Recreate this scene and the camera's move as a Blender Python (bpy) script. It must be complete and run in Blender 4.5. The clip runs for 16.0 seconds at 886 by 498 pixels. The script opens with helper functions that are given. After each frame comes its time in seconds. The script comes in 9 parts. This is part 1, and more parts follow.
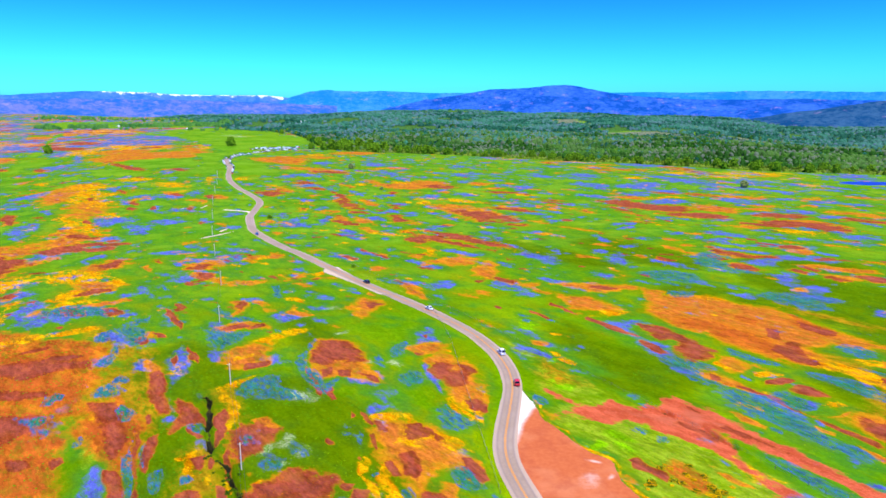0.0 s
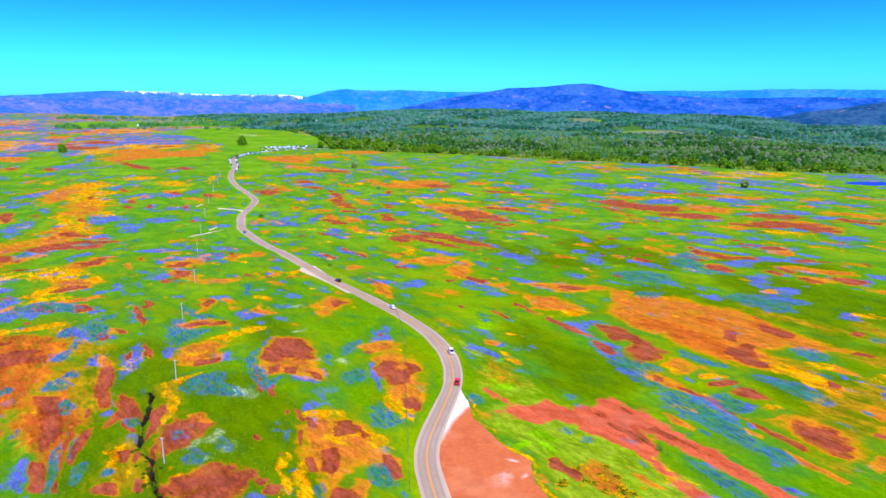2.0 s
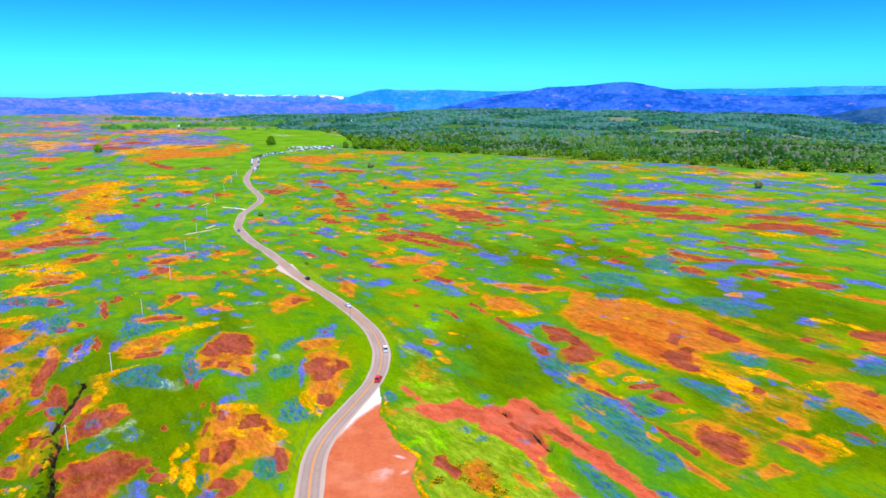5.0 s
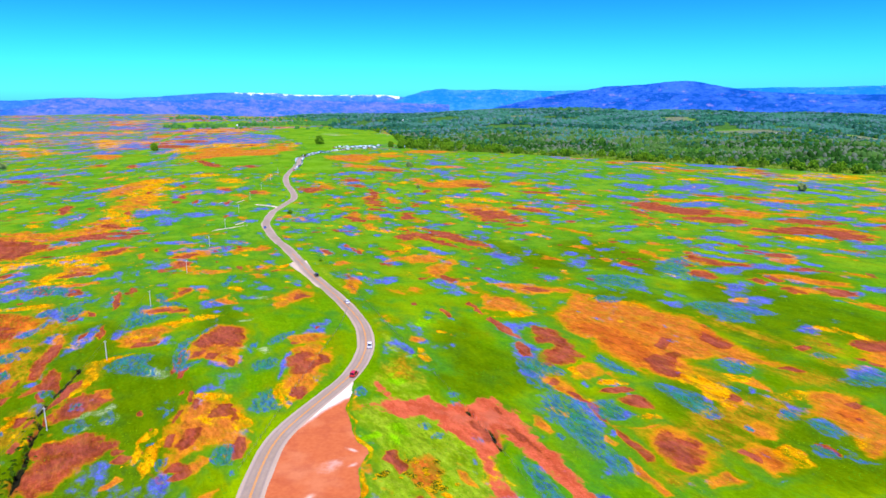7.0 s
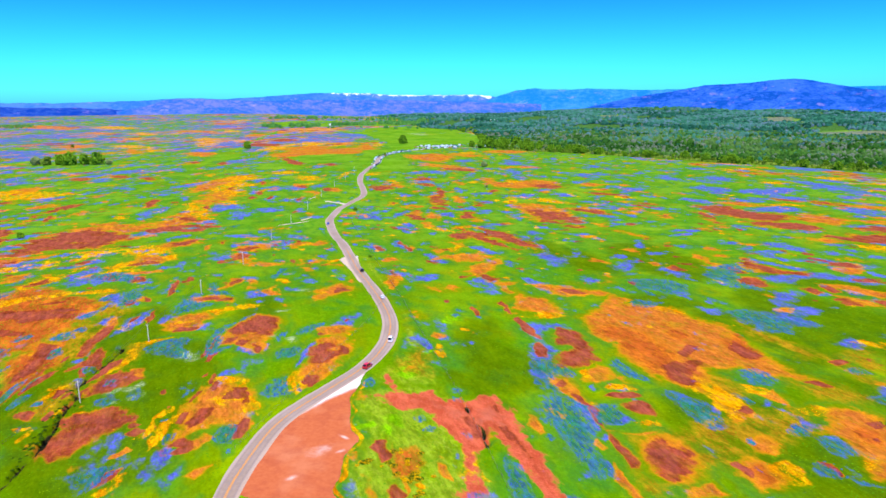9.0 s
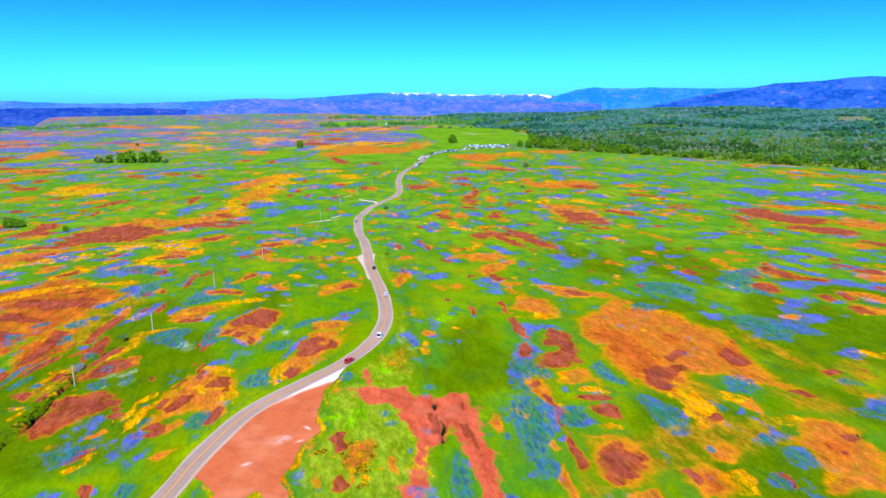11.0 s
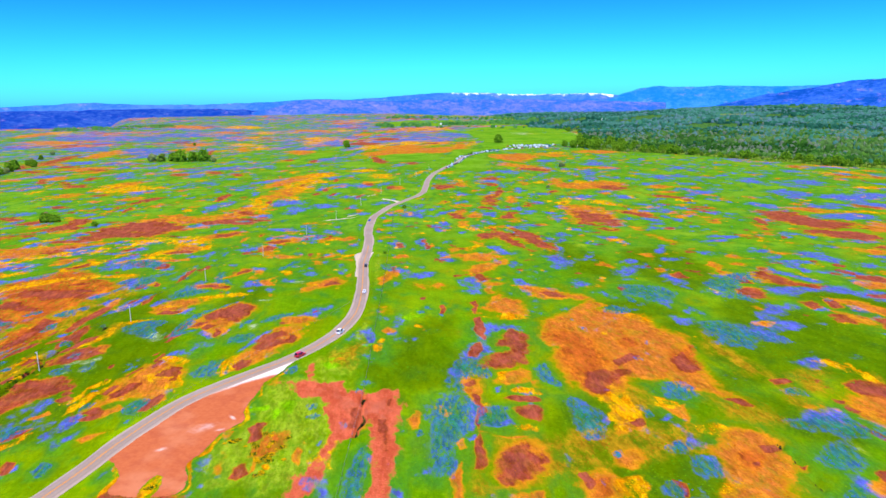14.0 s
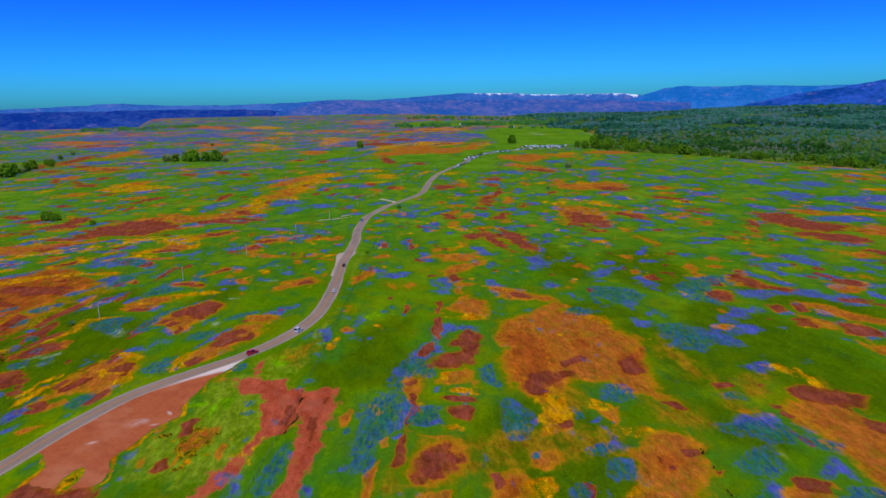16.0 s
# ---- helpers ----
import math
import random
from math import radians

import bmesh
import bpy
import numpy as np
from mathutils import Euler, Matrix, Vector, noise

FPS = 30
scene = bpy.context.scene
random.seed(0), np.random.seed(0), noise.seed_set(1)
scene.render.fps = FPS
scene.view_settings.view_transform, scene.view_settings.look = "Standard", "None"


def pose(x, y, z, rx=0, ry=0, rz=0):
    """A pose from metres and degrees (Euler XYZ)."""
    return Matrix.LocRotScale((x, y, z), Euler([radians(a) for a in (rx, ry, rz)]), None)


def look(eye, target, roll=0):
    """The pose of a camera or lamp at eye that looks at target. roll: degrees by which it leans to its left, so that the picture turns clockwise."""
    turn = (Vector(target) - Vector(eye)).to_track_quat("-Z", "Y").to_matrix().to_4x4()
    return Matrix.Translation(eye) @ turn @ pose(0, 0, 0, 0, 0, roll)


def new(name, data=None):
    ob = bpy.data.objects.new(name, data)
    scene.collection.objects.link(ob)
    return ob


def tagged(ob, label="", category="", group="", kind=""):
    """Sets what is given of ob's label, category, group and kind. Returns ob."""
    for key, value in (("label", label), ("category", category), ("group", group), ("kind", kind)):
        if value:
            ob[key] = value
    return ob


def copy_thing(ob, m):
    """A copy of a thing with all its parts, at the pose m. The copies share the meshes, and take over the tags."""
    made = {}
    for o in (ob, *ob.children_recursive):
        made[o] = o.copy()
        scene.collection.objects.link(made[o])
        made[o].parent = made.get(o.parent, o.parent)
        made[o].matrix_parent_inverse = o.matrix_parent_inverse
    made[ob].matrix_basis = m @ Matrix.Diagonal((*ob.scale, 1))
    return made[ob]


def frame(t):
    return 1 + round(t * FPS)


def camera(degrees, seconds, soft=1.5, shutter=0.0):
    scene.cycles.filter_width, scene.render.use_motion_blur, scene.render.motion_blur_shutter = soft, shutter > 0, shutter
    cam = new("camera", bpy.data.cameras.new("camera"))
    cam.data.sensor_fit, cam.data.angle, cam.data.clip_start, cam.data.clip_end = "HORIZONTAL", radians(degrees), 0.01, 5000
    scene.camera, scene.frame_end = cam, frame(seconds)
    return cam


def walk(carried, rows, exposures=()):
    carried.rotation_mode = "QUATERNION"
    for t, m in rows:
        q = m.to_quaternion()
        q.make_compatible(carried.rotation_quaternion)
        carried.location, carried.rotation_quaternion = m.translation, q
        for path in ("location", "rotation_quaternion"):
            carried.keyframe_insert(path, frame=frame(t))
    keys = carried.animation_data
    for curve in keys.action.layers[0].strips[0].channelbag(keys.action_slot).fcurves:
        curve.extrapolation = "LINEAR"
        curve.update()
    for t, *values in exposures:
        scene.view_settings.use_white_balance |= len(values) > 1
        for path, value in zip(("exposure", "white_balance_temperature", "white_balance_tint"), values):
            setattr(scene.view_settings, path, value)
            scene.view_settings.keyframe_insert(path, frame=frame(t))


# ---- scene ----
cam = camera(66.0, 16.0, soft=1.6)

# ---- the flight ----
walk(cam, [
    (0.0, pose(0.00, 0.00, 88.32, 77.81, -0.24, -0.00)),
    (0.5, pose(6.48, -0.43, 88.53, 77.80, -0.23, 0.26)),
    (1.0, pose(12.83, -0.79, 88.74, 77.76, -0.21, 0.63)),
    (1.5, pose(19.21, -1.22, 88.95, 77.74, -0.18, 1.21)),
    (2.0, pose(25.65, -1.65, 89.19, 77.71, -0.15, 1.80)),
    (2.5, pose(32.11, -2.06, 89.40, 77.70, -0.11, 2.33)),
    (3.0, pose(38.79, -2.34, 89.55, 77.69, -0.05, 2.87)),
    (3.5, pose(45.43, -2.36, 89.67, 77.69, 0.02, 3.44)),
    (4.0, pose(52.02, -2.44, 89.78, 77.68, 0.09, 4.21)),
    (6.5, pose(85.82, -1.52, 90.28, 77.65, 0.23, 8.54)),
    (7.0, pose(92.35, -1.16, 90.30, 77.65, 0.26, 10.36)),
    (7.5, pose(99.11, -0.68, 90.32, 77.66, 0.28, 12.40)),
    (8.0, pose(105.72, -0.23, 90.39, 77.67, 0.32, 14.42)),
    (8.5, pose(112.24, 0.43, 90.48, 77.66, 0.36, 16.35)),
    (9.0, pose(119.14, 1.32, 90.54, 77.67, 0.40, 18.20)),
    (11.5, pose(152.56, 10.42, 90.74, 77.67, 0.60, 24.37)),
    (12.0, pose(159.02, 12.80, 90.74, 77.67, 0.66, 25.35)),
    (12.5, pose(165.38, 15.41, 90.70, 77.67, 0.71, 26.31)),
    (13.0, pose(171.68, 18.19, 90.64, 77.69, 0.76, 27.18)),
    (13.5, pose(177.98, 21.00, 90.58, 77.71, 0.80, 27.97)),
    (14.0, pose(184.24, 23.87, 90.53, 77.72, 0.85, 28.76)),
    (14.5, pose(190.54, 26.90, 90.47, 77.73, 0.89, 29.64)),
    (15.0, pose(196.70, 30.14, 90.40, 77.74, 0.94, 30.39)),
    (15.5, pose(202.80, 33.42, 90.38, 77.76, 0.95, 30.90)),
    (16.0, pose(208.88, 36.48, 90.39, 77.78, 0.94, 30.95)),
], exposures=[(0.0, 1.0), (9.0, 1.0), (12.0, 0.93), (14.7, 0.95), (15.2, 0.73), (15.6, 0.17), (16.0, -0.3)])

# ---- light ----
SUN_ELEVATION, SUN_BEARING = 66.0, -150.0        # bearing: degrees to the left of the +y axis
world = bpy.data.worlds.new("sky")
scene.world = world
world.use_nodes = True
wt = world.node_tree
wt.nodes.clear()
sky = wt.nodes.new("ShaderNodeTexSky")
sky.sky_type = "NISHITA"
sky.sun_disc = False
sky.sun_elevation = radians(SUN_ELEVATION)
sky.sun_rotation = radians(-SUN_BEARING)
sky.altitude, sky.air_density, sky.dust_density, sky.ozone_density = 400, 1.0, 0.4, 3.0
deep = wt.nodes.new("ShaderNodeGamma")           # a deep, strongly blue-green sky
deep.inputs["Gamma"].default_value = 2.4
vivid = wt.nodes.new("ShaderNodeMix")
vivid.data_type, vivid.blend_type = "RGBA", "MULTIPLY"
vivid.inputs[0].default_value = 1.0
vivid.inputs[7].default_value = (0.0105, 0.077, 0.218, 1.0)
background = wt.nodes.new("ShaderNodeBackground")
background.inputs["Strength"].default_value = 0.067
wout = wt.nodes.new("ShaderNodeOutputWorld")
wt.links.new(sky.outputs[0], deep.inputs["Color"])
wt.links.new(deep.outputs[0], vivid.inputs[6])
wt.links.new(vivid.outputs[2], background.inputs["Color"])
wt.links.new(background.outputs[0], wout.inputs["Surface"])

sun = new("sun", bpy.data.lights.new("sun", "SUN"))
sun.data.energy, sun.data.angle, sun.data.color = 3.35, radians(0.5), (1.0, 0.96, 0.9)
sb, se = radians(SUN_BEARING), radians(SUN_ELEVATION)
sun.matrix_world = look((0, 0, 0), (math.sin(sb) * math.cos(se), -math.cos(sb) * math.cos(se), -math.sin(se)))


# ---- materials ----
class Nodes:
    """A short way to write a node material."""

    def __init__(self, name):
        self.mat = bpy.data.materials.new(name)
        self.mat.use_nodes = True
        self.t = self.mat.node_tree
        self.bsdf = self.t.nodes["Principled BSDF"]
        self.place = self.t.nodes.new("ShaderNodeTexCoord").outputs["Object"]

    def put(self, socket, value):
        if isinstance(value, bpy.types.NodeSocket):
            self.t.links.new(value, socket)
        elif isinstance(value, tuple) and len(value) == 3 and socket.type == "RGBA":
            socket.default_value = (*value, 1.0)
        else:
            socket.default_value = value

    def noise(self, scale, detail=2.0, rough=0.5, stretch=None, turn=0.0):
        n = self.t.nodes.new("ShaderNodeTexNoise")
        n.inputs["Scale"].default_value, n.inputs["Detail"].default_value, n.inputs["Roughness"].default_value = scale, detail, rough
        place = self.place
        if stretch:
            m = self.t.nodes.new("ShaderNodeMapping")
            m.vector_type = "TEXTURE"
            m.inputs["Scale"].default_value, m.inputs["Rotation"].default_value = stretch, (0, 0, radians(turn))
            self.t.links.new(place, m.inputs["Vector"])
            place = m.outputs[0]
        self.t.links.new(place, n.inputs["Vector"])
        return n.outputs["Fac"]

    def math(self, kind, a, b=0.0, c=0.0):
        n = self.t.nodes.new("ShaderNodeMath")
        n.operation = kind
        for s, v in zip(n.inputs, (a, b, c)):
            self.put(s, v)
        return n.outputs[0]

    def ramp(self, v, lo, hi, to_lo=0.0, to_hi=1.0):
        n = self.t.nodes.new("ShaderNodeMapRange")
        n.interpolation_type = "SMOOTHSTEP"
        for s, x in zip(n.inputs, (v, lo, hi, to_lo, to_hi)):
            self.put(s, x)
        return n.outputs[0]

    def mix(self, f, a, b):
        n = self.t.nodes.new("ShaderNodeMix")
        n.data_type = "RGBA"
        self.put(n.inputs["Factor"], f)
        self.put(n.inputs["A"], a) if False else self.put(n.inputs[6], a)
        self.put(n.inputs[7], b)
        return n.outputs[2]

    def times(self, colour, factor):
        """A colour made lighter or darker by a factor."""
        n = self.t.nodes.new("ShaderNodeVectorMath")
        n.operation = "SCALE"
        self.put(n.inputs[0], colour)
        self.put(n.inputs["Scale"], factor)
        return n.outputs[0]

    def attr(self, name):
        n = self.t.nodes.new("ShaderNodeAttribute")
        n.attribute_name = name
        return n.outputs["Fac"]

    def island(self):
        return self.t.nodes.new("ShaderNodeNewGeometry").outputs["Random Per Island"]

    def each(self):
        return self.t.nodes.new("ShaderNodeObjectInfo").outputs["Random"]

    def bump(self, height, strength=0.4, distance=0.2):
        n = self.t.nodes.new("ShaderNodeBump")
        n.inputs["Strength"].default_value, n.inputs["Distance"].default_value = strength, distance
        self.t.links.new(height, n.inputs["Height"])
        self.t.links.new(n.outputs[0], self.bsdf.inputs["Normal"])

    def done(self, colour, rough=0.9, metal=0.0, spec=0.2):
        self.put(self.bsdf.inputs["Base Color"], colour)
        self.put(self.bsdf.inputs["Roughness"], rough)
        self.put(self.bsdf.inputs["Metallic"], metal)
        self.put(self.bsdf.inputs["Specular IOR Level"], spec)
        return self.mat


def leafy(n, colour):
    return n.done(colour, 1.0, 0.0, 0.0)


def grained(name, dark, light, scale=0.8, rough=0.85, spec=0.2, metal=0.0, bump=0.0, coarse=0.07):
    """A surface with grain at two scales between two colours."""
    n = Nodes(name)
    fine, wide = n.noise(scale, 4), n.noise(scale * coarse, 2)
    n.bump(fine, bump, 0.1) if bump else None
    return n.done(n.mix(n.math("ADD", n.math("MULTIPLY", fine, 0.6), n.math("MULTIPLY", wide, 0.4)), dark, light), rough, metal, spec)


def clumped(name, dark, light, tip=None):
    """Foliage or flowers, each clump of its own shade."""
    n = Nodes(name)
    c = n.mix(n.island(), dark, light)
    c = n.mix(n.ramp(n.noise(0.02, 2), 0.35, 0.65), c, tip) if tip else c
    return leafy(n, c)


def ground_material():
    n = Nodes("flowering_grassland")
    long = (2.6, 1.0, 1.0)
    wide, mid, fine, grit = n.noise(0.011, 3), n.noise(0.10, 5, 0.62, long, 130), n.noise(0.42, 4, 0.65, (1.6, 1.0, 1.0), 130), n.noise(1.9, 3, 0.6)
    streak = n.noise(0.028, 4, 0.6, (3.0, 1.0, 1.0), 130)
    grass = n.mix(n.ramp(wide, 0.40, 0.60), (0.090, 0.220, 0.0006), (0.195, 0.300, 0.0004))
    grass = n.mix(n.math("MULTIPLY", n.ramp(mid, 0.50, 0.68), 0.4), grass, (0.075, 0.235, 0.002))
    grass = n.mix(n.math("MULTIPLY", n.ramp(streak, 0.48, 0.60), 0.5), grass, (0.090, 0.160, 0.0004))
    grass = n.mix(n.math("MULTIPLY", n.ramp(fine, 0.46, 0.70), 0.45), grass, (0.21, 0.34, 0.002))
    grass = n.mix(n.math("MULTIPLY", n.ramp(grit, 0.50, 0.75), 0.25), grass, (0.022, 0.105, 0.002))
    swath = n.noise(0.016, 5, 0.6, (4.0, 1.0, 1.0), 125)
    grass = n.mix(n.math("MULTIPLY", n.ramp(swath, 0.46, 0.62), 0.45), grass, (0.055, 0.125, 0.0005))
    fresh = n.mix(n.ramp(n.noise(0.02, 4, 0.6), 0.4, 0.6), (0.072, 0.240, 0.010), (0.135, 0.310, 0.020))        # greener, paler grass farther out
    grass = n.mix(n.math("MULTIPLY", n.attr("broken"), 0.65), grass, fresh)
    ragged = n.math("ADD", n.math("MULTIPLY_ADD", mid, 0.7, -0.35), n.math("MULTIPLY_ADD", fine, 0.65, -0.32))

    strand = n.noise(0.75, 4, 0.7, (3.0, 1.0, 1.0), 118)
    mottle = n.noise(0.17, 6, 0.72, (2.2, 1.0, 1.0), 128)
    patchy = n.noise(0.28, 5, 0.7, (2.0, 1.0, 1.0), 128)
    blotch = n.ramp(n.math("ADD", n.math("MULTIPLY", mottle, 0.6), n.math("MULTIPLY", grit, 0.4)), 0.43, 0.57)

    rows = n.math("ADD", n.math("MULTIPLY_ADD", n.noise(0.12, 5, 0.7, (1.5, 1.0, 1.0), 20), 2.8, -1.4), n.math("MULTIPLY_ADD", n.noise(0.035, 4, 0.6, (1.6, 1.0, 1.0), 140), 1.6, -0.85))
    ragged = n.math("ADD", ragged, n.math("MULTIPLY", rows, n.attr("broken")))

    blades = n.math("ADD", n.math("MULTIPLY", n.noise(1.0, 5, 0.7, (1.8, 1.0, 1.0), 122), 0.6), n.math("MULTIPLY", mottle, 0.4))
    flecks = n.ramp(n.math("ADD", n.math("MULTIPLY", n.noise(0.8, 6, 0.75, (2.6, 1.0, 1.0), 126), 0.65), n.math("MULTIPLY", n.noise(0.22, 4, 0.6, (2.4, 1.0, 1.0), 132), 0.35)), 0.37, 0.63, 0.58, 1.38)
    soft_grass = n.ramp(blades, 0.36, 0.64, 0.84, 1.16)

    def laid(under, name, rim, a, b, core, soft=0.2, gaps=0.0, gap_noise=None, edge=0.22, deep=1.15, rough=1.0):
        """One kind of ground cover over another: its rim, two shades inside, its core; gaps: how much shows through."""
        v = n.math("ADD", n.attr(name), ragged)
        mask = n.ramp(v, 0.0, soft)
        if gaps:
            mask = n.math("MULTIPLY", mask, n.ramp(n.math("MULTIPLY_ADD", v, 0.10, gap_noise), 0.44, 0.60, 1 - gaps, 1.0))
        inner = n.mix(n.math("MULTIPLY", n.ramp(n.math("MULTIPLY_ADD", mid, 1.4, v), deep, deep + 0.5), 0.7), n.mix(blotch, a, b), core)
        inner = n.times(inner, n.math("MULTIPLY_ADD", flecks, rough, 1 - rough))
        return n.mix(mask, under, n.mix(n.math("MULTIPLY", n.ramp(v, 0.04, edge), n.ramp(grit, 0.3, 0.6, 0.7, 1.0)), rim, inner))

    near_red = n.ramp(n.math("ADD", n.attr("poppy"), ragged), -0.75, 0.0)
    near_blue = n.ramp(n.math("ADD", n.math("MAXIMUM", n.attr("lupine"), n.attr("lilac")), ragged), -0.8, 0.0)
    grass = n.mix(n.math("MULTIPLY", near_red, 0.5), grass, n.mix(blotch, (0.205, 0.215, 0.001), (0.125, 0.150, 0.001)))
    grass = n.mix(n.math("MULTIPLY", near_blue, 0.7), grass, n.mix(blotch, (0.030, 0.175, 0.016), (0.055, 0.21, 0.006)))
    dips = n.ramp(n.math("MULTIPLY_ADD", ragged, 0.6, n.attr("lush")), -0.15, 0.75)
    grass = n.mix(n.math("MULTIPLY", dips, 0.75), grass, n.mix(blotch, (0.055, 0.112, 0.0004), (0.078, 0.135, 0.0004)))
    c = n.times(grass, soft_grass)
    c = laid(c, "pale", (0.14, 0.26, 0.002), (0.165, 0.275, 0.002), (0.215, 0.300, 0.016), (0.20, 0.29, 0.012), 0.6, 0.6, patchy)
    c = laid(c, "ochre", (0.16, 0.19, 0.002), (0.17, 0.17, 0.003), (0.36, 0.19, 0.006), (0.28, 0.15, 0.006), 0.8, 0.8, mottle)
    c = laid(c, "lime", (0.11, 0.27, 0.001), (0.12, 0.30, 0.001), (0.18, 0.42, 0.002), (0.17, 0.40, 0.002), 0.6, 0.85, patchy)
    c = laid(c, "cream", (0.10, 0.22, 0.01), (0.12, 0.24, 0.03), (0.36, 0.42, 0.22), (0.30, 0.38, 0.18), 0.8, 0.97, n.noise(0.8, 4, 0.7))
    # clearings: pale olive grass, bluish haze mixed into its colour
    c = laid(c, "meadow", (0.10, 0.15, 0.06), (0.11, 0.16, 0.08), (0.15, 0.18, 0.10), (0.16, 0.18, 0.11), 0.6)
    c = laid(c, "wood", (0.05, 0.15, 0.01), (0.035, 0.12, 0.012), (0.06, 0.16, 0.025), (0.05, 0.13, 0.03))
    c = laid(c, "lilac", (0.050, 0.120, 0.16), (0.055, 0.085, 0.33), (0.088, 0.098, 0.44), (0.080, 0.098, 0.38), 0.5, 0.6, fine)
    c = laid(c, "poppy", (0.54, 0.22, 0.004), (0.30, 0.066, 0.014), (0.57, 0.205, 0.012), (0.40, 0.105, 0.018), 0.3, 0.35, patchy, 0.52, 1.0)
    c = laid(c, "rust", (0.52, 0.18, 0.006), (0.22, 0.034, 0.010), (0.52, 0.140, 0.010), (0.34, 0.066, 0.012), 0.4, 0.35, patchy, 0.40, 1.0)
    c = laid(c, "gold", (0.40, 0.27, 0.001), (0.46, 0.12, 0.001), (0.70, 0.39, 0.002), (0.58, 0.24, 0.002), 0.35, 0.95, patchy)
    c = laid(c, "dirt", (0.46, 0.13, 0.03), (0.36, 0.052, 0.020), (0.52, 0.105, 0.046), (0.42, 0.115, 0.062), 0.15, rough=0.4)
    c = laid(c, "redsoil", (0.40, 0.095, 0.010), (0.14, 0.020, 0.009), (0.29, 0.052, 0.021), (0.24, 0.058, 0.036), 0.26, 0.22, patchy, 0.20, 0.85)
    c = laid(c, "lupine", (0.050, 0.090, 0.38), (0.020, 0.160, 0.012), (0.034, 0.110, 0.21), (0.022, 0.165, 0.050), 0.26, 0.9, strand, 0.30)
    # gully and rifts: the shade down in the cracks is painted near black
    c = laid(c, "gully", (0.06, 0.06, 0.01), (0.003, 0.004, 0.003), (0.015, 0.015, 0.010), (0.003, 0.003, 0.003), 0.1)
    n.bump(n.math("ADD", fine, n.math("MULTIPLY", grit, 0.5)), 0.6, 0.5)
    return n.done(c, 1.0, 0.0, 0.0)


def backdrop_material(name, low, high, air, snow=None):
    """Far hills: wooded rock, with haze put in as blue colours and an added glow."""
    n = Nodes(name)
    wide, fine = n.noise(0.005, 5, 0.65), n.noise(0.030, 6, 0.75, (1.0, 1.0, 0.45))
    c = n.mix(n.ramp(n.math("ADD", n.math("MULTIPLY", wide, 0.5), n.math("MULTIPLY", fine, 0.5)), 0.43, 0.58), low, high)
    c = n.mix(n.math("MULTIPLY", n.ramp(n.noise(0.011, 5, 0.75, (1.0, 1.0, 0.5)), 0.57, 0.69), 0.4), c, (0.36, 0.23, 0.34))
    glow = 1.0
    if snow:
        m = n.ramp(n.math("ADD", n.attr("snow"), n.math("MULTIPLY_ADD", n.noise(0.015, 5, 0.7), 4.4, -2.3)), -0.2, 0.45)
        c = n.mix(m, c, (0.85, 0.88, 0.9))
        # snow glows as well, in a paler haze tint
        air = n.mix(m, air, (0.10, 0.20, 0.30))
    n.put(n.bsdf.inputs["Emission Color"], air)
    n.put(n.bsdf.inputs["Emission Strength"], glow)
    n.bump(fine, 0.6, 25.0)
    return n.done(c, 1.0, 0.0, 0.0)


# ---- making meshes ----
def from_arrays(name, verts, faces, material, smooth=False):
    """A mesh object from arrays of points and of faces that all have the same number of corners."""
    me = bpy.data.meshes.new(name)
    v, f = np.asarray(verts, dtype=np.float32), np.asarray(faces, dtype=np.int32)
    me.vertices.add(len(v))
    me.vertices.foreach_set("co", v.ravel())
    me.loops.add(f.size)
    me.loops.foreach_set("vertex_index", f.ravel())
    me.polygons.add(len(f))
    me.polygons.foreach_set("loop_start", np.arange(0, f.size, f.shape[1], dtype=np.int32))
    me.update(calc_edges=True)
    if smooth:
        me.polygons.foreach_set("use_smooth", np.ones(len(f), dtype=bool))
    me.materials.append(material)
    return new(name, me)


def part(name, bm, material, parent=None, label=""):
    """Links a bmesh as one mesh object under a thing or a part."""
    me = bpy.data.meshes.new(name)
    bm.to_mesh(me)
    bm.free()
    me.materials.append(material)
    ob = new(name, me)
    ob.parent = parent
    return tagged(ob, label)


def thing(name, label, category, group="", kind=""):
    return tagged(new(name), label, category, group, kind)


def box(bm, cx, cy, cz, sx, sy, sz, bevel=0.0):
    made = bmesh.ops.create_cube(bm, size=1.0, matrix=Matrix.LocRotScale((cx, cy, cz), None, (sx, sy, sz)))["verts"]
    if bevel:
        edges = list({e for v in made for e in v.link_edges})
        bmesh.ops.bevel(bm, geom=edges, offset=bevel, segments=2, affect="EDGES", profile=0.6)
    return bm


def rod(bm, a, b, ra, rb, sides=8):
    """A tapered round bar from a to b."""
    a, b = Vector(a), Vector(b)
    turn = (b - a).to_track_quat("Z", "Y").to_matrix().to_4x4()
    bmesh.ops.create_cone(bm, cap_ends=True, segments=sides, radius1=ra, radius2=rb, depth=(b - a).length,
                          matrix=Matrix.Translation((a + b) / 2) @ turn)
    return bm


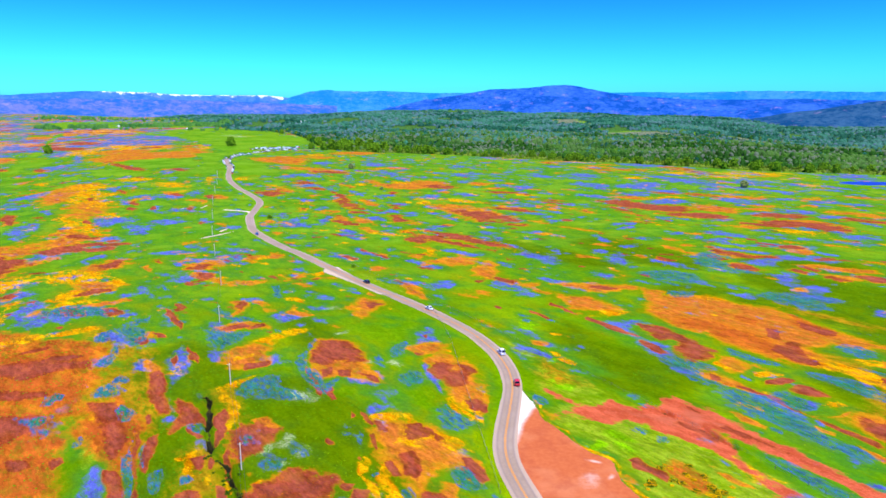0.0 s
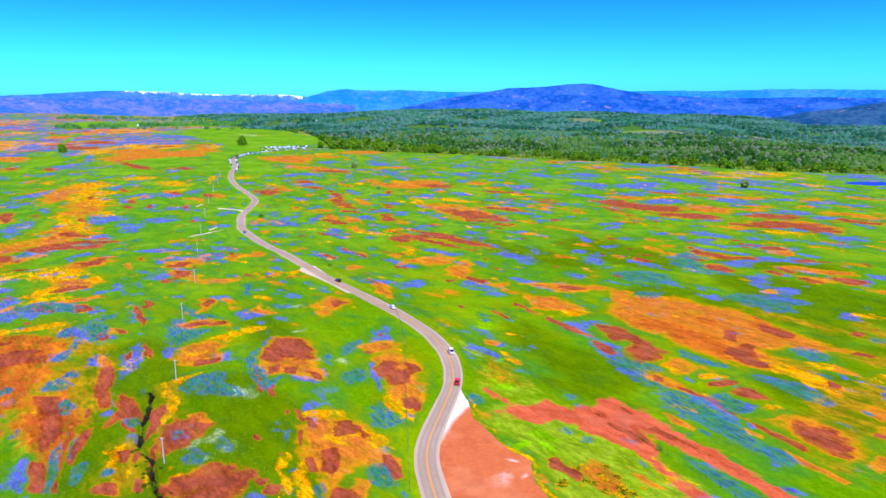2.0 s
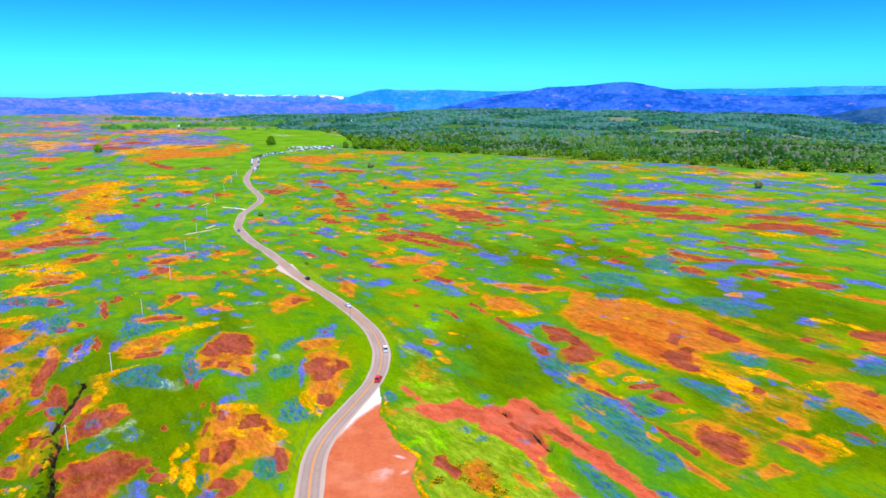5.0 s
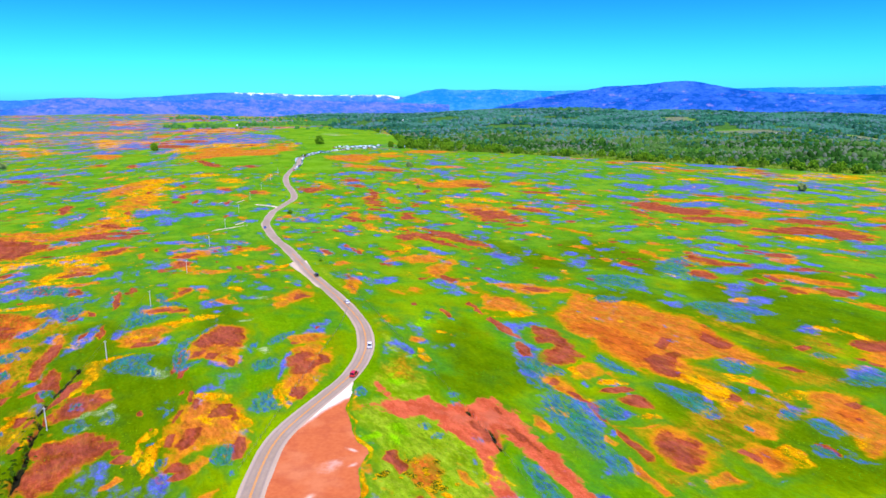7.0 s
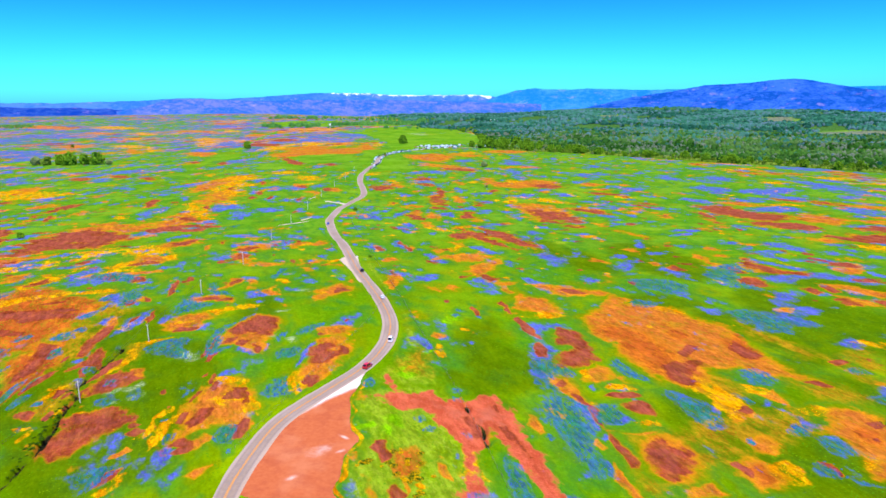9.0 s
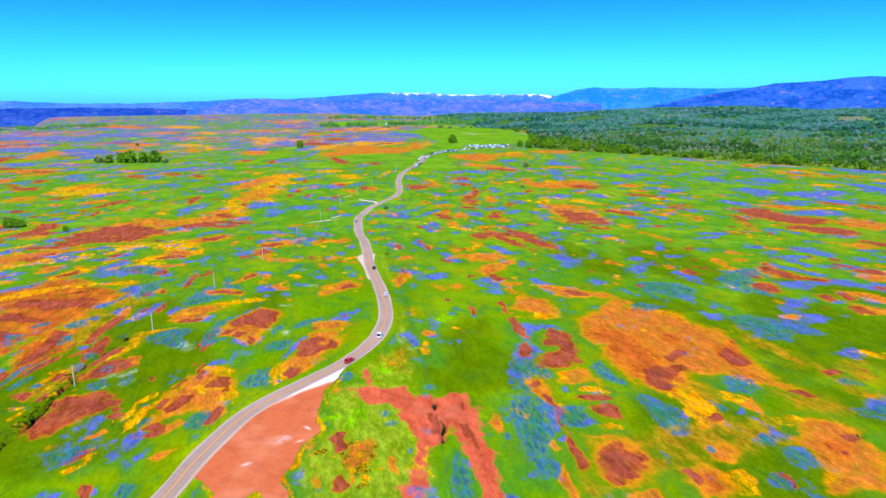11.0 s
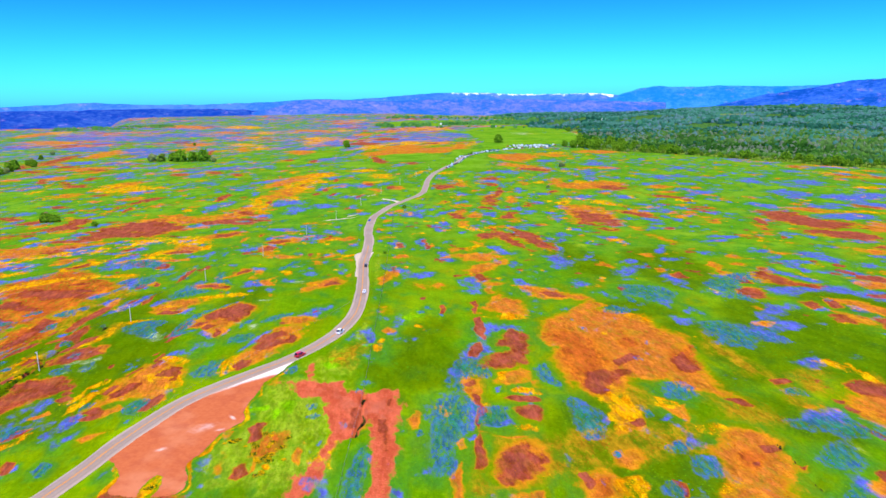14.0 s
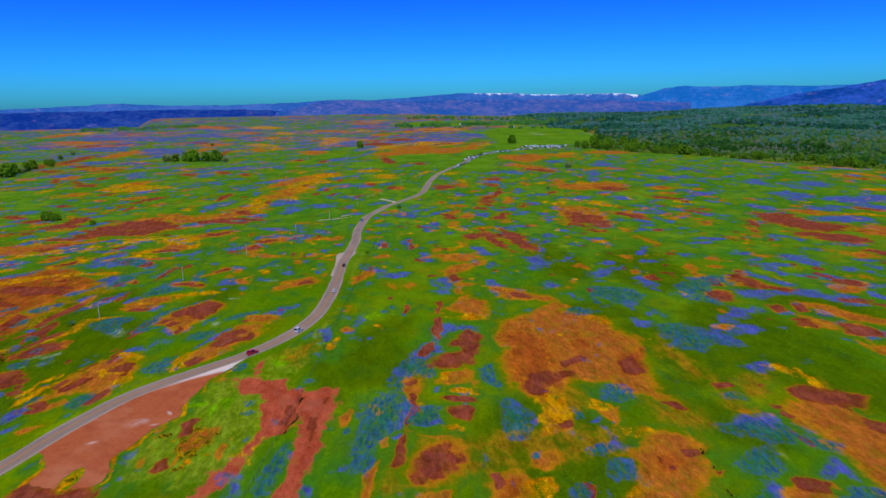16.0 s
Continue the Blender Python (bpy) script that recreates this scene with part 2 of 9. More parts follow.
def spline(points, step):
    """Points at even steps along a smooth line through the given ones."""
    p = np.array([points[0], *points, points[-1]], dtype=float)
    out = []
    for i in range(1, len(p) - 2):
        k = max(2, int(np.hypot(*(p[i + 1] - p[i])[:2]) / step))
        for u in np.arange(k) / k:
            out.append(0.5 * (2 * p[i] + (p[i + 1] - p[i - 1]) * u + (2 * p[i - 1] - 5 * p[i] + 4 * p[i + 1] - p[i + 2]) * u * u
                              + (3 * p[i] - p[i - 1] - 3 * p[i + 1] + p[i + 2]) * u ** 3))
    return np.array([*out, p[-2]])


# ---- the lie of the land ----
def lattice(ix, iy, seed):
    h = (ix * 374761393 + iy * 668265263 + seed * 974711) & 0xFFFFFFFF
    h = ((h ^ (h >> 13)) * 1274126177) & 0xFFFFFFFF
    return ((h ^ (h >> 16)) & 0xFFFF) / 65535.0


def value_noise(x, y, seed=0):
    ix, iy = np.floor(x).astype(np.int64), np.floor(y).astype(np.int64)
    u, v = x - ix, y - iy
    u, v = u * u * (3 - 2 * u), v * v * (3 - 2 * v)
    a, b = lattice(ix, iy, seed), lattice(ix + 1, iy, seed)
    c, d = lattice(ix, iy + 1, seed), lattice(ix + 1, iy + 1, seed)
    return a + (b - a) * u + (c - a) * v + (a - b - c + d) * u * v


def fbm(x, y, size, seed=0, octaves=3):
    """Noise from -1 to 1 with features of about that size."""
    total, weight = 0.0, 0.0
    for k in range(octaves):
        total = total + value_noise(x / size * 2 ** k + 17.3 * k, y / size * 2 ** k + 5.1 * k, seed + k) * 0.5 ** k
        weight += 0.5 ** k
    return total / weight * 2 - 1


def step(v, lo, hi):
    u = np.clip((v - lo) / (hi - lo), 0, 1)
    return u * u * (3 - 2 * u)


MID = (105.0, 0.0)                               # under the middle of the flight


def polar(x, y):
    dx, dy = x - MID[0], y - MID[1]
    return np.hypot(dx, dy), np.degrees(np.arctan2(-dx, dy))


def wood_edge(bearing):
    """How far off the woods begin."""
    edge = np.interp(bearing, [-90, -60, -28, -21, -17, -9, -4.5, 4.4, 11.6, 13.3, 13.8, 14.4, 15.5, 17, 19.6, 20.6, 22, 26, 36],
                     [1000, 1000, 977, 961, 975, 1043, 1059, 1163, 1242, 1290, 1400, 1600, 2050, 2200, 2400, 2900, 3600, 4700, 9000])
    return edge + step(bearing, 12.5, 14) * (200 * fbm(bearing * 1.0, bearing * 0.0, 0.9, 93, 3) - 70)


POND = (486.0, 772.0, 34.0, 19.0)
GULLY = spline([(-73.2, 194.3), (-70.7, 192), (-68.8, 187.3), (-67.4, 183), (-65.9, 178), (-64.6, 173.6), (-63.2, 169.5), (-61.6, 165.6), (-59.4, 161.2), (-57.2, 158), (-53.6, 155),
                (-51.8, 151), (-49.4, 146.8), (-47, 142.4), (-44.6, 138.4), (-41.4, 133.6), (-38.4, 129), (-35.6, 124.4), (-33.2, 117.8), (-30.5, 110), (-27, 101)], 0.7)


# short dark rifts in the eastern field and in the red soil: each a line, and how much narrower it is
RIFTS = [(spline([(178, 217), (181.6, 212.3), (185.9, 204.7), (189.8, 197.8), (192, 192)], 0.7), 0.0),
         (spline([(200, 281), (204, 274.8), (212, 265), (219.6, 254)], 0.7), 0.05),
         (spline([(64.5, 187.5), (68.8, 180.5), (71, 177.5), (74.5, 172), (76.4, 167.5), (77.4, 164)], 0.7), -0.1),
         (spline([(-231, 365), (-226, 377), (-223, 390), (-218, 406), (-211, 412), (-202, 420)], 1.0), -0.6),          # the western creek
         (spline([(-173, 422), (-169, 431), (-167, 446), (-170, 464), (-167, 479)], 1.0), -0.1),
         (spline([(-61, 222.5), (-64.7, 214.7), (-68.4, 208.3), (-71.8, 204.5), (-72.6, 201)], 0.7), 0.45)]


def gully_depth(x, y):
    """How far off the crack in the ground is; its sides are jagged."""
    d = np.full(x.shape, 99.0)
    for line, narrow in ((GULLY, -0.35), *RIFTS):
        (x0, y0), (x1, y1) = line.min(0) - 12, line.max(0) + 12
        near = (x > x0) & (x < x1) & (y > y0) & (y < y1)
        jx, jy = 0.7 * fbm(line[:, 0], line[:, 1], 3.0, 78, 2), 0.5 * fbm(line[:, 0], line[:, 1], 3.0, 79, 2)
        for px, py in line + np.stack([jx, jy], 1):
            d[near] = np.minimum(d[near], np.hypot(x[near] - px, y[near] - py) + narrow)
    return d + 0.05 + 0.75 * fbm(x, y, 4.0, 77, 2)


# low swells and dips of the plain: centre and height
SWELLS = [(-10, 400, -3.2), (-215, 470, -4.2), (185, 420, 3.4), (-330, 490, 3.6), (-80, 270, 1.1), (60, 200, -0.6), (20, 600, -1.2)]


WOODED_HILLS = [(610, 2420, 300, 420, 26), (-130, 2500, 260, 500, 18), (-60, 1420, 120, 130, 9), (250, 1650, 200, 260, 9), (-330, 2700, 180, 350, 22), (-640, 2500, 260, 200, 130)]


def height(x, y):
    x, y = np.asarray(x, float), np.asarray(y, float)
    r, b = polar(x, y)
    z = 0.5 * fbm(x, y, 70, 3) * step(r, 60, 300) + 2.5 * fbm(x, y, 420, 9, 2) * step(r, 500, 1200)
    for cx, cy, up in SWELLS:
        z = z + up * np.exp(-((x - cx) ** 2 + (y - cy) ** 2) / (2 * 95.0 ** 2))
    z = z + 20 * step(r, 2400, 4200) * step(b, 24, 34)
    w = step(r - wood_edge(b), -10, 450) * (1 - 0.75 * step(b, 5, 13.5))
    z = z + w * (-9 + 27 * fbm(x, y, 560, 21) + 30 * step(r, 1900, 3800) * step(b, -26, -16) - 16 * step(r, 1500, 2400) * (1 - step(b, -27, -20)))
    for cx, cy, wide, long, up in WOODED_HILLS:
        z = z + w * up * np.exp(-((x - cx) / wide) ** 2 - ((y - cy) / long) ** 2)
    z = z - 190 * step(r, 3100, 3500) * step(b, 52, 57)
    e = np.hypot((x - POND[0]) / POND[2], (y - POND[1]) / POND[3])
    z = z * step(e, 1.0, 1.8) - 0.5 * (1 - step(e, 0.9, 1.2))
    return z


# ---- flower patches ----
PATCHES = []


def area(kind, *corners):
    """One patch of flowers, soil or grass, by the corners of its outline."""
    PATCHES.append((kind, np.array(corners, dtype=float)))


def oval(kind, x, y, a, b, turn):
    """One patch by its middle, half length, half width and direction in degrees."""
    c, s = math.cos(radians(turn)), math.sin(radians(turn))
    area(kind, *((x + a * math.cos(k) * c - b * math.sin(k) * s, y + a * math.cos(k) * s + b * math.sin(k) * c) for k in np.arange(10) * 0.6283))


# left big rust field
area("rust", (-168, 221), (-157, 237), (-152, 242), (-139, 245), (-130, 242), (-122, 237), (-118.2, 226.7), (-118.6, 218.6), (-110.0, 208.7), (-108.5, 198.4), (-108.6, 193.5), (-106.2, 188.8), (-97.1, 189.0), (-91.2, 178.8), (-86.8, 175.5), (-83.6, 166.5), (-81.3, 158.3), (-79.1, 150.6), (-81.9, 150.6), (-91.2, 165.8), (-103.5, 180.4), (-106.7, 177.9), (-98.4, 164.3), (-90.7, 146.8), (-82.7, 135.5), (-107.5, 135.2))
area("redsoil", (-162, 213), (-140, 221), (-123.3, 222.1), (-118.7, 214.9), (-132.0, 207.0), (-153.8, 201.6))
area("redsoil", (-106.2, 188.8), (-96.9, 188.6), (-90.3, 177.1), (-86.1, 173.1), (-83.7, 166.5), (-81.6, 158.3), (-82.2, 155.0), (-91.2, 168.3), (-101.3, 182.9))
area("redsoil", (-138.8, 180.1), (-114.7, 180.1), (-111.1, 171.8), (-114.4, 162.0), (-124.6, 159.7))
area("redsoil", (-98.5, 155.8), (-96.3, 158.3), (-93.5, 155.5), (-94.6, 151.3))
area("redsoil", (-109.3, 155.6), (-103.9, 156.5), (-100.7, 151.8), (-104.9, 150.1))
area("redsoil", (-82.9, 151.9), (-78.5, 151.4), (-70.7, 137.8), (-74.8, 137.7))
area("redsoil", (-151, 229), (-143, 237), (-143, 231), (-148, 225))
area("redsoil", (-137, 226), (-126, 228), (-128.5, 220.9), (-136.2, 220.8))
area("redsoil", (-150.9, 197.3), (-129.9, 197.4), (-117.1, 193.3), (-124.6, 188.5), (-144.0, 187.5))
area("gold", (-162, 246), (-157, 247), (-154, 242), (-158, 236))
area("gold", (-152, 246), (-148, 253), (-142, 258), (-136, 260), (-137, 253), (-144, 246))
area("lupine", (-132, 245), (-134, 253), (-130, 256), (-127, 247), (-126, 241), (-130, 241))
area("lupine", (-119.4, 220.1), (-118.1, 229.5), (-121, 238), (-118, 236), (-113.2, 221.4), (-113.0, 216.1))
area("lupine", (-108.0, 195.5), (-106.0, 204.1), (-104.9, 209.7), (-101.1, 204.2), (-102.4, 198.6), (-97.7, 197.0), (-99.6, 192.5), (-105.1, 191.6))
area("lupine", (-95.5, 185.3), (-93.9, 187.6), (-88.3, 180.7), (-88.1, 176.5), (-90.9, 176.1))
area("lupine", (-97.0, 162.8), (-96.3, 169.5), (-94.3, 167.3), (-94.4, 162.8))
area("lilac", (-83.5, 139.4), (-86.0, 149.3), (-85.4, 155.8), (-82.1, 152.4), (-77.5, 143.4), (-76.3, 137.7), (-82.0, 137.7))
area("pale", (-92.9, 160.0), (-91.5, 165.8), (-85.1, 157.2), (-86.0, 149.3))
area("pale", (-116.4, 187.4), (-112.0, 188.7), (-105.0, 178.6), (-108.6, 177.8))
area("lupine", (-117.7, 190.1), (-117.8, 194.5), (-114.7, 193.3), (-112.5, 188.7))
# columns left
area("redsoil", (-97.3, 210.3), (-94.6, 213.9), (-88.4, 205.9), (-83.4, 194.1), (-78.4, 180.5), (-82.3, 180.4), (-89.4, 193.9))
area("redsoil", (-92.3, 191.5), (-92.5, 195.9), (-90.3, 189.2))
area("redsoil", (-85.2, 180.4), (-83.9, 181.1), (-81.5, 174.9), (-82.5, 174.8))
area("redsoil", (-79.8, 188.3), (-79.9, 192.5), (-75.4, 189.5), (-68.7, 180.0), (-65.8, 176.6), (-68.6, 175.2), (-72.8, 175.1), (-73.2, 169.8), (-75.2, 174.0), (-75.3, 179.1))
area("lilac", (-94.7, 221.7), (-96.2, 232.7), (-89.7, 226.1), (-85.8, 221.9), (-83.8, 214.2), (-84.5, 206.0), (-84.7, 198.1), (-76.1, 177.4), (-76.5, 175.6), (-84.7, 198.1))
area("lilac", (-80.5, 177.3), (-77.9, 180.9), (-76.2, 176.3), (-79.0, 175.6))
area("lupine", (-81.0, 158.6), (-78.2, 159.5), (-74.1, 149.4), (-69.7, 137.8), (-71.2, 137.8), (-76.4, 149.4))
area("redsoil", (-83.0, 169.0), (-81.6, 170.6), (-77.6, 160.1), (-68.3, 137.8), (-69.2, 137.8), (-73.8, 149.4))
area("redsoil", (-78.9, 167.2), (-76.3, 169.7), (-73.3, 160.2), (-71.4, 149.5), (-73.0, 150.7))
area("lupine", (-78.3, 163.0), (-78.4, 165.9), (-73.9, 156.0), (-73.0, 152.0))
area("lupine", (-70.8, 149.5), (-69.4, 152.1), (-66.6, 148.3), (-65.7, 141.2), (-67.3, 141.2))
area("redsoil", (-71.8, 173.1), (-69.7, 175.2), (-67.9, 170.9), (-63.8, 168.8), (-65.2, 167.5))
area("lupine", (-63.3, 149.6), (-60.3, 151.7), (-59.1, 147.2), (-61.0, 144.3))
area("redsoil", (-64.5, 157.6), (-61.0, 159.0), (-58.4, 150.9), (-61.3, 151.7))
area("redsoil", (-59.0, 156.3), (-58.1, 158.8), (-56.5, 154.9), (-56.9, 151.7), (-57.9, 152.3))
area("redsoil", (-60.5, 139.6), (-59.3, 143.3), (-56.4, 142.4), (-54.2, 137.9), (-60.5, 137.9))
area("redsoil", (-62.1, 170.1), (-61.6, 177.8), (-59.3, 172.8), (-58.6, 163.4))
area("redsoil", (-65.5, 179.4), (-64.3, 184.8), (-60.4, 179.5), (-60.1, 175.4), (-62.7, 172.0))
area("redsoil", (-55.6, 159.1), (-55.6, 163.4), (-50.6, 148.5), (-51.6, 147.3))
area("gold", (-68.4, 194.4), (-67.3, 198.5), (-61.2, 189.8), (-57.9, 181.3), (-57.7, 172.8), (-59.0, 169.5), (-61.3, 179.5), (-64.4, 186.7))
area("gold", (-68.6, 156.9), (-65.6, 160.4), (-63.9, 161.8), (-63.6, 157.0), (-66.8, 154.2))
area("gold", (-57.1, 148.4), (-56.6, 151.7), (-55.2, 146.7), (-55.6, 145.3))
area("redsoil", (-53.9, 144.8), (-51.1, 144.4), (-49.0, 139.8), (-51.6, 139.7))
area("gold", (-71.6, 198.4), (-66.1, 206.5), (-60.1, 211.4), (-64.4, 203.8), (-66.8, 194.4))
# blue and shapes on left mid
area("lupine", (-130, 257), (-125, 260), (-117, 255), (-113, 250), (-111, 238), (-116, 237), (-121, 245), (-127, 250))
area("redsoil", (-115, 245), (-113, 247), (-109, 241), (-111, 237))
area("poppy", (-102.6, 221.5), (-102.6, 224.8), (-98.7, 221.6), (-92.7, 211.4), (-96.9, 210.3))
area("lilac", (-104.3, 218.9), (-102.4, 224.2), (-100.2, 216.3))
area("lilac", (-92.4, 216.5), (-97.2, 232.7), (-96.3, 237.3), (-90.1, 230.0), (-85.3, 219.3), (-85.3, 211.6), (-89.0, 214.0))
area("redsoil", (-93.3, 221.7), (-94.7, 229.9), (-90.5, 221.8), (-90.4, 216.5))
area("redsoil", (-90.5, 227.2), (-88.1, 228.4), (-85.4, 221.9), (-87.8, 221.9))
area("redsoil", (-113, 253), (-108, 250), (-104, 247), (-108, 246))
area("lupine", (-95, 259), (-84, 252), (-75, 253), (-76.6, 242.2), (-79.4, 234.3), (-85.1, 235.9))
area("lilac", (-83.0, 228.5), (-79.7, 232.0), (-76.9, 222.2), (-80.0, 222.1))
area("lupine", (-67.0, 206.4), (-63.4, 209.8), (-55.7, 208.7), (-54.2, 198.9), (-58.9, 193.8), (-63.2, 196.6))
area("lilac", (-124, 291), (-118, 283), (-109, 266), (-114, 272))
area("redsoil", (-122, 286), (-117, 282), (-107, 266), (-103, 255), (-109, 264))
area("redsoil", (-120, 294), (-116, 293), (-113, 286), (-116, 285))
area("poppy", (-96, 296), (-89, 303), (-86, 293), (-86, 277), (-89, 271), (-91, 272), (-90, 282))
area("redsoil", (-93, 289), (-90, 301), (-87, 293), (-88, 282))
area("poppy", (-91, 255), (-85, 266), (-78, 266), (-69, 263), (-68, 258), (-77, 257), (-84, 253))
area("redsoil", (-88, 255), (-81, 264), (-76, 261), (-81, 256))
area("lupine", (-89, 270), (-84, 274), (-78, 272), (-78, 267), (-85, 264))
area("poppy", (-78.2, 230.3), (-75.3, 237.9), (-72.2, 241.6), (-63.2, 239.3), (-60.0, 222.5), (-65.1, 216.2), (-72.2, 214.5), (-76.6, 222.2))
area("gold", (-73.6, 226.5), (-67.1, 230.5), (-66.7, 227.7), (-71.7, 222.3))
area("gold", (-72.4, 242.3), (-66.5, 250.7), (-61, 259), (-50, 258), (-60.5, 245.6), (-61.9, 238.1))
area("redsoil", (-69.0, 219.7), (-59.1, 222.5), (-59.7, 217.3), (-66.6, 214.6))
area("poppy", (-168, 367), (-168, 376), (-160, 364), (-152, 354), (-157, 353))
area("redsoil", (-172, 388), (-166, 393), (-157, 376), (-163, 379))
area("poppy", (-145, 367), (-139, 386), (-131, 386), (-124, 374), (-119, 371), (-128, 364), (-140, 362))
area("redsoil", (-143, 367), (-134, 377), (-127, 374), (-134, 364))
area("poppy", (-136, 352), (-133, 359), (-126, 357), (-118, 346), (-121, 338), (-125, 337))
area("redsoil", (-131, 354), (-124, 354), (-119, 346), (-122, 338))
area("lilac", (-155, 376), (-148, 392), (-130, 389), (-125, 396), (-124, 381), (-142, 386), (-147, 368))
area("lilac", (-176, 404), (-168, 418), (-159, 414), (-159, 405), (-170, 399))
area("lilac", (-157, 423), (-150, 430), (-147, 423), (-151, 415))
area("lilac", (-143, 423), (-130, 431), (-115, 415), (-110, 410), (-118, 406), (-132, 411))
area("lilac", (-126, 386), (-127, 402), (-122, 406), (-116, 393), (-119, 380))
area("gold", (-111, 398), (-107, 403), (-103, 394), (-107, 387))
area("gold", (-113, 387), (-100, 383), (-97, 375), (-109, 381))
area("lupine", (-137, 324), (-135, 327), (-132, 319), (-134, 317))
# left gold & orange belt
area("poppy", (-198, 355), (-199, 382), (-187, 390), (-180, 381), (-178, 369), (-177, 357), (-182, 348), (-188, 342))
area("redsoil", (-192, 368), (-189, 384), (-185, 387), (-181, 368), (-183, 359))
area("gold", (-220, 329), (-216, 349), (-211, 342), (-212, 324), (-230, 318), (-233, 323))
area("gold", (-204, 333), (-198, 340), (-179, 360), (-173, 352), (-184, 340), (-172, 334), (-175, 329), (-187, 325), (-187, 317), (-195, 322))
area("gold", (-173, 286), (-171, 295), (-162, 300), (-154, 302), (-153, 295), (-165, 289), (-167, 280))
area("poppy", (-178, 313), (-178, 329), (-166, 342), (-157, 326), (-160, 323), (-158, 310), (-166, 304), (-170, 299), (-172, 292), (-172, 280), (-174, 279), (-174, 294))
area("redsoil", (-174, 301), (-171, 314), (-164, 320), (-159, 313), (-166, 305))
area("poppy", (-162, 286), (-156, 295), (-145, 302), (-141, 299), (-145, 291), (-150, 288))
area("gold", (-171, 337), (-167, 344), (-158, 329), (-160, 323), (-166, 329))
area("lilac", (-213, 347), (-207, 355), (-199, 358), (-201, 350), (-207, 342))
area("lilac", (-213, 318), (-212, 333), (-205, 332), (-203, 323), (-208, 316), (-217, 307), (-222, 315))
area("lilac", (-196, 291), (-197, 300), (-199, 308), (-194, 312), (-188, 306), (-191, 298), (-192, 287), (-202, 285), (-206, 291))
area("poppy", (-199, 295), (-196, 301), (-194, 298), (-196, 292))
area("lilac", (-186, 330), (-181, 339), (-176, 336), (-179, 331))
area("gold", (-184, 271), (-185, 279), (-179, 271), (-177, 260), (-182, 254), (-192, 269))
area("lilac", (-171, 273), (-166, 280), (-156, 286), (-150, 286), (-142, 284), (-135, 274), (-141, 270), (-147, 273), (-154, 264), (-164, 266))
area("redsoil", (-162, 275), (-154, 282), (-151, 278), (-149, 269), (-153, 273), (-160, 273))
area("redsoil", (-144, 277), (-143, 286), (-136, 277), (-137, 274))
area("redsoil", (-154, 258), (-151, 261), (-150, 255))
area("poppy", (-255, 355), (-238, 367), (-233, 380), (-228, 399), (-223, 390), (-224, 354), (-227, 339), (-239, 331))
area("redsoil", (-266, 371), (-240, 367), (-226, 357), (-230, 343), (-241, 334))
area("lilac", (-234, 367), (-245, 397), (-237, 416), (-230, 429), (-204, 423), (-217, 418), (-230, 391), (-228, 371))
area("poppy", (-262, 394), (-253, 413), (-244, 442), (-226, 435), (-232, 425), (-244, 397), (-251, 377))
area("redsoil", (-261, 398), (-248, 410), (-232, 425), (-204, 423), (-215, 408), (-233, 395))
area("poppy", (-267, 437), (-269, 475), (-258, 484), (-237, 462), (-226, 454), (-229, 435), (-247, 428), (-265, 446))
area("gold", (-259, 471), (-256, 489), (-226, 458), (-236, 453))
area("lilac", (-283, 434), (-291, 455), (-290, 469), (-282, 457), (-274, 430))
area("lilac", (-207, 461), (-222, 487), (-215, 498), (-212, 482))
area("lilac", (-230, 487), (-222, 495), (-214, 481), (-221, 474))
area("lupine", (-198, 442), (-192, 447), (-190, 437), (-194, 435))
# middle left of the road
area("lilac", (-82, 352), (-79, 358), (-72, 348), (-77, 341))
area("poppy", (-79, 346), (-75, 354), (-71, 348), (-74, 341))
area("gold", (-71, 355), (-64, 363), (-63, 354), (-68, 349))
area("lupine", (-85, 327), (-81, 329), (-76, 312), (-73, 302), (-77, 304))
area("gold", (-77, 304), (-67, 306), (-60, 294), (-67, 297))
area("poppy", (-68, 281), (-66, 292), (-62, 283), (-53, 277), (-59, 273))
area("gold", (-68, 284), (-63, 290), (-64, 283))
area("lilac", (-72, 274), (-69, 284), (-67, 278), (-54, 275), (-59, 272), (-66, 263))
area("redsoil", (-77, 260), (-72, 265), (-69, 261), (-76, 256))
area("poppy", (-41, 294), (-38, 308), (-31, 304), (-25, 294), (-30, 283), (-34, 272), (-40, 286), (-44, 288))
area("gold", (-44, 289), (-36, 289), (-37, 283))
area("redsoil", (-35, 299), (-26, 296), (-32, 287))
# the red block
area("poppy", (-49.0, 230.9), (-47.7, 246.0), (-34.9, 246.4), (-29.5, 237.2), (-24.9, 223.3), (-18.6, 206.1), (-21.1, 203.8), (-33.8, 210.5), (-40.8, 208.1), (-44.9, 217.7))
area("redsoil", (-47.4, 228.1), (-47.1, 242.9), (-41.1, 244.9), (-34.5, 243.2), (-29.6, 234.3), (-25.9, 223.3), (-34.7, 223.0), (-43.0, 220.2), (-46.4, 222.8))
area("redsoil", (-41.2, 215.3), (-36.8, 217.8), (-36.1, 212.9), (-39.1, 209.0))
area("redsoil", (-34.6, 215.4), (-30.0, 217.0), (-30.3, 209.2), (-33.6, 209.1))
area("redsoil", (-27.6, 213.0), (-21.6, 209.3), (-19.4, 204.8), (-25.1, 207.4))
area("redsoil", (-33.4, 220.4), (-31.9, 231.3), (-27.9, 223.2), (-30.8, 223.1))
area("redsoil", (-36.6, 199.3), (-34.8, 202.7), (-31.6, 193.1), (-33.7, 192.3))
area("redsoil", (-47.8, 222.7), (-45.0, 215.2), (-36.6, 199.3), (-36.4, 193.1), (-39.9, 199.2), (-45.4, 212.8))
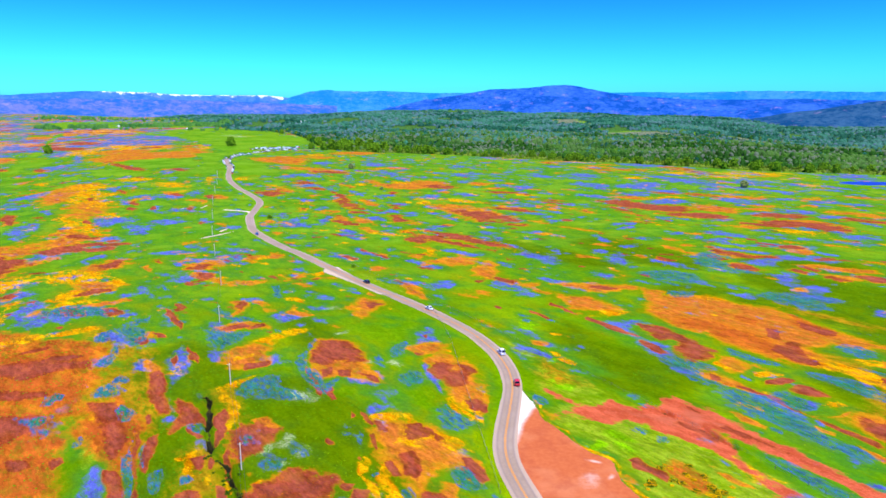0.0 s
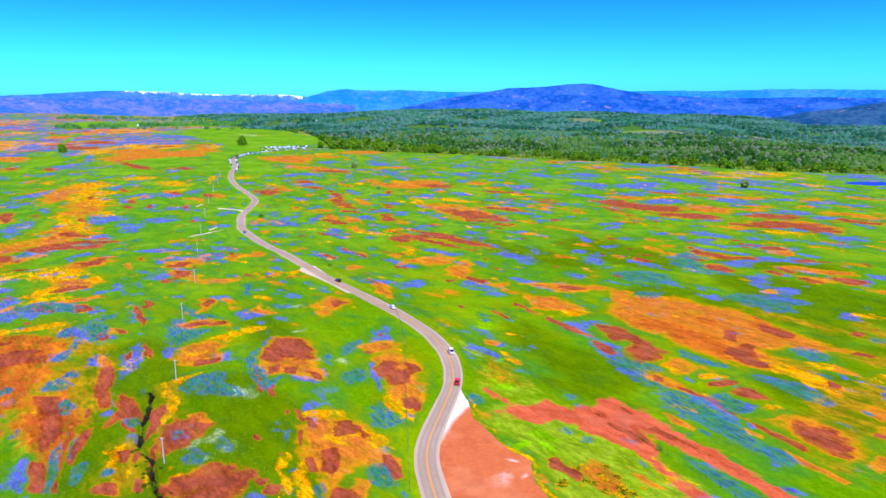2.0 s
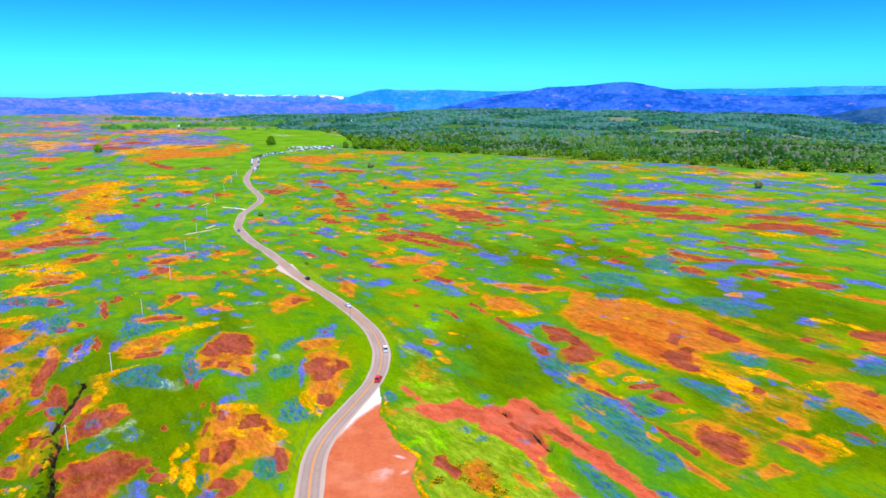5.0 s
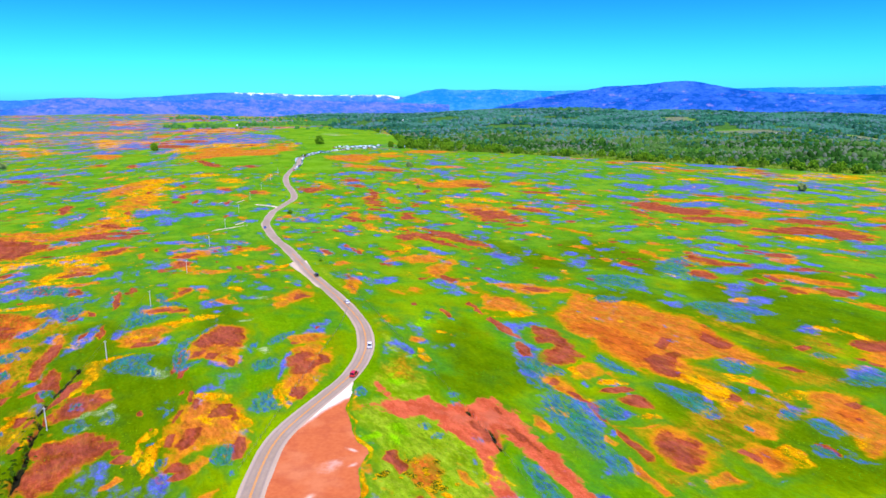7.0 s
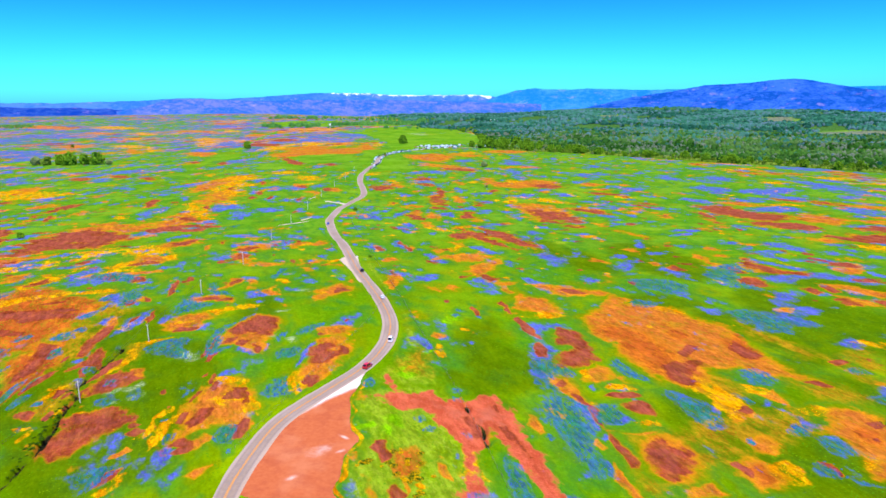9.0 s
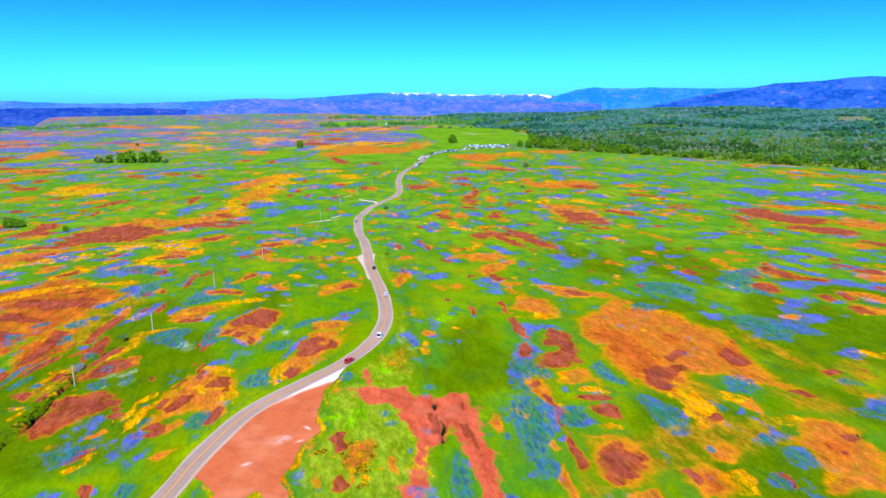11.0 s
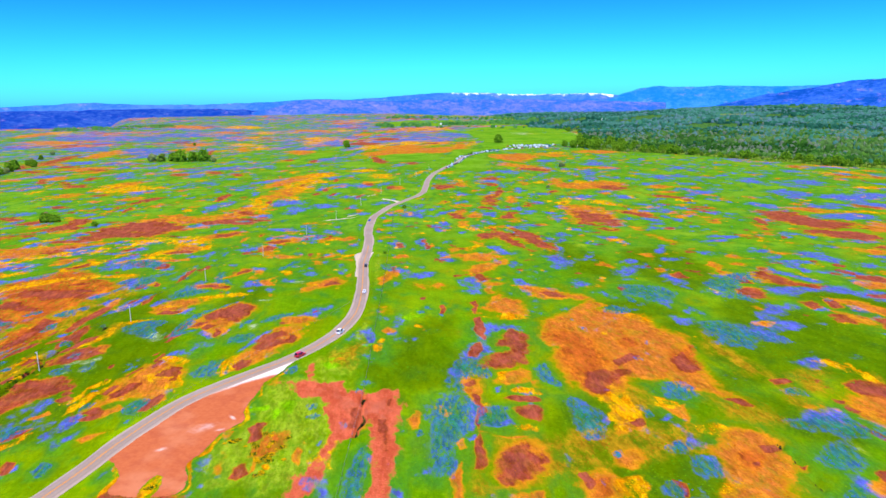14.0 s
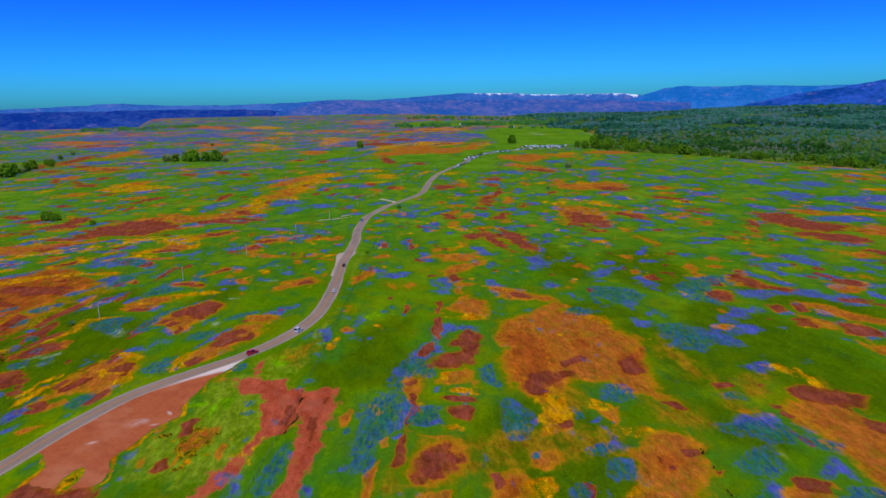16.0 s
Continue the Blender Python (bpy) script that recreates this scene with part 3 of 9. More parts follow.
area("lupine", (-51.3, 222.7), (-49.7, 239.7), (-47.9, 247.3), (-49.0, 230.9), (-45.4, 217.7), (-37.3, 203.6), (-33.6, 209.1), (-35.0, 195.1), (-39.2, 199.2), (-45.6, 209.0))
area("lilac", (-33.6, 209.1), (-26.1, 208.3), (-18.4, 203.9), (-20.9, 202.1), (-29.3, 204.6))
area("lilac", (-24.1, 215.6), (-21.7, 215.7), (-18.7, 207.5), (-20.6, 208.4))
area("lupine", (-62.4, 206.6), (-57.8, 210.0), (-52.0, 208.8), (-52.0, 201.1), (-46.3, 199.1), (-40.7, 193.1), (-47.9, 191.0), (-56.0, 192.7))
# right-hand small ones
area("lilac", (-10.4, 252.9), (-7, 261), (-3.9, 259.4), (-2.3, 251.2), (-0.5, 244.7), (-5.8, 242.5), (-11.3, 238.0), (-9.5, 246.3))
area("redsoil", (-7.5, 251.7), (-4.9, 253.1), (-5.9, 247.7))
area("lupine", (-17.3, 240.9), (-13.3, 244.2), (-13.3, 229.3), (-16.4, 227.5), (-19.0, 234.8))
area("lupine", (-14.3, 210.9), (-10.9, 215.9), (-7.0, 213.5), (-7.3, 206.4), (-11.1, 201.8), (-13.4, 204.9))
area("lilac", (-7.2, 221.2), (-5.3, 223.9), (-3.2, 213.6), (-1.3, 206.5), (0.5, 195.8), (-0.7, 197.8), (-4.0, 207.8))
area("poppy", (-5.9, 223.9), (-0.5, 235.4), (2.7, 241.6), (3.6, 229.6), (9.4, 224.2), (12.8, 213.9), (13.0, 200.2), (13.1, 188.1), (12.9, 179.0), (9.4, 180.0), (4.7, 187.9), (1.4, 195.8), (-0.4, 208.8), (-3.2, 213.6))
area("redsoil", (-4.6, 218.6), (-1.4, 224.0), (3.5, 221.4), (3.4, 213.7), (-0.4, 207.9), (-2.2, 209.7))
area("redsoil", (4.5, 224.1), (8.4, 221.5), (12.9, 214.9), (9.0, 213.8))
area("redsoil", (6.5, 192.6), (9.7, 193.9), (11.9, 190.0), (10.4, 184.3), (8.0, 186.1))
area("gold", (0.5, 193.7), (3.2, 195.8), (5.6, 187.9), (10.2, 180.0), (8.5, 178.9), (3.0, 187.1))
area("gold", (8.5, 200.1), (13.1, 202.3), (12.0, 199.3))
area("poppy", (-13.9, 236.8), (-7.9, 244.4), (-1.6, 244.6), (2.7, 240.4), (-0.4, 232.4), (-5.5, 230.6))
area("lupine", (-2.0, 185.9), (1.4, 189.8), (4.7, 184.9), (7.4, 178.9), (3.0, 181.3))
area("redsoil", (-26.4, 180.0), (-26.5, 185.4), (-24.7, 181.8))
area("redsoil", (-24.3, 185.5), (-22.0, 183.7), (-18.5, 176.7), (-19.1, 175.0), (-22.0, 179.4))
area("lilac", (-23.8, 188.1), (-20.7, 190.5), (-15.4, 188.3), (-19.8, 181.9), (-16.3, 178.4), (-18.7, 178.4))
# big bottom-left block right of gully
area("redsoil", (-57.2, 171.2), (-55.4, 175.5), (-51.8, 176.9), (-47.6, 174.6), (-44.2, 173.6), (-44.6, 166.6), (-46.8, 160.6), (-50.2, 155.0), (-52.0, 155.0))
area("poppy", (-54.5, 177.9), (-50.3, 180.4), (-44.2, 174.6), (-45.2, 172.3), (-51.5, 175.5))
area("redsoil", (-45.3, 144.9), (-40.9, 148.6), (-37.7, 152.5), (-33.6, 153.1), (-29.7, 150.6), (-27.0, 145.1), (-26.2, 138.2), (-44.7, 138.1))
area("gold", (-45.6, 144.9), (-43.4, 147.9), (-40.8, 148.4), (-42.9, 145.9))
area("redsoil", (-30.6, 166.9), (-29.9, 168.7), (-27.8, 166.3), (-27.8, 163.9), (-29.6, 164.4))
area("redsoil", (-23.9, 143.9), (-22.9, 146.1), (-20.4, 145.7), (-21.1, 142.8), (-23.0, 142.3))
area("gold", (-21.6, 156.8), (-19.7, 159.6), (-18.0, 156.8), (-18.1, 151.5), (-19.4, 150.2), (-17.0, 147.2), (-13.5, 145.3), (-13.5, 138.4), (-16.1, 138.3), (-17.5, 145.2), (-19.9, 149.7))
area("redsoil", (-21.7, 157.6), (-20.9, 159.6), (-20.4, 156.5))
area("lupine", (-16.6, 150.2), (-14.9, 153.4), (-13.9, 150.3), (-15.4, 148.7))
# patch by road bottom centre
area("poppy", (-19.7, 173.3), (-14.7, 179.5), (-9.9, 178.5), (-3.4, 176.2), (-1.8, 172.0), (2.8, 167.4), (4.9, 161.5), (9.6, 153.3), (8.1, 150.6), (2.6, 153.7), (-1.5, 148.0), (-2.7, 138.5), (-5.2, 138.5), (-8.2, 145.4), (-12.7, 152.9), (-16.7, 158.3), (-18.2, 165.5))
area("redsoil", (-19.4, 170.1), (-18.0, 171.7), (-16.8, 164.0), (-17.5, 161.6))
area("redsoil", (-14.4, 156.1), (-12.4, 157.8), (-9.8, 150.3), (-11.1, 149.1))
area("redsoil", (-11.6, 160.6), (-7.6, 162.7), (-4.8, 157.1), (-4.1, 151.7), (-6.3, 147.9), (-9.1, 150.4))
area("redsoil", (4.4, 158.1), (7.0, 158.7), (8.5, 153.8), (7.4, 151.2))
area("redsoil", (-10.6, 176.8), (-5.8, 177.6), (-4.1, 172.9), (-7.2, 171.9))
area("gold", (-23.9, 181.8), (-15.1, 184.6), (-8.4, 182.1), (-12.3, 178.5), (-20.9, 177.3))
area("gold", (-10.0, 167.1), (-6.4, 171.9), (-0.2, 172.0), (5.8, 167.4), (8.6, 161.5), (2.8, 165.8), (-3.3, 167.8), (-7.7, 165.6))
area("gold", (-1.7, 165.7), (2.7, 164.3), (4.2, 161.5))
area("redsoil", (-4.8, 143.5), (-0.2, 143.1), (2.4, 138.6), (-4.6, 138.5))
area("lupine", (0.9, 153.1), (5.4, 153.8), (8.0, 149.4), (4.6, 148.1), (1.9, 150.6))
area("lupine", (-10.0, 143.0), (-7.5, 144.9), (-5.4, 141.9), (-5.9, 138.5), (-9.7, 138.4))
area("poppy", (-0.2, 148.0), (3.9, 146.8), (4.3, 138.6), (-1.4, 138.6))
# left: between gully and the pull-off, seen from the east
area("redsoil", (-38.2, 132.7), (-38.4, 140.0), (-34.4, 146.0), (-28.4, 150.1), (-23.7, 146.4), (-25.1, 139.4), (-26.1, 132.8), (-25.5, 125.7), (-27.6, 120.5), (-40.2, 127.0))
area("redsoil", (-20.6, 140.3), (-19.9, 143.6), (-16.2, 142.7), (-16.7, 139.6))
area("gold", (-8.4, 133.4), (-13.1, 141.0), (-15.3, 149.3), (-14.8, 157.1), (-12.4, 153.3), (-10.3, 144.8), (-7.4, 138.2))
area("redsoil", (3.2, 150.9), (7.1, 156.2), (12.4, 149.8), (10.0, 147.3))
area("gold", (-12.3, 166.2), (-10.3, 172.7), (-12.3, 181.7), (-9.6, 184.4), (-7.1, 177.2), (-4.1, 168.7), (-5.1, 162.0))
area("redsoil", (-8.8, 168.0), (-9.4, 173.1), (-5.0, 175.4), (-2.4, 169.6))
area("lupine", (3.4, 145.2), (1.6, 150.1), (8.0, 148.9), (11.1, 144.8), (6.7, 143.9))
area("lilac", (-2.4, 128.4), (-6.1, 134.6), (-5.1, 139.4), (-0.8, 137.4), (1.3, 131.6), (1.0, 127.5))
area("lilac", (5.9, 124.4), (4.6, 129.4), (4.5, 132.0), (7.8, 127.3), (8.4, 123.9))
area("poppy", (8.8, 126.6), (8.5, 130.2), (13.2, 135.8), (13.3, 131.2), (12.3, 126.0))
area("lupine", (-16.0, 120.5), (-16.0, 123.7), (-10.5, 125.4), (-7.3, 121.9), (-7.3, 115.7), (-9.8, 112.6), (-18.5, 117.2))
area("redsoil", (-10.7, 117.6), (-10.9, 122.4), (-8.0, 124.7), (-6.7, 120.8), (-7.3, 115.7))
area("lilac", (11.5, 107.5), (8.2, 110.3), (8.7, 111.6), (12.0, 109.3))
area("redsoil", (6.7, 108.0), (4.9, 111.9), (7.5, 111.6), (11.5, 107.5), (11.0, 105.7))
area("lupine", (15.3, 111.0), (14.3, 114.5), (17.9, 114.5), (21.1, 111.0), (19.4, 109.2))
area("gold", (-8.8, 120.4), (-5.5, 124.1), (-2.5, 120.7), (-4.7, 118.9))
area("poppy", (-14.8, 127.1), (-15.2, 134.2), (-11.8, 132.9), (-12.6, 128.3))
area("lupine", (0.6, 175.5), (-0.7, 181.7), (4.6, 183.2), (9.5, 177.3), (5.4, 173.6))
area("redsoil", (11.7, 182.4), (8.6, 190.0), (12.5, 190.2), (15.4, 183.2))
area("redsoil", (1.5, 201.5), (-0.4, 209.5), (1.4, 215.5), (9.2, 218.1), (9.8, 212.6), (7.1, 203.0))
area("gold", (12.2, 176.1), (5.1, 189.4), (6.8, 193.3), (11.9, 181.4))
area("lilac", (2.6, 197.5), (2.5, 202.0), (6.6, 196.3))
area("lilac", (-17.3, 173.2), (-18.8, 178.4), (-15.1, 179.1), (-12.5, 174.5), (-13.9, 170.9))
# the red soil by the fence
area("dirt", (33.5, 184.4), (39.3, 188.9), (33.6, 198.1), (33.4, 200.9), (39.9, 193.0), (43.9, 189.2), (51.2, 191.9), (57.9, 186.7), (61.1, 190.8), (64.9, 185.5), (66.0, 188.5), (69.2, 195.0), (72.1, 195.5), (79.6, 184.1), (83.7, 175.8), (92.4, 162.2), (98.0, 149.6), (101.9, 140.7), (98.1, 138.7), (92.8, 149.8), (86.0, 158.9), (79.1, 169.6), (75.4, 173.5), (77.4, 167.9), (75.0, 161.9), (74.9, 158.3), (77.3, 152.7), (83.9, 136.7), (84.1, 131.4), (81.7, 130.2), (77.1, 141.6), (75.0, 153.2), (71.9, 162.1), (65.8, 168.6), (60.4, 172.1), (57.1, 177.0), (51.4, 178.6), (45.4, 178.9), (41.8, 181.0))
area("gold", (73.9, 148.7), (74.1, 154.4), (77.8, 156.4), (79.3, 148.9), (77.5, 143.3))
area("gold", (66.8, 188.9), (70.4, 193.2), (72.8, 196.8), (74.0, 192.6), (70.5, 189.8))
area("gold", (81.7, 147.1), (79.6, 151.6), (83.2, 146.3))
area("redsoil", (62.3, 177.3), (67.3, 183.5), (78.1, 169.0), (74.0, 163.2))
area("redsoil", (69.9, 188.1), (73.7, 191.5), (77.6, 185.3), (75.0, 183.0))
area("redsoil", (75.1, 175.4), (81.0, 178.4), (90.8, 164.7), (95.8, 154.3), (86.0, 162.3))
area("lupine", (92.0, 138.2), (87.2, 146.9), (82.6, 160.5), (84.0, 161.2), (90.4, 151.6), (96.3, 139.1), (95.2, 137.2))
area("lupine", (59.5, 187.5), (58.5, 192.0), (61.1, 190.8), (62.8, 186.8))
area("lupine", (57.5, 167.2), (58.7, 170.4), (61.3, 170.4), (61.1, 167.4))
area("lilac", (71.4, 154.8), (70.1, 159.4), (71.4, 158.9), (72.8, 154.8))
area("poppy", (70.7, 146.0), (67.6, 152.8), (70.7, 151.0), (74.7, 143.4))
area("lilac", (36.0, 189.4), (35.3, 192.2), (38.0, 189.3))
area("poppy", (65.7, 135.7), (59.5, 145.2), (55.3, 151.8), (52.8, 158.0), (57.2, 150.9), (63.4, 142.2), (66.0, 137.4))
area("redsoil", (48.2, 153.7), (48.4, 155.7), (51.3, 157.2), (54.4, 151.3), (56.0, 146.7))
area("redsoil", (62.3, 132.4), (59.8, 138.8), (60.7, 140.8), (65.7, 135.7), (65.2, 132.5))
area("pale", (54.8, 133.0), (54.8, 142.7), (54.6, 146.0), (59.8, 138.8), (58.6, 135.0), (60.2, 129.9))
area("pale", (68.3, 134.1), (70.5, 136.7), (74.7, 136.0), (77.8, 130.7), (74.2, 128.9))
area("pale", (52.0, 163.6), (53.2, 168.4), (59.9, 165.6), (63.0, 159.4), (59.4, 157.6))
area("pale", (38.1, 179.1), (41.4, 180.8), (51.4, 171.8), (47.5, 169.9))
area("gold", (64.8, 140.7), (66.6, 142.9), (69.6, 140.7), (67.8, 139.2))
# blue field in the centre
area("lupine", (90.2, 183.2), (86.4, 194.2), (86.5, 201.4), (89.9, 204.5), (98.3, 195.8), (102.9, 187.7), (104.7, 182.8), (104.2, 177.0), (106.4, 169.4), (109.7, 166.2), (109.8, 158.5), (106.6, 156.9), (100.2, 166.1))
area("lilac", (91.3, 203.8), (97.6, 197.7), (105.0, 184.9), (107.1, 178.5), (101.7, 187.1))
area("lilac", (109.8, 158.5), (107.8, 166.8), (110.3, 164.3), (110.6, 158.4))
area("lilac", (105.7, 177.8), (106.2, 183.6), (108.3, 179.1), (108.4, 174.5))
area("poppy", (104.3, 173.4), (104.4, 178.2), (108.5, 172.2), (107.7, 170.1))
area("redsoil", (107.2, 180.4), (106.9, 184.0), (113.7, 173.2), (117.4, 167.0), (117.6, 163.2), (115.4, 162.9), (110.8, 171.7))
area("poppy", (111.2, 155.8), (111.0, 162.2), (108.7, 170.6), (112.3, 162.8), (114.1, 157.8), (119.1, 149.6), (117.3, 148.7), (114.0, 153.6))
area("poppy", (86.4, 179.2), (84.0, 186.3), (87.9, 184.1), (91.6, 176.0), (90.2, 174.5))
area("lupine", (91.4, 174.0), (92.0, 176.2), (94.1, 173.5), (93.0, 172.2))
area("redsoil", (99.4, 196.4), (93.7, 205.0), (97.1, 204.3), (102.5, 193.7), (108.0, 180.8), (104.2, 186.5))
area("lupine", (104.7, 186.7), (102.2, 195.7), (104.0, 199.7), (108.2, 200.9), (111.1, 194.1), (111.1, 188.1), (106.1, 185.5))
area("lilac", (105.7, 186.4), (109.0, 190.9), (111.9, 194.4), (114.7, 191.9), (110.8, 186.8))
area("redsoil", (104.5, 205.8), (105.0, 208.4), (112.4, 211.2), (115.0, 207.9), (110.0, 205.4))
area("redsoil", (109.2, 200.6), (111.7, 203.6), (116.6, 205.1), (120.6, 196.8), (117.3, 196.3), (112.6, 196.9))
area("poppy", (84.3, 215.5), (87.5, 215.5), (92.3, 214.3), (96.0, 208.6), (100.6, 197.0), (97.0, 199.7), (91.2, 206.1))
area("redsoil", (88.7, 209.9), (90.0, 214.7), (92.9, 212.0), (92.0, 208.5))
area("poppy", (95.3, 221.1), (99.2, 231.4), (102.8, 230.4), (105.6, 221.0), (102.4, 214.3), (98.2, 214.7))
area("gold", (93.4, 222.9), (95.9, 226.9), (100.0, 219.8), (98.6, 216.0))
area("gold", (102.5, 211.9), (105.1, 217.2), (112.1, 216.8), (113.4, 213.5), (106.9, 210.7))
area("gold", (113.6, 190.5), (118.1, 194.4), (121.9, 193.5), (122.4, 189.9), (116.1, 188.7))
area("redsoil", (87.4, 226.6), (85.0, 235.0), (86.7, 240.3), (91, 244), (90, 256), (95, 249), (99.0, 237.1), (96.6, 230.1), (92.4, 225.2))
area("redsoil", (83, 248), (81, 258), (81, 267), (86, 266), (94, 254), (98.1, 236.7), (94.6, 234.9), (89, 248))
area("redsoil", (78.7, 233.0), (74.3, 244.2), (75.4, 248.3), (80.3, 241.7), (81.9, 233.4))
area("redsoil", (61, 273), (62, 277), (72, 262), (76, 252), (71, 256))
area("lilac", (65, 267), (70, 272), (82, 272), (87, 266), (78, 265), (76, 252), (84.1, 240.9), (83.0, 229.0), (80.3, 227.6), (76.0, 231.6), (71.9, 246.5), (76.2, 245.1))
area("lupine", (79.4, 218.5), (77.3, 229.1), (85.9, 227.5), (93.3, 220.1), (93.3, 216.4), (87.5, 219.8), (87.1, 214.2), (84.8, 210.5))
area("lilac", (99.2, 210.2), (100.2, 214.7), (102.3, 210.8), (100.9, 208.7))
area("lupine", (103.6, 233.6), (105, 239), (110.6, 231.5), (116.3, 223.8), (118.5, 220.0), (113.8, 222.6), (108.9, 225.3))
area("poppy", (56, 289), (53, 308), (49, 323), (59, 310), (70, 310), (79, 286), (74, 283), (65, 284))
area("gold", (64, 279), (71, 289), (81, 282), (71, 275))
area("poppy", (43, 320), (44, 327), (54, 313), (49, 311))
area("lilac", (35, 311), (41, 320), (48, 311), (42, 309))
area("lilac", (60, 325), (60, 333), (69, 325), (72, 315), (67, 317))
area("poppy", (55, 331), (61, 334), (69, 333), (78, 329), (86, 327), (96, 325), (99, 320), (88, 319), (79, 314), (70, 315))
area("redsoil", (69, 325), (78, 325), (88, 321), (79, 318))
area("redsoil", (86, 263), (80, 261), (81, 268))
area("redsoil", (118.9, 171.0), (118.5, 179.0), (121.9, 182.5), (126.3, 179.6), (129.3, 176.3), (130.9, 169.5), (129.4, 165.8), (126.7, 161.5), (123.2, 161.1), (120.8, 164.8))
area("poppy", (117.5, 171.2), (116.8, 181.0), (121.5, 185.8), (127.0, 183.3), (130.9, 175.6), (131.8, 167.0), (128.8, 159.9), (123.3, 159.2), (120.0, 163.8))
area("poppy", (127.5, 157.9), (133.2, 163.5), (137.6, 159.1), (128.3, 154.4))
area("poppy", (97.4, 184.8), (112.5, 183.1), (121.1, 186.7), (116.3, 182.2))
# wide orange field
area("poppy", (93, 267), (88, 285), (93, 299), (102, 309), (113, 307), (127, 306), (135, 294), (142, 289), (147, 278), (152, 262), (158, 254), (164, 242), (171, 236), (166, 236), (160, 238), (154, 237), (146, 244), (137, 238), (136, 229), (136.0, 219.3), (129.2, 218.2), (122.6, 222.0), (115.6, 231.4), (107, 241), (104, 255), (97, 259))
area("redsoil", (121, 234), (124, 241), (133, 247), (135, 244), (131, 235), (132.5, 222.2), (128.0, 222.3), (124.3, 225.3))
area("redsoil", (145, 259), (146, 269), (151, 262), (156, 256), (151, 251))
area("redsoil", (129, 246), (133, 260), (129, 261), (126, 250))
area("gold", (116, 302), (124, 309), (134, 297), (125, 297))
area("poppy", (93, 296), (96, 321), (106, 315), (102, 300))
area("gold", (144, 228), (153, 227), (156, 221), (148, 221))
area("gold", (136.0, 206.5), (136.5, 217.3), (141, 220), (145.4, 215.3), (145.0, 203.2), (141.2, 199.5))
area("poppy", (135.8, 210.5), (138.5, 219.6), (145.8, 213.4), (147.8, 204.6), (142.2, 198.9))
area("redsoil", (142.3, 207.7), (145.3, 212.0), (147.1, 208.9), (145.4, 204.9))
area("poppy", (149, 221), (155, 226), (159, 218), (159, 206), (157, 215))
area("redsoil", (165, 235), (169, 237), (174, 233), (170, 232))
area("lupine", (121.4, 214.3), (126.1, 216.6), (133.0, 211.2), (138.5, 203.8), (139.6, 193.9), (135.9, 193.1), (129.9, 199.4))
area("lilac", (133.0, 211.2), (138.0, 205.5), (138.2, 201.7), (134.9, 205.9))
area("lilac", (121.5, 216.7), (128.5, 214.7), (131.9, 212.0), (127.7, 211.6))
area("lupine", (146, 239), (150, 243), (155, 240), (157, 234), (154, 229), (149, 228))
area("lupine", (144.5, 215.7), (146, 219), (149, 215), (146.9, 212.0))
area("lilac", (150, 213), (153, 218), (154, 215), (152, 212))
area("lupine", (154.6, 197.3), (157.3, 202.8), (160.7, 203.8), (161.9, 199.3), (159.3, 195.3), (155.9, 194.6))
area("lupine", (162.7, 191.7), (163.4, 195.8), (166.6, 197.4), (169.4, 192.0), (169.5, 187.7), (166.2, 186.0), (163.9, 186.8))
area("lilac", (164.0, 196.7), (167.0, 196.9), (169.4, 191.4), (167.7, 191.7))
area("lupine", (157.5, 176.0), (158.7, 180.2), (161.2, 180.6), (163.9, 176.5), (162.4, 174.0), (159.2, 174.2))
area("redsoil", (159.8, 181.3), (162.4, 181.2), (165.2, 175.9), (164.1, 175.3))
area("poppy", (140.2, 174.2), (142.5, 178.4), (147.3, 176.4), (151.3, 171.5), (151.3, 166.3), (144.5, 162.7), (139.9, 168.4))
area("redsoil", (138.3, 173.3), (140.4, 175.8), (144.1, 170.5), (143.1, 167.2))
area("gold", (147.7, 175.2), (151.9, 180.2), (155.5, 176.4), (155.9, 168.6), (150.2, 165.7))
area("gold", (160, 213), (166, 218), (170, 216), (166, 210), (162, 209))
area("poppy", (163.7, 198.5), (168, 207), (167, 216), (175, 220), (181, 214), (184, 209), (187, 201), (185, 194), (187, 184), (170.7, 176.2), (170.6, 186.8), (169.6, 193.6), (166.5, 198.3))
area("gold", (169.4, 186.2), (174.2, 188.7), (173.7, 181.6), (170.7, 181.3))
area("redsoil", (177, 209), (182, 212), (183, 208), (179, 205))
area("redsoil", (176, 198), (178, 201), (178, 196))
area("redsoil", (186, 203), (188, 203), (187, 199))
area("poppy", (142.8, 188.0), (148.6, 194.4), (152.6, 189.7), (150.0, 182.3), (145.6, 183.0))
area("lupine", (143.4, 188.4), (145.0, 190.8), (147.1, 188.6), (144.8, 185.8))
area("lupine", (190, 208), (192, 216), (196, 221), (199, 216), (201, 212), (200, 207), (196, 205), (192, 205))
area("lilac", (182, 227), (186, 235), (191, 241), (196, 243), (199, 239), (198, 233), (191, 228), (186, 229))
area("lupine", (182, 226), (188, 235), (196, 238), (202, 233), (207, 232), (213, 230), (213, 224), (205, 226), (197, 225), (189, 224))
area("lilac", (196, 205), (200, 202), (205, 199), (210, 194), (203, 193), (198, 198))
area("lupine", (196, 194), (197, 200), (200, 198), (203, 193), (196, 189))
area("redsoil", (203, 207), (205, 210), (211, 210), (211, 204), (204, 203))
area("poppy", (197, 252), (201, 254), (208, 251), (218, 250), (216, 234), (207, 237), (202, 240), (198, 244))
area("redsoil", (197, 260), (201, 268), (209, 267), (219, 268), (218, 256), (208, 256), (201, 255))
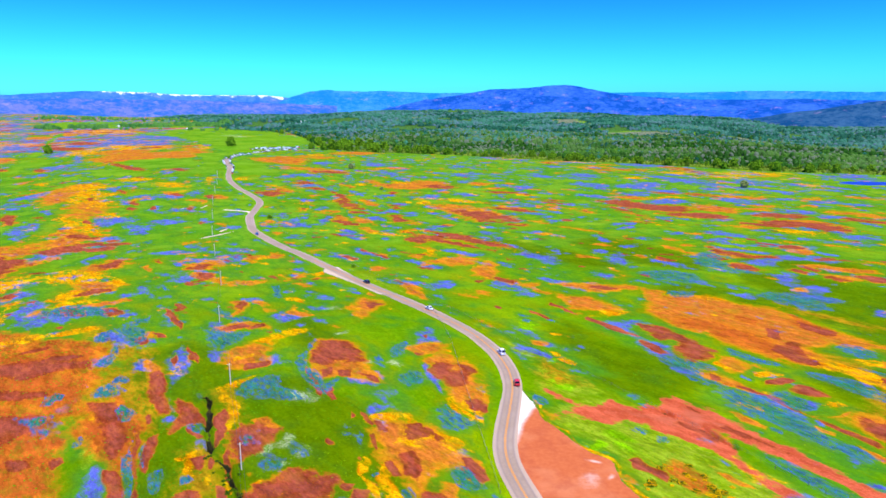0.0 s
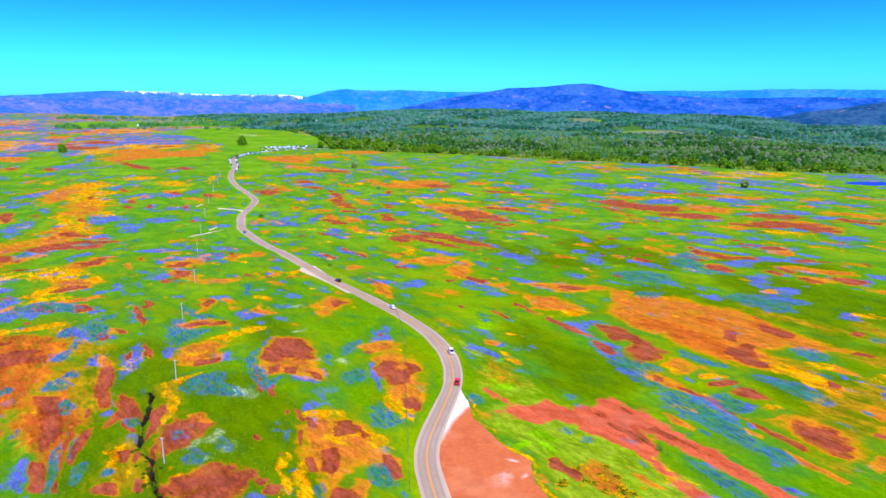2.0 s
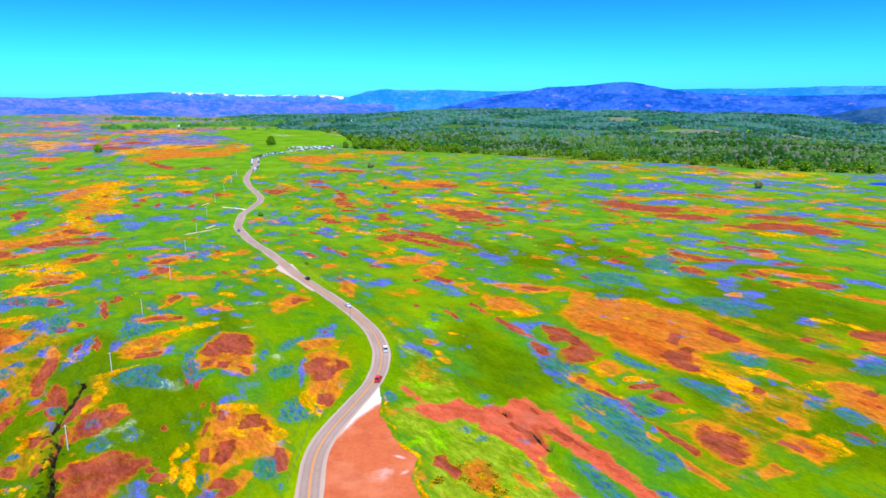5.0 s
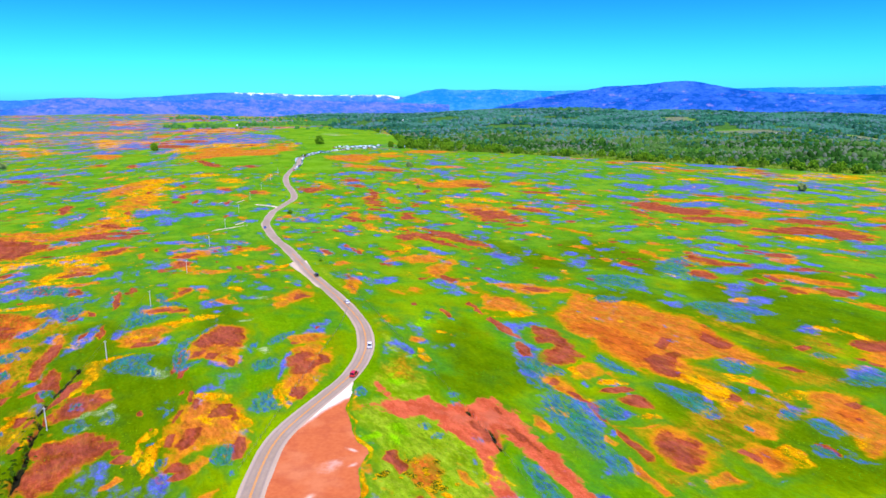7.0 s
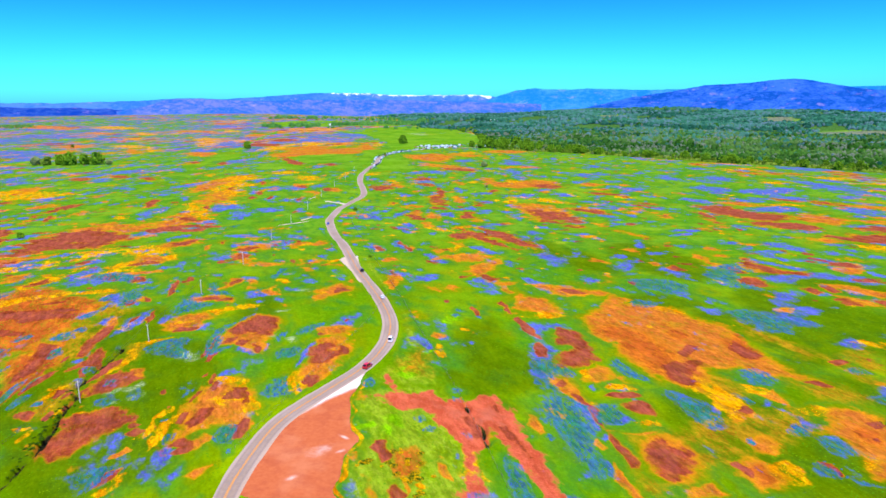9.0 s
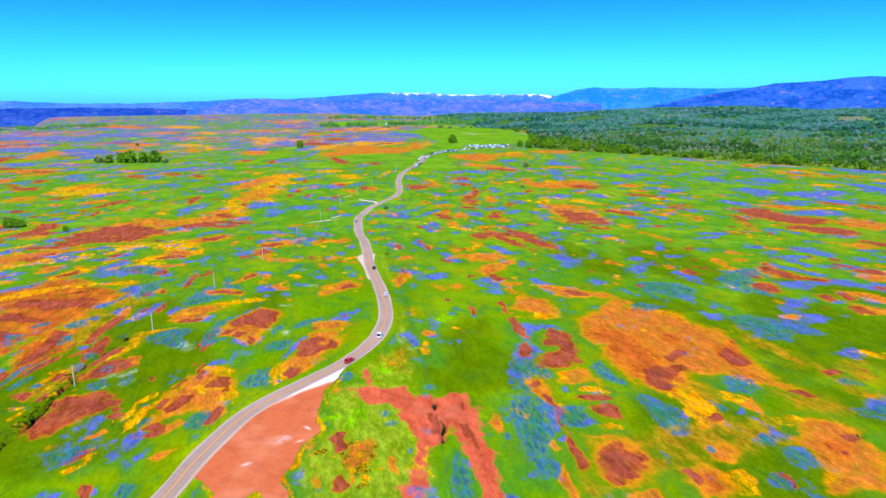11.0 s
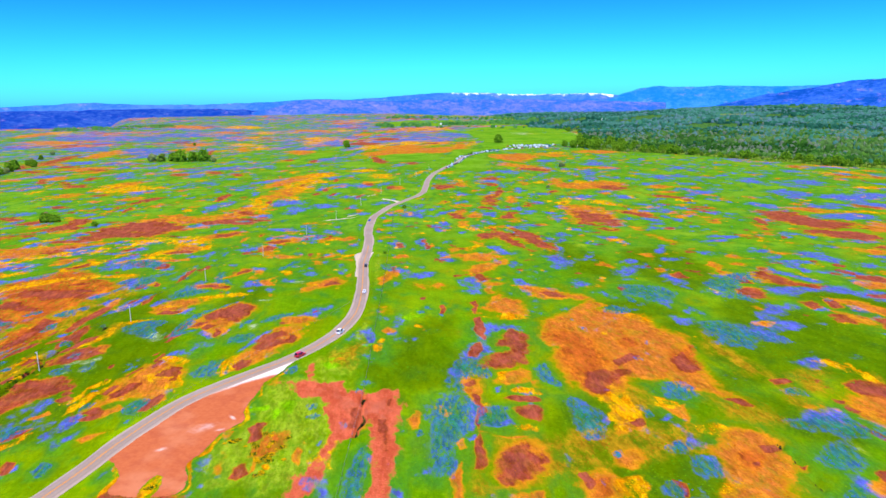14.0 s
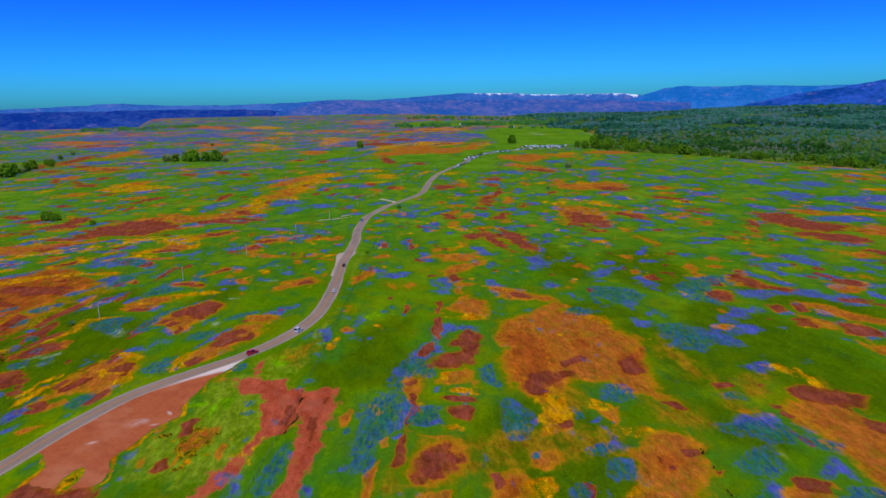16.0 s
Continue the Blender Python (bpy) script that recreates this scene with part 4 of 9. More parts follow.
area("redsoil", (194, 249), (198, 248), (197, 245), (195, 246))
area("gold", (189, 279), (194, 285), (199, 278), (205, 273), (198, 272))
area("lilac", (182, 276), (188, 283), (194, 281), (189, 270))
area("redsoil", (175, 256), (182, 260), (184, 257), (178, 252))
area("lupine", (180, 249), (184, 253), (188, 248), (183, 246))
area("lupine", (147, 306), (155, 311), (164, 306), (177, 300), (180, 295), (170, 293), (168, 284), (161, 283), (154, 291))
area("lilac", (162, 309), (170, 307), (180, 298), (177, 294), (169, 295))
area("lupine", (103, 349), (114, 355), (125, 352), (131, 344), (131, 329), (122, 329), (110, 338))
area("lilac", (93, 377), (93, 391), (104, 387), (107, 372), (101, 366))
area("lupine", (103, 309), (108, 316), (119, 313), (116, 305), (108, 305))
area("lilac", (111, 299), (117, 300), (117, 295))
area("redsoil", (120, 379), (125, 384), (132, 375), (127, 370))
area("lilac", (116, 372), (119, 383), (133, 366), (128, 359))
area("redsoil", (157, 400), (162, 410), (172, 391), (180, 383), (189, 381), (193, 372), (182, 375), (170, 374), (162, 385))
area("lilac", (155, 407), (166, 407), (182, 395), (192, 388), (187, 382), (174, 392))
area("lilac", (167, 367), (182, 378), (201, 386), (205, 372), (189, 368), (178, 357), (169, 358))
area("redsoil", (149, 383), (154, 387), (161, 373), (156, 372))
area("redsoil", (156, 361), (160, 367), (166, 362), (172, 351), (165, 347), (159, 352))
area("lupine", (138, 368), (149, 388), (161, 399), (156, 374), (155, 358), (166, 343), (156, 344), (145, 354))
area("lilac", (168, 339), (179, 347), (183, 341), (177, 326), (169, 327))
area("redsoil", (181, 348), (187, 354), (192, 344), (188, 340))
area("redsoil", (191, 357), (196, 357), (198, 347), (194, 343))
area("redsoil", (193, 336), (200, 339), (203, 326), (196, 326))
area("lilac", (199, 352), (206, 355), (209, 343), (202, 343))
area("poppy", (189, 361), (200, 361), (214, 354), (228, 348), (227, 340), (213, 341), (204, 350))
area("redsoil", (206, 338), (213, 338), (226, 333), (225, 326), (212, 323))
area("lilac", (198, 374), (210, 383), (222, 371), (213, 362))
area("poppy", (191, 344), (206, 338), (212, 326), (205, 326))
area("lilac", (186, 410), (202, 420), (216, 411), (229, 409), (228, 395), (210, 397))
area("redsoil", (199, 403), (211, 411), (224, 404), (213, 398))
area("lilac", (161, 435), (169, 450), (175, 436), (167, 422))
area("lilac", (180, 451), (194, 449), (199, 432), (186, 438))
# centre upper
area("poppy", (-17, 316), (-19, 330), (-24, 347), (-10, 322), (-7, 310), (-7, 303))
area("redsoil", (37, 285), (38, 288), (46, 275), (44, 274))
area("lilac", (43, 274), (44, 277), (48, 270))
area("redsoil", (47, 295), (49, 299), (53, 293), (53, 288))
area("redsoil", (53, 285), (54, 289), (58, 280))
area("poppy", (34.6, 243.1), (34.2, 248.7), (39.0, 247.7), (41.1, 242.3), (37.4, 240.5))
area("gold", (40.4, 227.3), (38.4, 234.9), (41.5, 233.5), (47.6, 222.8), (46.0, 220.0))
area("lilac", (-71, 402), (-73, 424), (-57, 409), (-42, 384), (-54, 384))
area("redsoil", (-61, 402), (-59, 407), (-49, 391), (-52, 389))
area("lilac", (-55, 414), (-58, 430), (-41, 411), (-27, 391), (-34, 393))
area("redsoil", (-53, 422), (-52, 424), (-30, 395), (-33, 394))
area("poppy", (-12, 387), (-6, 394), (12, 406), (23, 393), (20, 379), (8, 375))
area("poppy", (16, 352), (18, 369), (24, 388), (31, 379), (30, 358), (26, 339))
area("redsoil", (27, 339), (28, 347), (38, 337), (36, 330))
area("lilac", (23, 335), (27, 339), (34, 329), (28, 327))
area("gold", (-14, 405), (-12, 422), (-2, 416), (-5, 400))
area("redsoil", (-27, 454), (-22, 462), (-9, 445), (-15, 436))
area("redsoil", (-31, 482), (-21, 478), (7, 444), (27, 425), (26, 417), (6, 433))
area("redsoil", (-11, 482), (8, 472), (37, 440), (46, 419), (30, 426), (8, 451))
area("redsoil", (18, 428), (35, 415), (33, 409))
area("lilac", (41, 405), (51, 411), (66, 396), (66, 376), (54, 383))
area("lilac", (31, 451), (48, 428), (51, 415))
area("lilac", (78, 346), (84, 350), (91, 345), (85, 337))
# the mid plain, west of the road
area("poppy", (-352, 577), (-380, 647), (-393, 713), (-388, 747), (-365, 734), (-339, 649), (-330, 591), (-336, 571))
area("gold", (-343, 612), (-364, 667), (-362, 695), (-345, 691), (-315, 652), (-298, 597), (-301, 576), (-316, 581))
area("gold", (-384, 685), (-390, 716), (-380, 731), (-364, 731), (-342, 710), (-339, 678), (-349, 664), (-364, 667))
area("redsoil", (-322, 605), (-328, 621), (-327, 629), (-322, 628), (-314, 618), (-309, 602), (-310, 594), (-314, 596))
area("poppy", (-301, 524), (-319, 573), (-320, 607), (-306, 609), (-280, 580), (-267, 532), (-270, 508), (-282, 507))
area("gold", (-299, 566), (-307, 591), (-305, 605), (-296, 604), (-283, 588), (-277, 564), (-280, 553), (-287, 554))
area("gold", (-268, 528), (-270, 539), (-266, 543), (-261, 541), (-253, 532), (-252, 522), (-256, 519), (-261, 521))
area("gold", (-430, 718), (-439, 738), (-438, 744), (-429, 737), (-415, 719), (-407, 699), (-409, 694), (-417, 701))
area("lilac", (-376, 601), (-387, 631), (-389, 654), (-386, 667), (-376, 662), (-367, 631), (-364, 607), (-367, 598))
area("lilac", (-370, 634), (-375, 652), (-373, 664), (-366, 666), (-356, 658), (-352, 639), (-355, 628), (-361, 627))
area("lilac", (-315, 603), (-318, 617), (-314, 620), (-306, 616), (-297, 605), (-295, 593), (-299, 590), (-306, 593))
area("lilac", (-341, 680), (-346, 699), (-341, 704), (-332, 698), (-320, 681), (-316, 663), (-320, 659), (-329, 665))
area("redsoil", (-323, 674), (-326, 685), (-323, 685), (-316, 676), (-306, 660), (-303, 650), (-307, 651), (-313, 659))
area("redsoil", (-308, 504), (-311, 511), (-309, 516), (-306, 516), (-301, 513), (-300, 505), (-301, 501), (-304, 500))
area("lilac", (-261, 494), (-262, 512), (-256, 525), (-247, 530), (-236, 523), (-237, 504), (-243, 492), (-251, 489))
area("redsoil", (-268, 500), (-270, 507), (-269, 509), (-266, 508), (-262, 502), (-260, 495), (-261, 493), (-263, 495))
area("lilac", (-234, 489), (-235, 501), (-231, 507), (-225, 506), (-217, 499), (-216, 487), (-221, 481), (-227, 482))
area("gold", (-281, 491), (-284, 502), (-276, 499), (-264, 488), (-250, 470), (-249, 461), (-257, 464), (-267, 473))
area("poppy", (-272, 448), (-275, 467), (-271, 482), (-264, 490), (-253, 485), (-251, 464), (-256, 449), (-263, 445))
area("redsoil", (-260, 448), (-258, 457), (-248, 462), (-238, 461), (-228, 456), (-232, 447), (-242, 443), (-251, 444))
area("lilac", (-286, 450), (-290, 464), (-292, 476), (-291, 483), (-286, 482), (-281, 466), (-280, 454), (-282, 449))
area("lilac", (-225, 515), (-225, 531), (-217, 536), (-207, 533), (-195, 519), (-197, 505), (-205, 500), (-214, 504))
area("redsoil", (-327, 494), (-336, 510), (-334, 513), (-326, 506), (-312, 490), (-306, 476), (-308, 474), (-315, 480))
area("lilac", (-281, 593), (-286, 607), (-285, 611), (-280, 607), (-272, 594), (-268, 582), (-269, 578), (-274, 582))
area("redsoil", (-273, 593), (-277, 603), (-275, 605), (-271, 600), (-264, 590), (-262, 581), (-263, 580), (-267, 584))
area("redsoil", (-264, 561), (-266, 570), (-264, 573), (-260, 571), (-255, 564), (-253, 555), (-254, 552), (-258, 554))
area("lilac", (-247, 563), (-252, 581), (-250, 590), (-245, 589), (-236, 576), (-232, 558), (-234, 550), (-239, 552))
area("redsoil", (-249, 571), (-251, 580), (-250, 583), (-247, 581), (-242, 573), (-239, 564), (-241, 561), (-244, 564))
area("lilac", (-280, 623), (-282, 635), (-277, 639), (-269, 637), (-261, 626), (-260, 614), (-265, 611), (-272, 614))
area("lilac", (-271, 636), (-274, 657), (-268, 664), (-258, 659), (-244, 640), (-243, 622), (-250, 617), (-259, 622))
area("poppy", (-277, 665), (-278, 676), (-270, 676), (-261, 668), (-251, 654), (-252, 643), (-259, 644), (-267, 652))
area("redsoil", (-261, 651), (-263, 662), (-260, 665), (-256, 662), (-250, 653), (-248, 642), (-251, 640), (-255, 643))
area("lilac", (-250, 653), (-254, 674), (-250, 684), (-244, 684), (-235, 671), (-232, 649), (-235, 639), (-241, 641))
area("gold", (-313, 720), (-313, 743), (-299, 751), (-282, 744), (-264, 723), (-268, 701), (-280, 694), (-295, 700))
area("gold", (-275, 676), (-275, 691), (-267, 696), (-257, 692), (-247, 679), (-248, 665), (-256, 661), (-265, 665))
area("redsoil", (-219, 574), (-220, 581), (-217, 583), (-214, 582), (-209, 575), (-209, 568), (-211, 566), (-215, 569))
area("lilac", (-219, 566), (-221, 580), (-218, 587), (-213, 587), (-206, 578), (-205, 564), (-208, 558), (-213, 559))
area("redsoil", (-187, 513), (-188, 519), (-186, 521), (-184, 519), (-180, 514), (-180, 509), (-182, 507), (-184, 509))
area("lilac", (-189, 518), (-191, 527), (-187, 530), (-183, 527), (-177, 519), (-177, 510), (-180, 507), (-184, 510))
area("gold", (-369, 755), (-368, 779), (-355, 792), (-339, 795), (-323, 783), (-327, 760), (-340, 746), (-354, 746))
area("poppy", (-217, 635), (-219, 650), (-216, 655), (-210, 651), (-202, 637), (-201, 623), (-204, 619), (-210, 623))
area("redsoil", (-223, 638), (-226, 651), (-225, 654), (-221, 650), (-215, 639), (-212, 627), (-214, 624), (-217, 628))
area("gold", (-262, 745), (-273, 783), (-277, 807), (-273, 809), (-261, 785), (-250, 745), (-248, 727), (-252, 728))
area("redsoil", (-303, 831), (-312, 861), (-314, 874), (-310, 871), (-300, 850), (-291, 820), (-289, 808), (-294, 813))
area("redsoil", (-366, 905), (-364, 916), (-351, 911), (-337, 896), (-322, 873), (-325, 862), (-336, 867), (-350, 882))
area("lilac", (-364, 897), (-367, 921), (-358, 927), (-345, 920), (-330, 897), (-328, 871), (-336, 864), (-348, 873))
area("redsoil", (-483, 979), (-467, 969), (-434, 937), (-402, 898), (-376, 859), (-392, 869), (-423, 903), (-454, 940))
area("redsoil", (-522, 866), (-531, 889), (-528, 895), (-518, 888), (-501, 867), (-493, 845), (-497, 840), (-506, 847))
area("lilac", (-178, 546), (-179, 556), (-175, 560), (-170, 557), (-164, 547), (-164, 537), (-168, 534), (-173, 537))
area("lilac", (-158, 493), (-158, 505), (-155, 513), (-152, 516), (-147, 512), (-147, 500), (-150, 493), (-154, 491))
# the far plain, west of the road
area("poppy", (-508, 1002), (-526, 1096), (-512, 1163), (-479, 1184), (-435, 1141), (-428, 1042), (-445, 986), (-472, 975))
area("poppy", (-602, 1157), (-613, 1232), (-593, 1274), (-560, 1283), (-517, 1239), (-514, 1162), (-533, 1122), (-562, 1123))
area("poppy", (-478, 1259), (-494, 1330), (-474, 1327), (-441, 1279), (-398, 1186), (-390, 1132), (-407, 1134), (-436, 1177))
area("gold", (-620, 1119), (-656, 1219), (-665, 1294), (-657, 1331), (-628, 1309), (-598, 1203), (-588, 1130), (-597, 1105))
area("gold", (-655, 1329), (-663, 1382), (-643, 1397), (-612, 1380), (-575, 1330), (-574, 1285), (-592, 1270), (-619, 1286))
area("gold", (-472, 1315), (-484, 1366), (-479, 1381), (-463, 1364), (-441, 1318), (-431, 1267), (-436, 1254), (-450, 1273))
area("gold", (-579, 1315), (-590, 1367), (-578, 1382), (-554, 1364), (-523, 1314), (-516, 1265), (-529, 1254), (-552, 1275))
area("poppy", (-537, 1023), (-546, 1061), (-532, 1069), (-509, 1054), (-484, 1022), (-480, 990), (-493, 983), (-512, 993))
area("redsoil", (-792, 1429), (-798, 1474), (-778, 1490), (-747, 1479), (-708, 1432), (-707, 1389), (-728, 1378), (-756, 1391))
area("lilac", (-770, 1491), (-783, 1584), (-738, 1602), (-678, 1569), (-617, 1491), (-619, 1414), (-658, 1396), (-708, 1423))
area("lilac", (-905, 1383), (-907, 1427), (-849, 1400), (-773, 1330), (-702, 1242), (-710, 1212), (-759, 1235), (-825, 1293))
area("lilac", (-527, 866), (-534, 906), (-528, 939), (-515, 957), (-495, 947), (-489, 899), (-496, 869), (-509, 859))
area("lilac", (-639, 1102), (-671, 1179), (-674, 1219), (-660, 1225), (-628, 1187), (-600, 1111), (-598, 1074), (-612, 1073))
area("gold", (-908, 1302), (-946, 1378), (-935, 1397), (-901, 1376), (-843, 1307), (-811, 1236), (-822, 1220), (-852, 1241))
area("poppy", (-707, 1021), (-719, 1065), (-701, 1078), (-668, 1064), (-626, 1021), (-616, 976), (-635, 967), (-667, 985))
area("redsoil", (-571, 863), (-575, 880), (-569, 885), (-557, 881), (-542, 866), (-539, 850), (-546, 846), (-557, 851))
area("lilac", (-763, 1099), (-781, 1150), (-766, 1167), (-733, 1152), (-686, 1100), (-675, 1055), (-691, 1043), (-721, 1059))
area("gold", (-1021, 1898), (-1042, 1992), (-1012, 2021), (-955, 1983), (-892, 1903), (-887, 1827), (-918, 1807), (-960, 1828))
area("gold", (-922, 1981), (-932, 2044), (-915, 2067), (-876, 2035), (-834, 1974), (-830, 1917), (-852, 1907), (-880, 1924))
area("poppy", (-1029, 1800), (-1054, 1881), (-1033, 1899), (-989, 1868), (-938, 1804), (-926, 1740), (-947, 1726), (-982, 1747))
area("lilac", (-1453, 2090), (-1464, 2177), (-1415, 2217), (-1346, 2208), (-1262, 2134), (-1258, 2039), (-1302, 2002), (-1373, 2030))
area("gold", (-1210, 1814), (-1228, 1872), (-1206, 1887), (-1167, 1868), (-1119, 1819), (-1113, 1773), (-1133, 1758), (-1167, 1774))
area("lilac", (-782, 1674), (-784, 1763), (-733, 1781), (-673, 1756), (-609, 1672), (-621, 1595), (-665, 1575), (-719, 1604))
area("gold", (-1682, 2476), (-1725, 2598), (-1712, 2668), (-1673, 2688), (-1634, 2677), (-1611, 2568), (-1616, 2487), (-1639, 2457))
area("poppy", (-986, 1608), (-1002, 1675), (-978, 1698), (-935, 1680), (-881, 1619), (-874, 1559), (-899, 1542), (-937, 1561))
area("gold", (-566, 1818), (-566, 1873), (-545, 1890), (-519, 1874), (-490, 1823), (-495, 1773), (-516, 1764), (-540, 1782))
area("poppy", (-464, 1708), (-463, 1773), (-441, 1799), (-410, 1775), (-379, 1711), (-385, 1648), (-408, 1634), (-434, 1653))
area("pale", (-553, 1736), (-545, 1782), (-514, 1792), (-480, 1775), (-450, 1734), (-463, 1691), (-492, 1679), (-523, 1699))
area("pale", (-459, 1973), (-447, 2018), (-403, 1966), (-395, 2056), (-345, 1898), (-338, 1752), (-374, 1787), (-416, 1865))
# the mid plain, east of the road
area("poppy", (-277, 1066), (-274, 1106), (-253, 1107), (-229, 1084), (-208, 1041), (-216, 1011), (-235, 1009), (-255, 1027))
area("poppy", (-195, 1173), (-181, 1206), (-154, 1222), (-128, 1214), (-108, 1184), (-126, 1154), (-153, 1145), (-175, 1151))
area("gold", (-230, 1134), (-224, 1154), (-209, 1161), (-195, 1156), (-184, 1140), (-192, 1120), (-205, 1114), (-218, 1119))
area("poppy", (-243, 1109), (-230, 1128), (-205, 1123), (-181, 1105), (-162, 1077), (-177, 1060), (-201, 1063), (-223, 1081))
area("poppy", (-231, 933), (-212, 945), (-178, 933), (-147, 906), (-125, 875), (-146, 868), (-178, 881), (-206, 903))
area("lilac", (-227, 920), (-225, 939), (-216, 945), (-207, 941), (-197, 925), (-200, 906), (-208, 900), (-217, 906))
area("lilac", (-193, 995), (-189, 1018), (-177, 1026), (-164, 1019), (-152, 1000), (-159, 979), (-171, 971), (-182, 977))
area("lilac", (-122, 991), (-114, 1015), (-97, 1015), (-82, 999), (-69, 968), (-79, 946), (-94, 947), (-109, 963))
area("lilac", (-78, 942), (-71, 952), (-57, 944), (-45, 928), (-36, 904), (-45, 895), (-57, 902), (-69, 919))
area("poppy", (-102, 919), (-91, 933), (-71, 938), (-53, 934), (-41, 923), (-55, 910), (-75, 907), (-90, 910))
area("redsoil", (-179, 882), (-167, 888), (-146, 884), (-128, 875), (-115, 860), (-129, 855), (-149, 860), (-165, 869))
area("lilac", (-194, 830), (-189, 847), (-177, 854), (-164, 851), (-153, 836), (-160, 820), (-173, 815), (-184, 818))
area("lilac", (-121, 814), (-121, 835), (-117, 840), (-111, 834), (-105, 815), (-105, 795), (-110, 791), (-115, 797))
area("lilac", (-92, 875), (-88, 893), (-79, 899), (-70, 893), (-63, 876), (-68, 860), (-77, 856), (-85, 861))
area("lilac", (-117, 889), (-115, 900), (-111, 903), (-106, 900), (-102, 889), (-104, 877), (-108, 874), (-112, 878))
area("poppy", (-93, 779), (-90, 792), (-82, 791), (-74, 781), (-67, 762), (-71, 750), (-79, 751), (-86, 761))
area("gold", (-95, 743), (-94, 755), (-90, 759), (-86, 755), (-82, 745), (-84, 732), (-87, 729), (-91, 733))
area("poppy", (-70, 726), (-57, 764), (-31, 780), (-8, 775), (8, 748), (-10, 713), (-34, 700), (-54, 705))
area("redsoil", (-19, 731), (-11, 743), (1, 743), (11, 736), (18, 720), (10, 708), (-2, 708), (-11, 716))
area("gold", (-59, 762), (-56, 780), (-48, 784), (-40, 779), (-34, 763), (-39, 746), (-46, 742), (-53, 748))
area("redsoil", (-57, 678), (-55, 688), (-50, 691), (-45, 688), (-41, 679), (-44, 669), (-49, 667), (-53, 670))
area("lilac", (-11, 692), (-6, 707), (2, 717), (9, 720), (14, 714), (8, 697), (0, 688), (-6, 687))
area("lilac", (8, 847), (15, 863), (27, 869), (36, 865), (43, 851), (34, 833), (23, 828), (14, 834))
area("lilac", (14, 764), (19, 787), (27, 801), (35, 802), (39, 789), (33, 765), (25, 754), (19, 754))
area("lilac", (25, 855), (33, 867), (45, 872), (54, 870), (60, 859), (51, 848), (40, 844), (31, 846))
area("poppy", (21, 750), (30, 763), (45, 769), (57, 766), (64, 755), (53, 742), (39, 738), (28, 741))
area("poppy", (39, 715), (46, 723), (56, 725), (64, 724), (69, 717), (61, 710), (52, 707), (44, 709))
area("redsoil", (36, 693), (47, 697), (62, 693), (74, 686), (81, 676), (70, 674), (56, 678), (44, 684))
area("gold", (57, 663), (67, 670), (81, 672), (92, 670), (99, 664), (88, 657), (74, 655), (64, 658))
area("lilac", (69, 719), (78, 737), (91, 746), (101, 745), (106, 734), (96, 715), (84, 707), (75, 709))
area("lilac", (100, 861), (110, 873), (123, 866), (133, 849), (138, 823), (126, 813), (114, 818), (105, 835))
area("lilac", (53, 852), (61, 864), (73, 867), (83, 864), (89, 853), (79, 843), (68, 840), (59, 843))
area("lilac", (13, 663), (17, 676), (23, 679), (29, 676), (33, 664), (28, 652), (22, 648), (17, 653))
area("lilac", (-22, 649), (-17, 661), (-10, 665), (-3, 661), (2, 650), (-3, 638), (-10, 635), (-17, 639))
area("redsoil", (-169, 751), (-166, 764), (-156, 769), (-146, 766), (-138, 753), (-143, 740), (-152, 736), (-161, 741))
area("lilac", (-165, 734), (-159, 742), (-146, 741), (-134, 734), (-125, 722), (-132, 713), (-144, 713), (-155, 720))
area("redsoil", (-144, 712), (-139, 716), (-131, 713), (-123, 707), (-117, 699), (-122, 695), (-130, 698), (-137, 704))
area("redsoil", (-185, 669), (-182, 686), (-171, 689), (-160, 682), (-150, 667), (-154, 652), (-164, 649), (-174, 655))
area("gold", (-200, 735), (-196, 742), (-187, 740), (-178, 731), (-169, 716), (-173, 709), (-182, 713), (-191, 722))
area("lilac", (-219, 733), (-219, 749), (-212, 753), (-203, 749), (-195, 735), (-196, 720), (-203, 716), (-211, 721))
area("gold", (-250, 782), (-248, 797), (-238, 801), (-227, 797), (-218, 786), (-221, 772), (-231, 767), (-240, 771))
area("poppy", (-176, 698), (-175, 712), (-166, 710), (-157, 700), (-148, 682), (-150, 669), (-158, 670), (-166, 679))
area("redsoil", (-113, 683), (-111, 690), (-102, 675), (-93, 654), (-85, 628), (-88, 624), (-96, 637), (-105, 657))
area("redsoil", (-99, 616), (-95, 628), (-85, 620), (-75, 603), (-66, 580), (-70, 571), (-80, 577), (-89, 592))
area("poppy", (-79, 628), (-75, 634), (-68, 625), (-60, 612), (-54, 594), (-58, 590), (-65, 597), (-72, 610))
area("redsoil", (-82, 569), (-78, 571), (-70, 569), (-64, 564), (-59, 558), (-64, 556), (-71, 559), (-77, 564))
area("lilac", (-110, 586), (-108, 594), (-104, 596), (-99, 594), (-95, 588), (-97, 580), (-102, 578), (-106, 581))
area("poppy", (-139, 520), (-139, 525), (-136, 527), (-132, 525), (-129, 520), (-130, 515), (-133, 513), (-136, 515))
area("lilac", (-129, 510), (-125, 523), (-114, 526), (-102, 520), (-93, 508), (-98, 496), (-109, 494), (-119, 499))
area("lilac", (-98, 513), (-98, 530), (-96, 543), (-92, 547), (-88, 540), (-87, 521), (-90, 510), (-93, 508))
area("poppy", (-89, 538), (-88, 549), (-83, 549), (-78, 543), (-73, 530), (-74, 520), (-79, 520), (-84, 526))
area("redsoil", (-86, 525), (-83, 528), (-75, 523), (-68, 515), (-63, 504), (-67, 502), (-74, 507), (-81, 514))
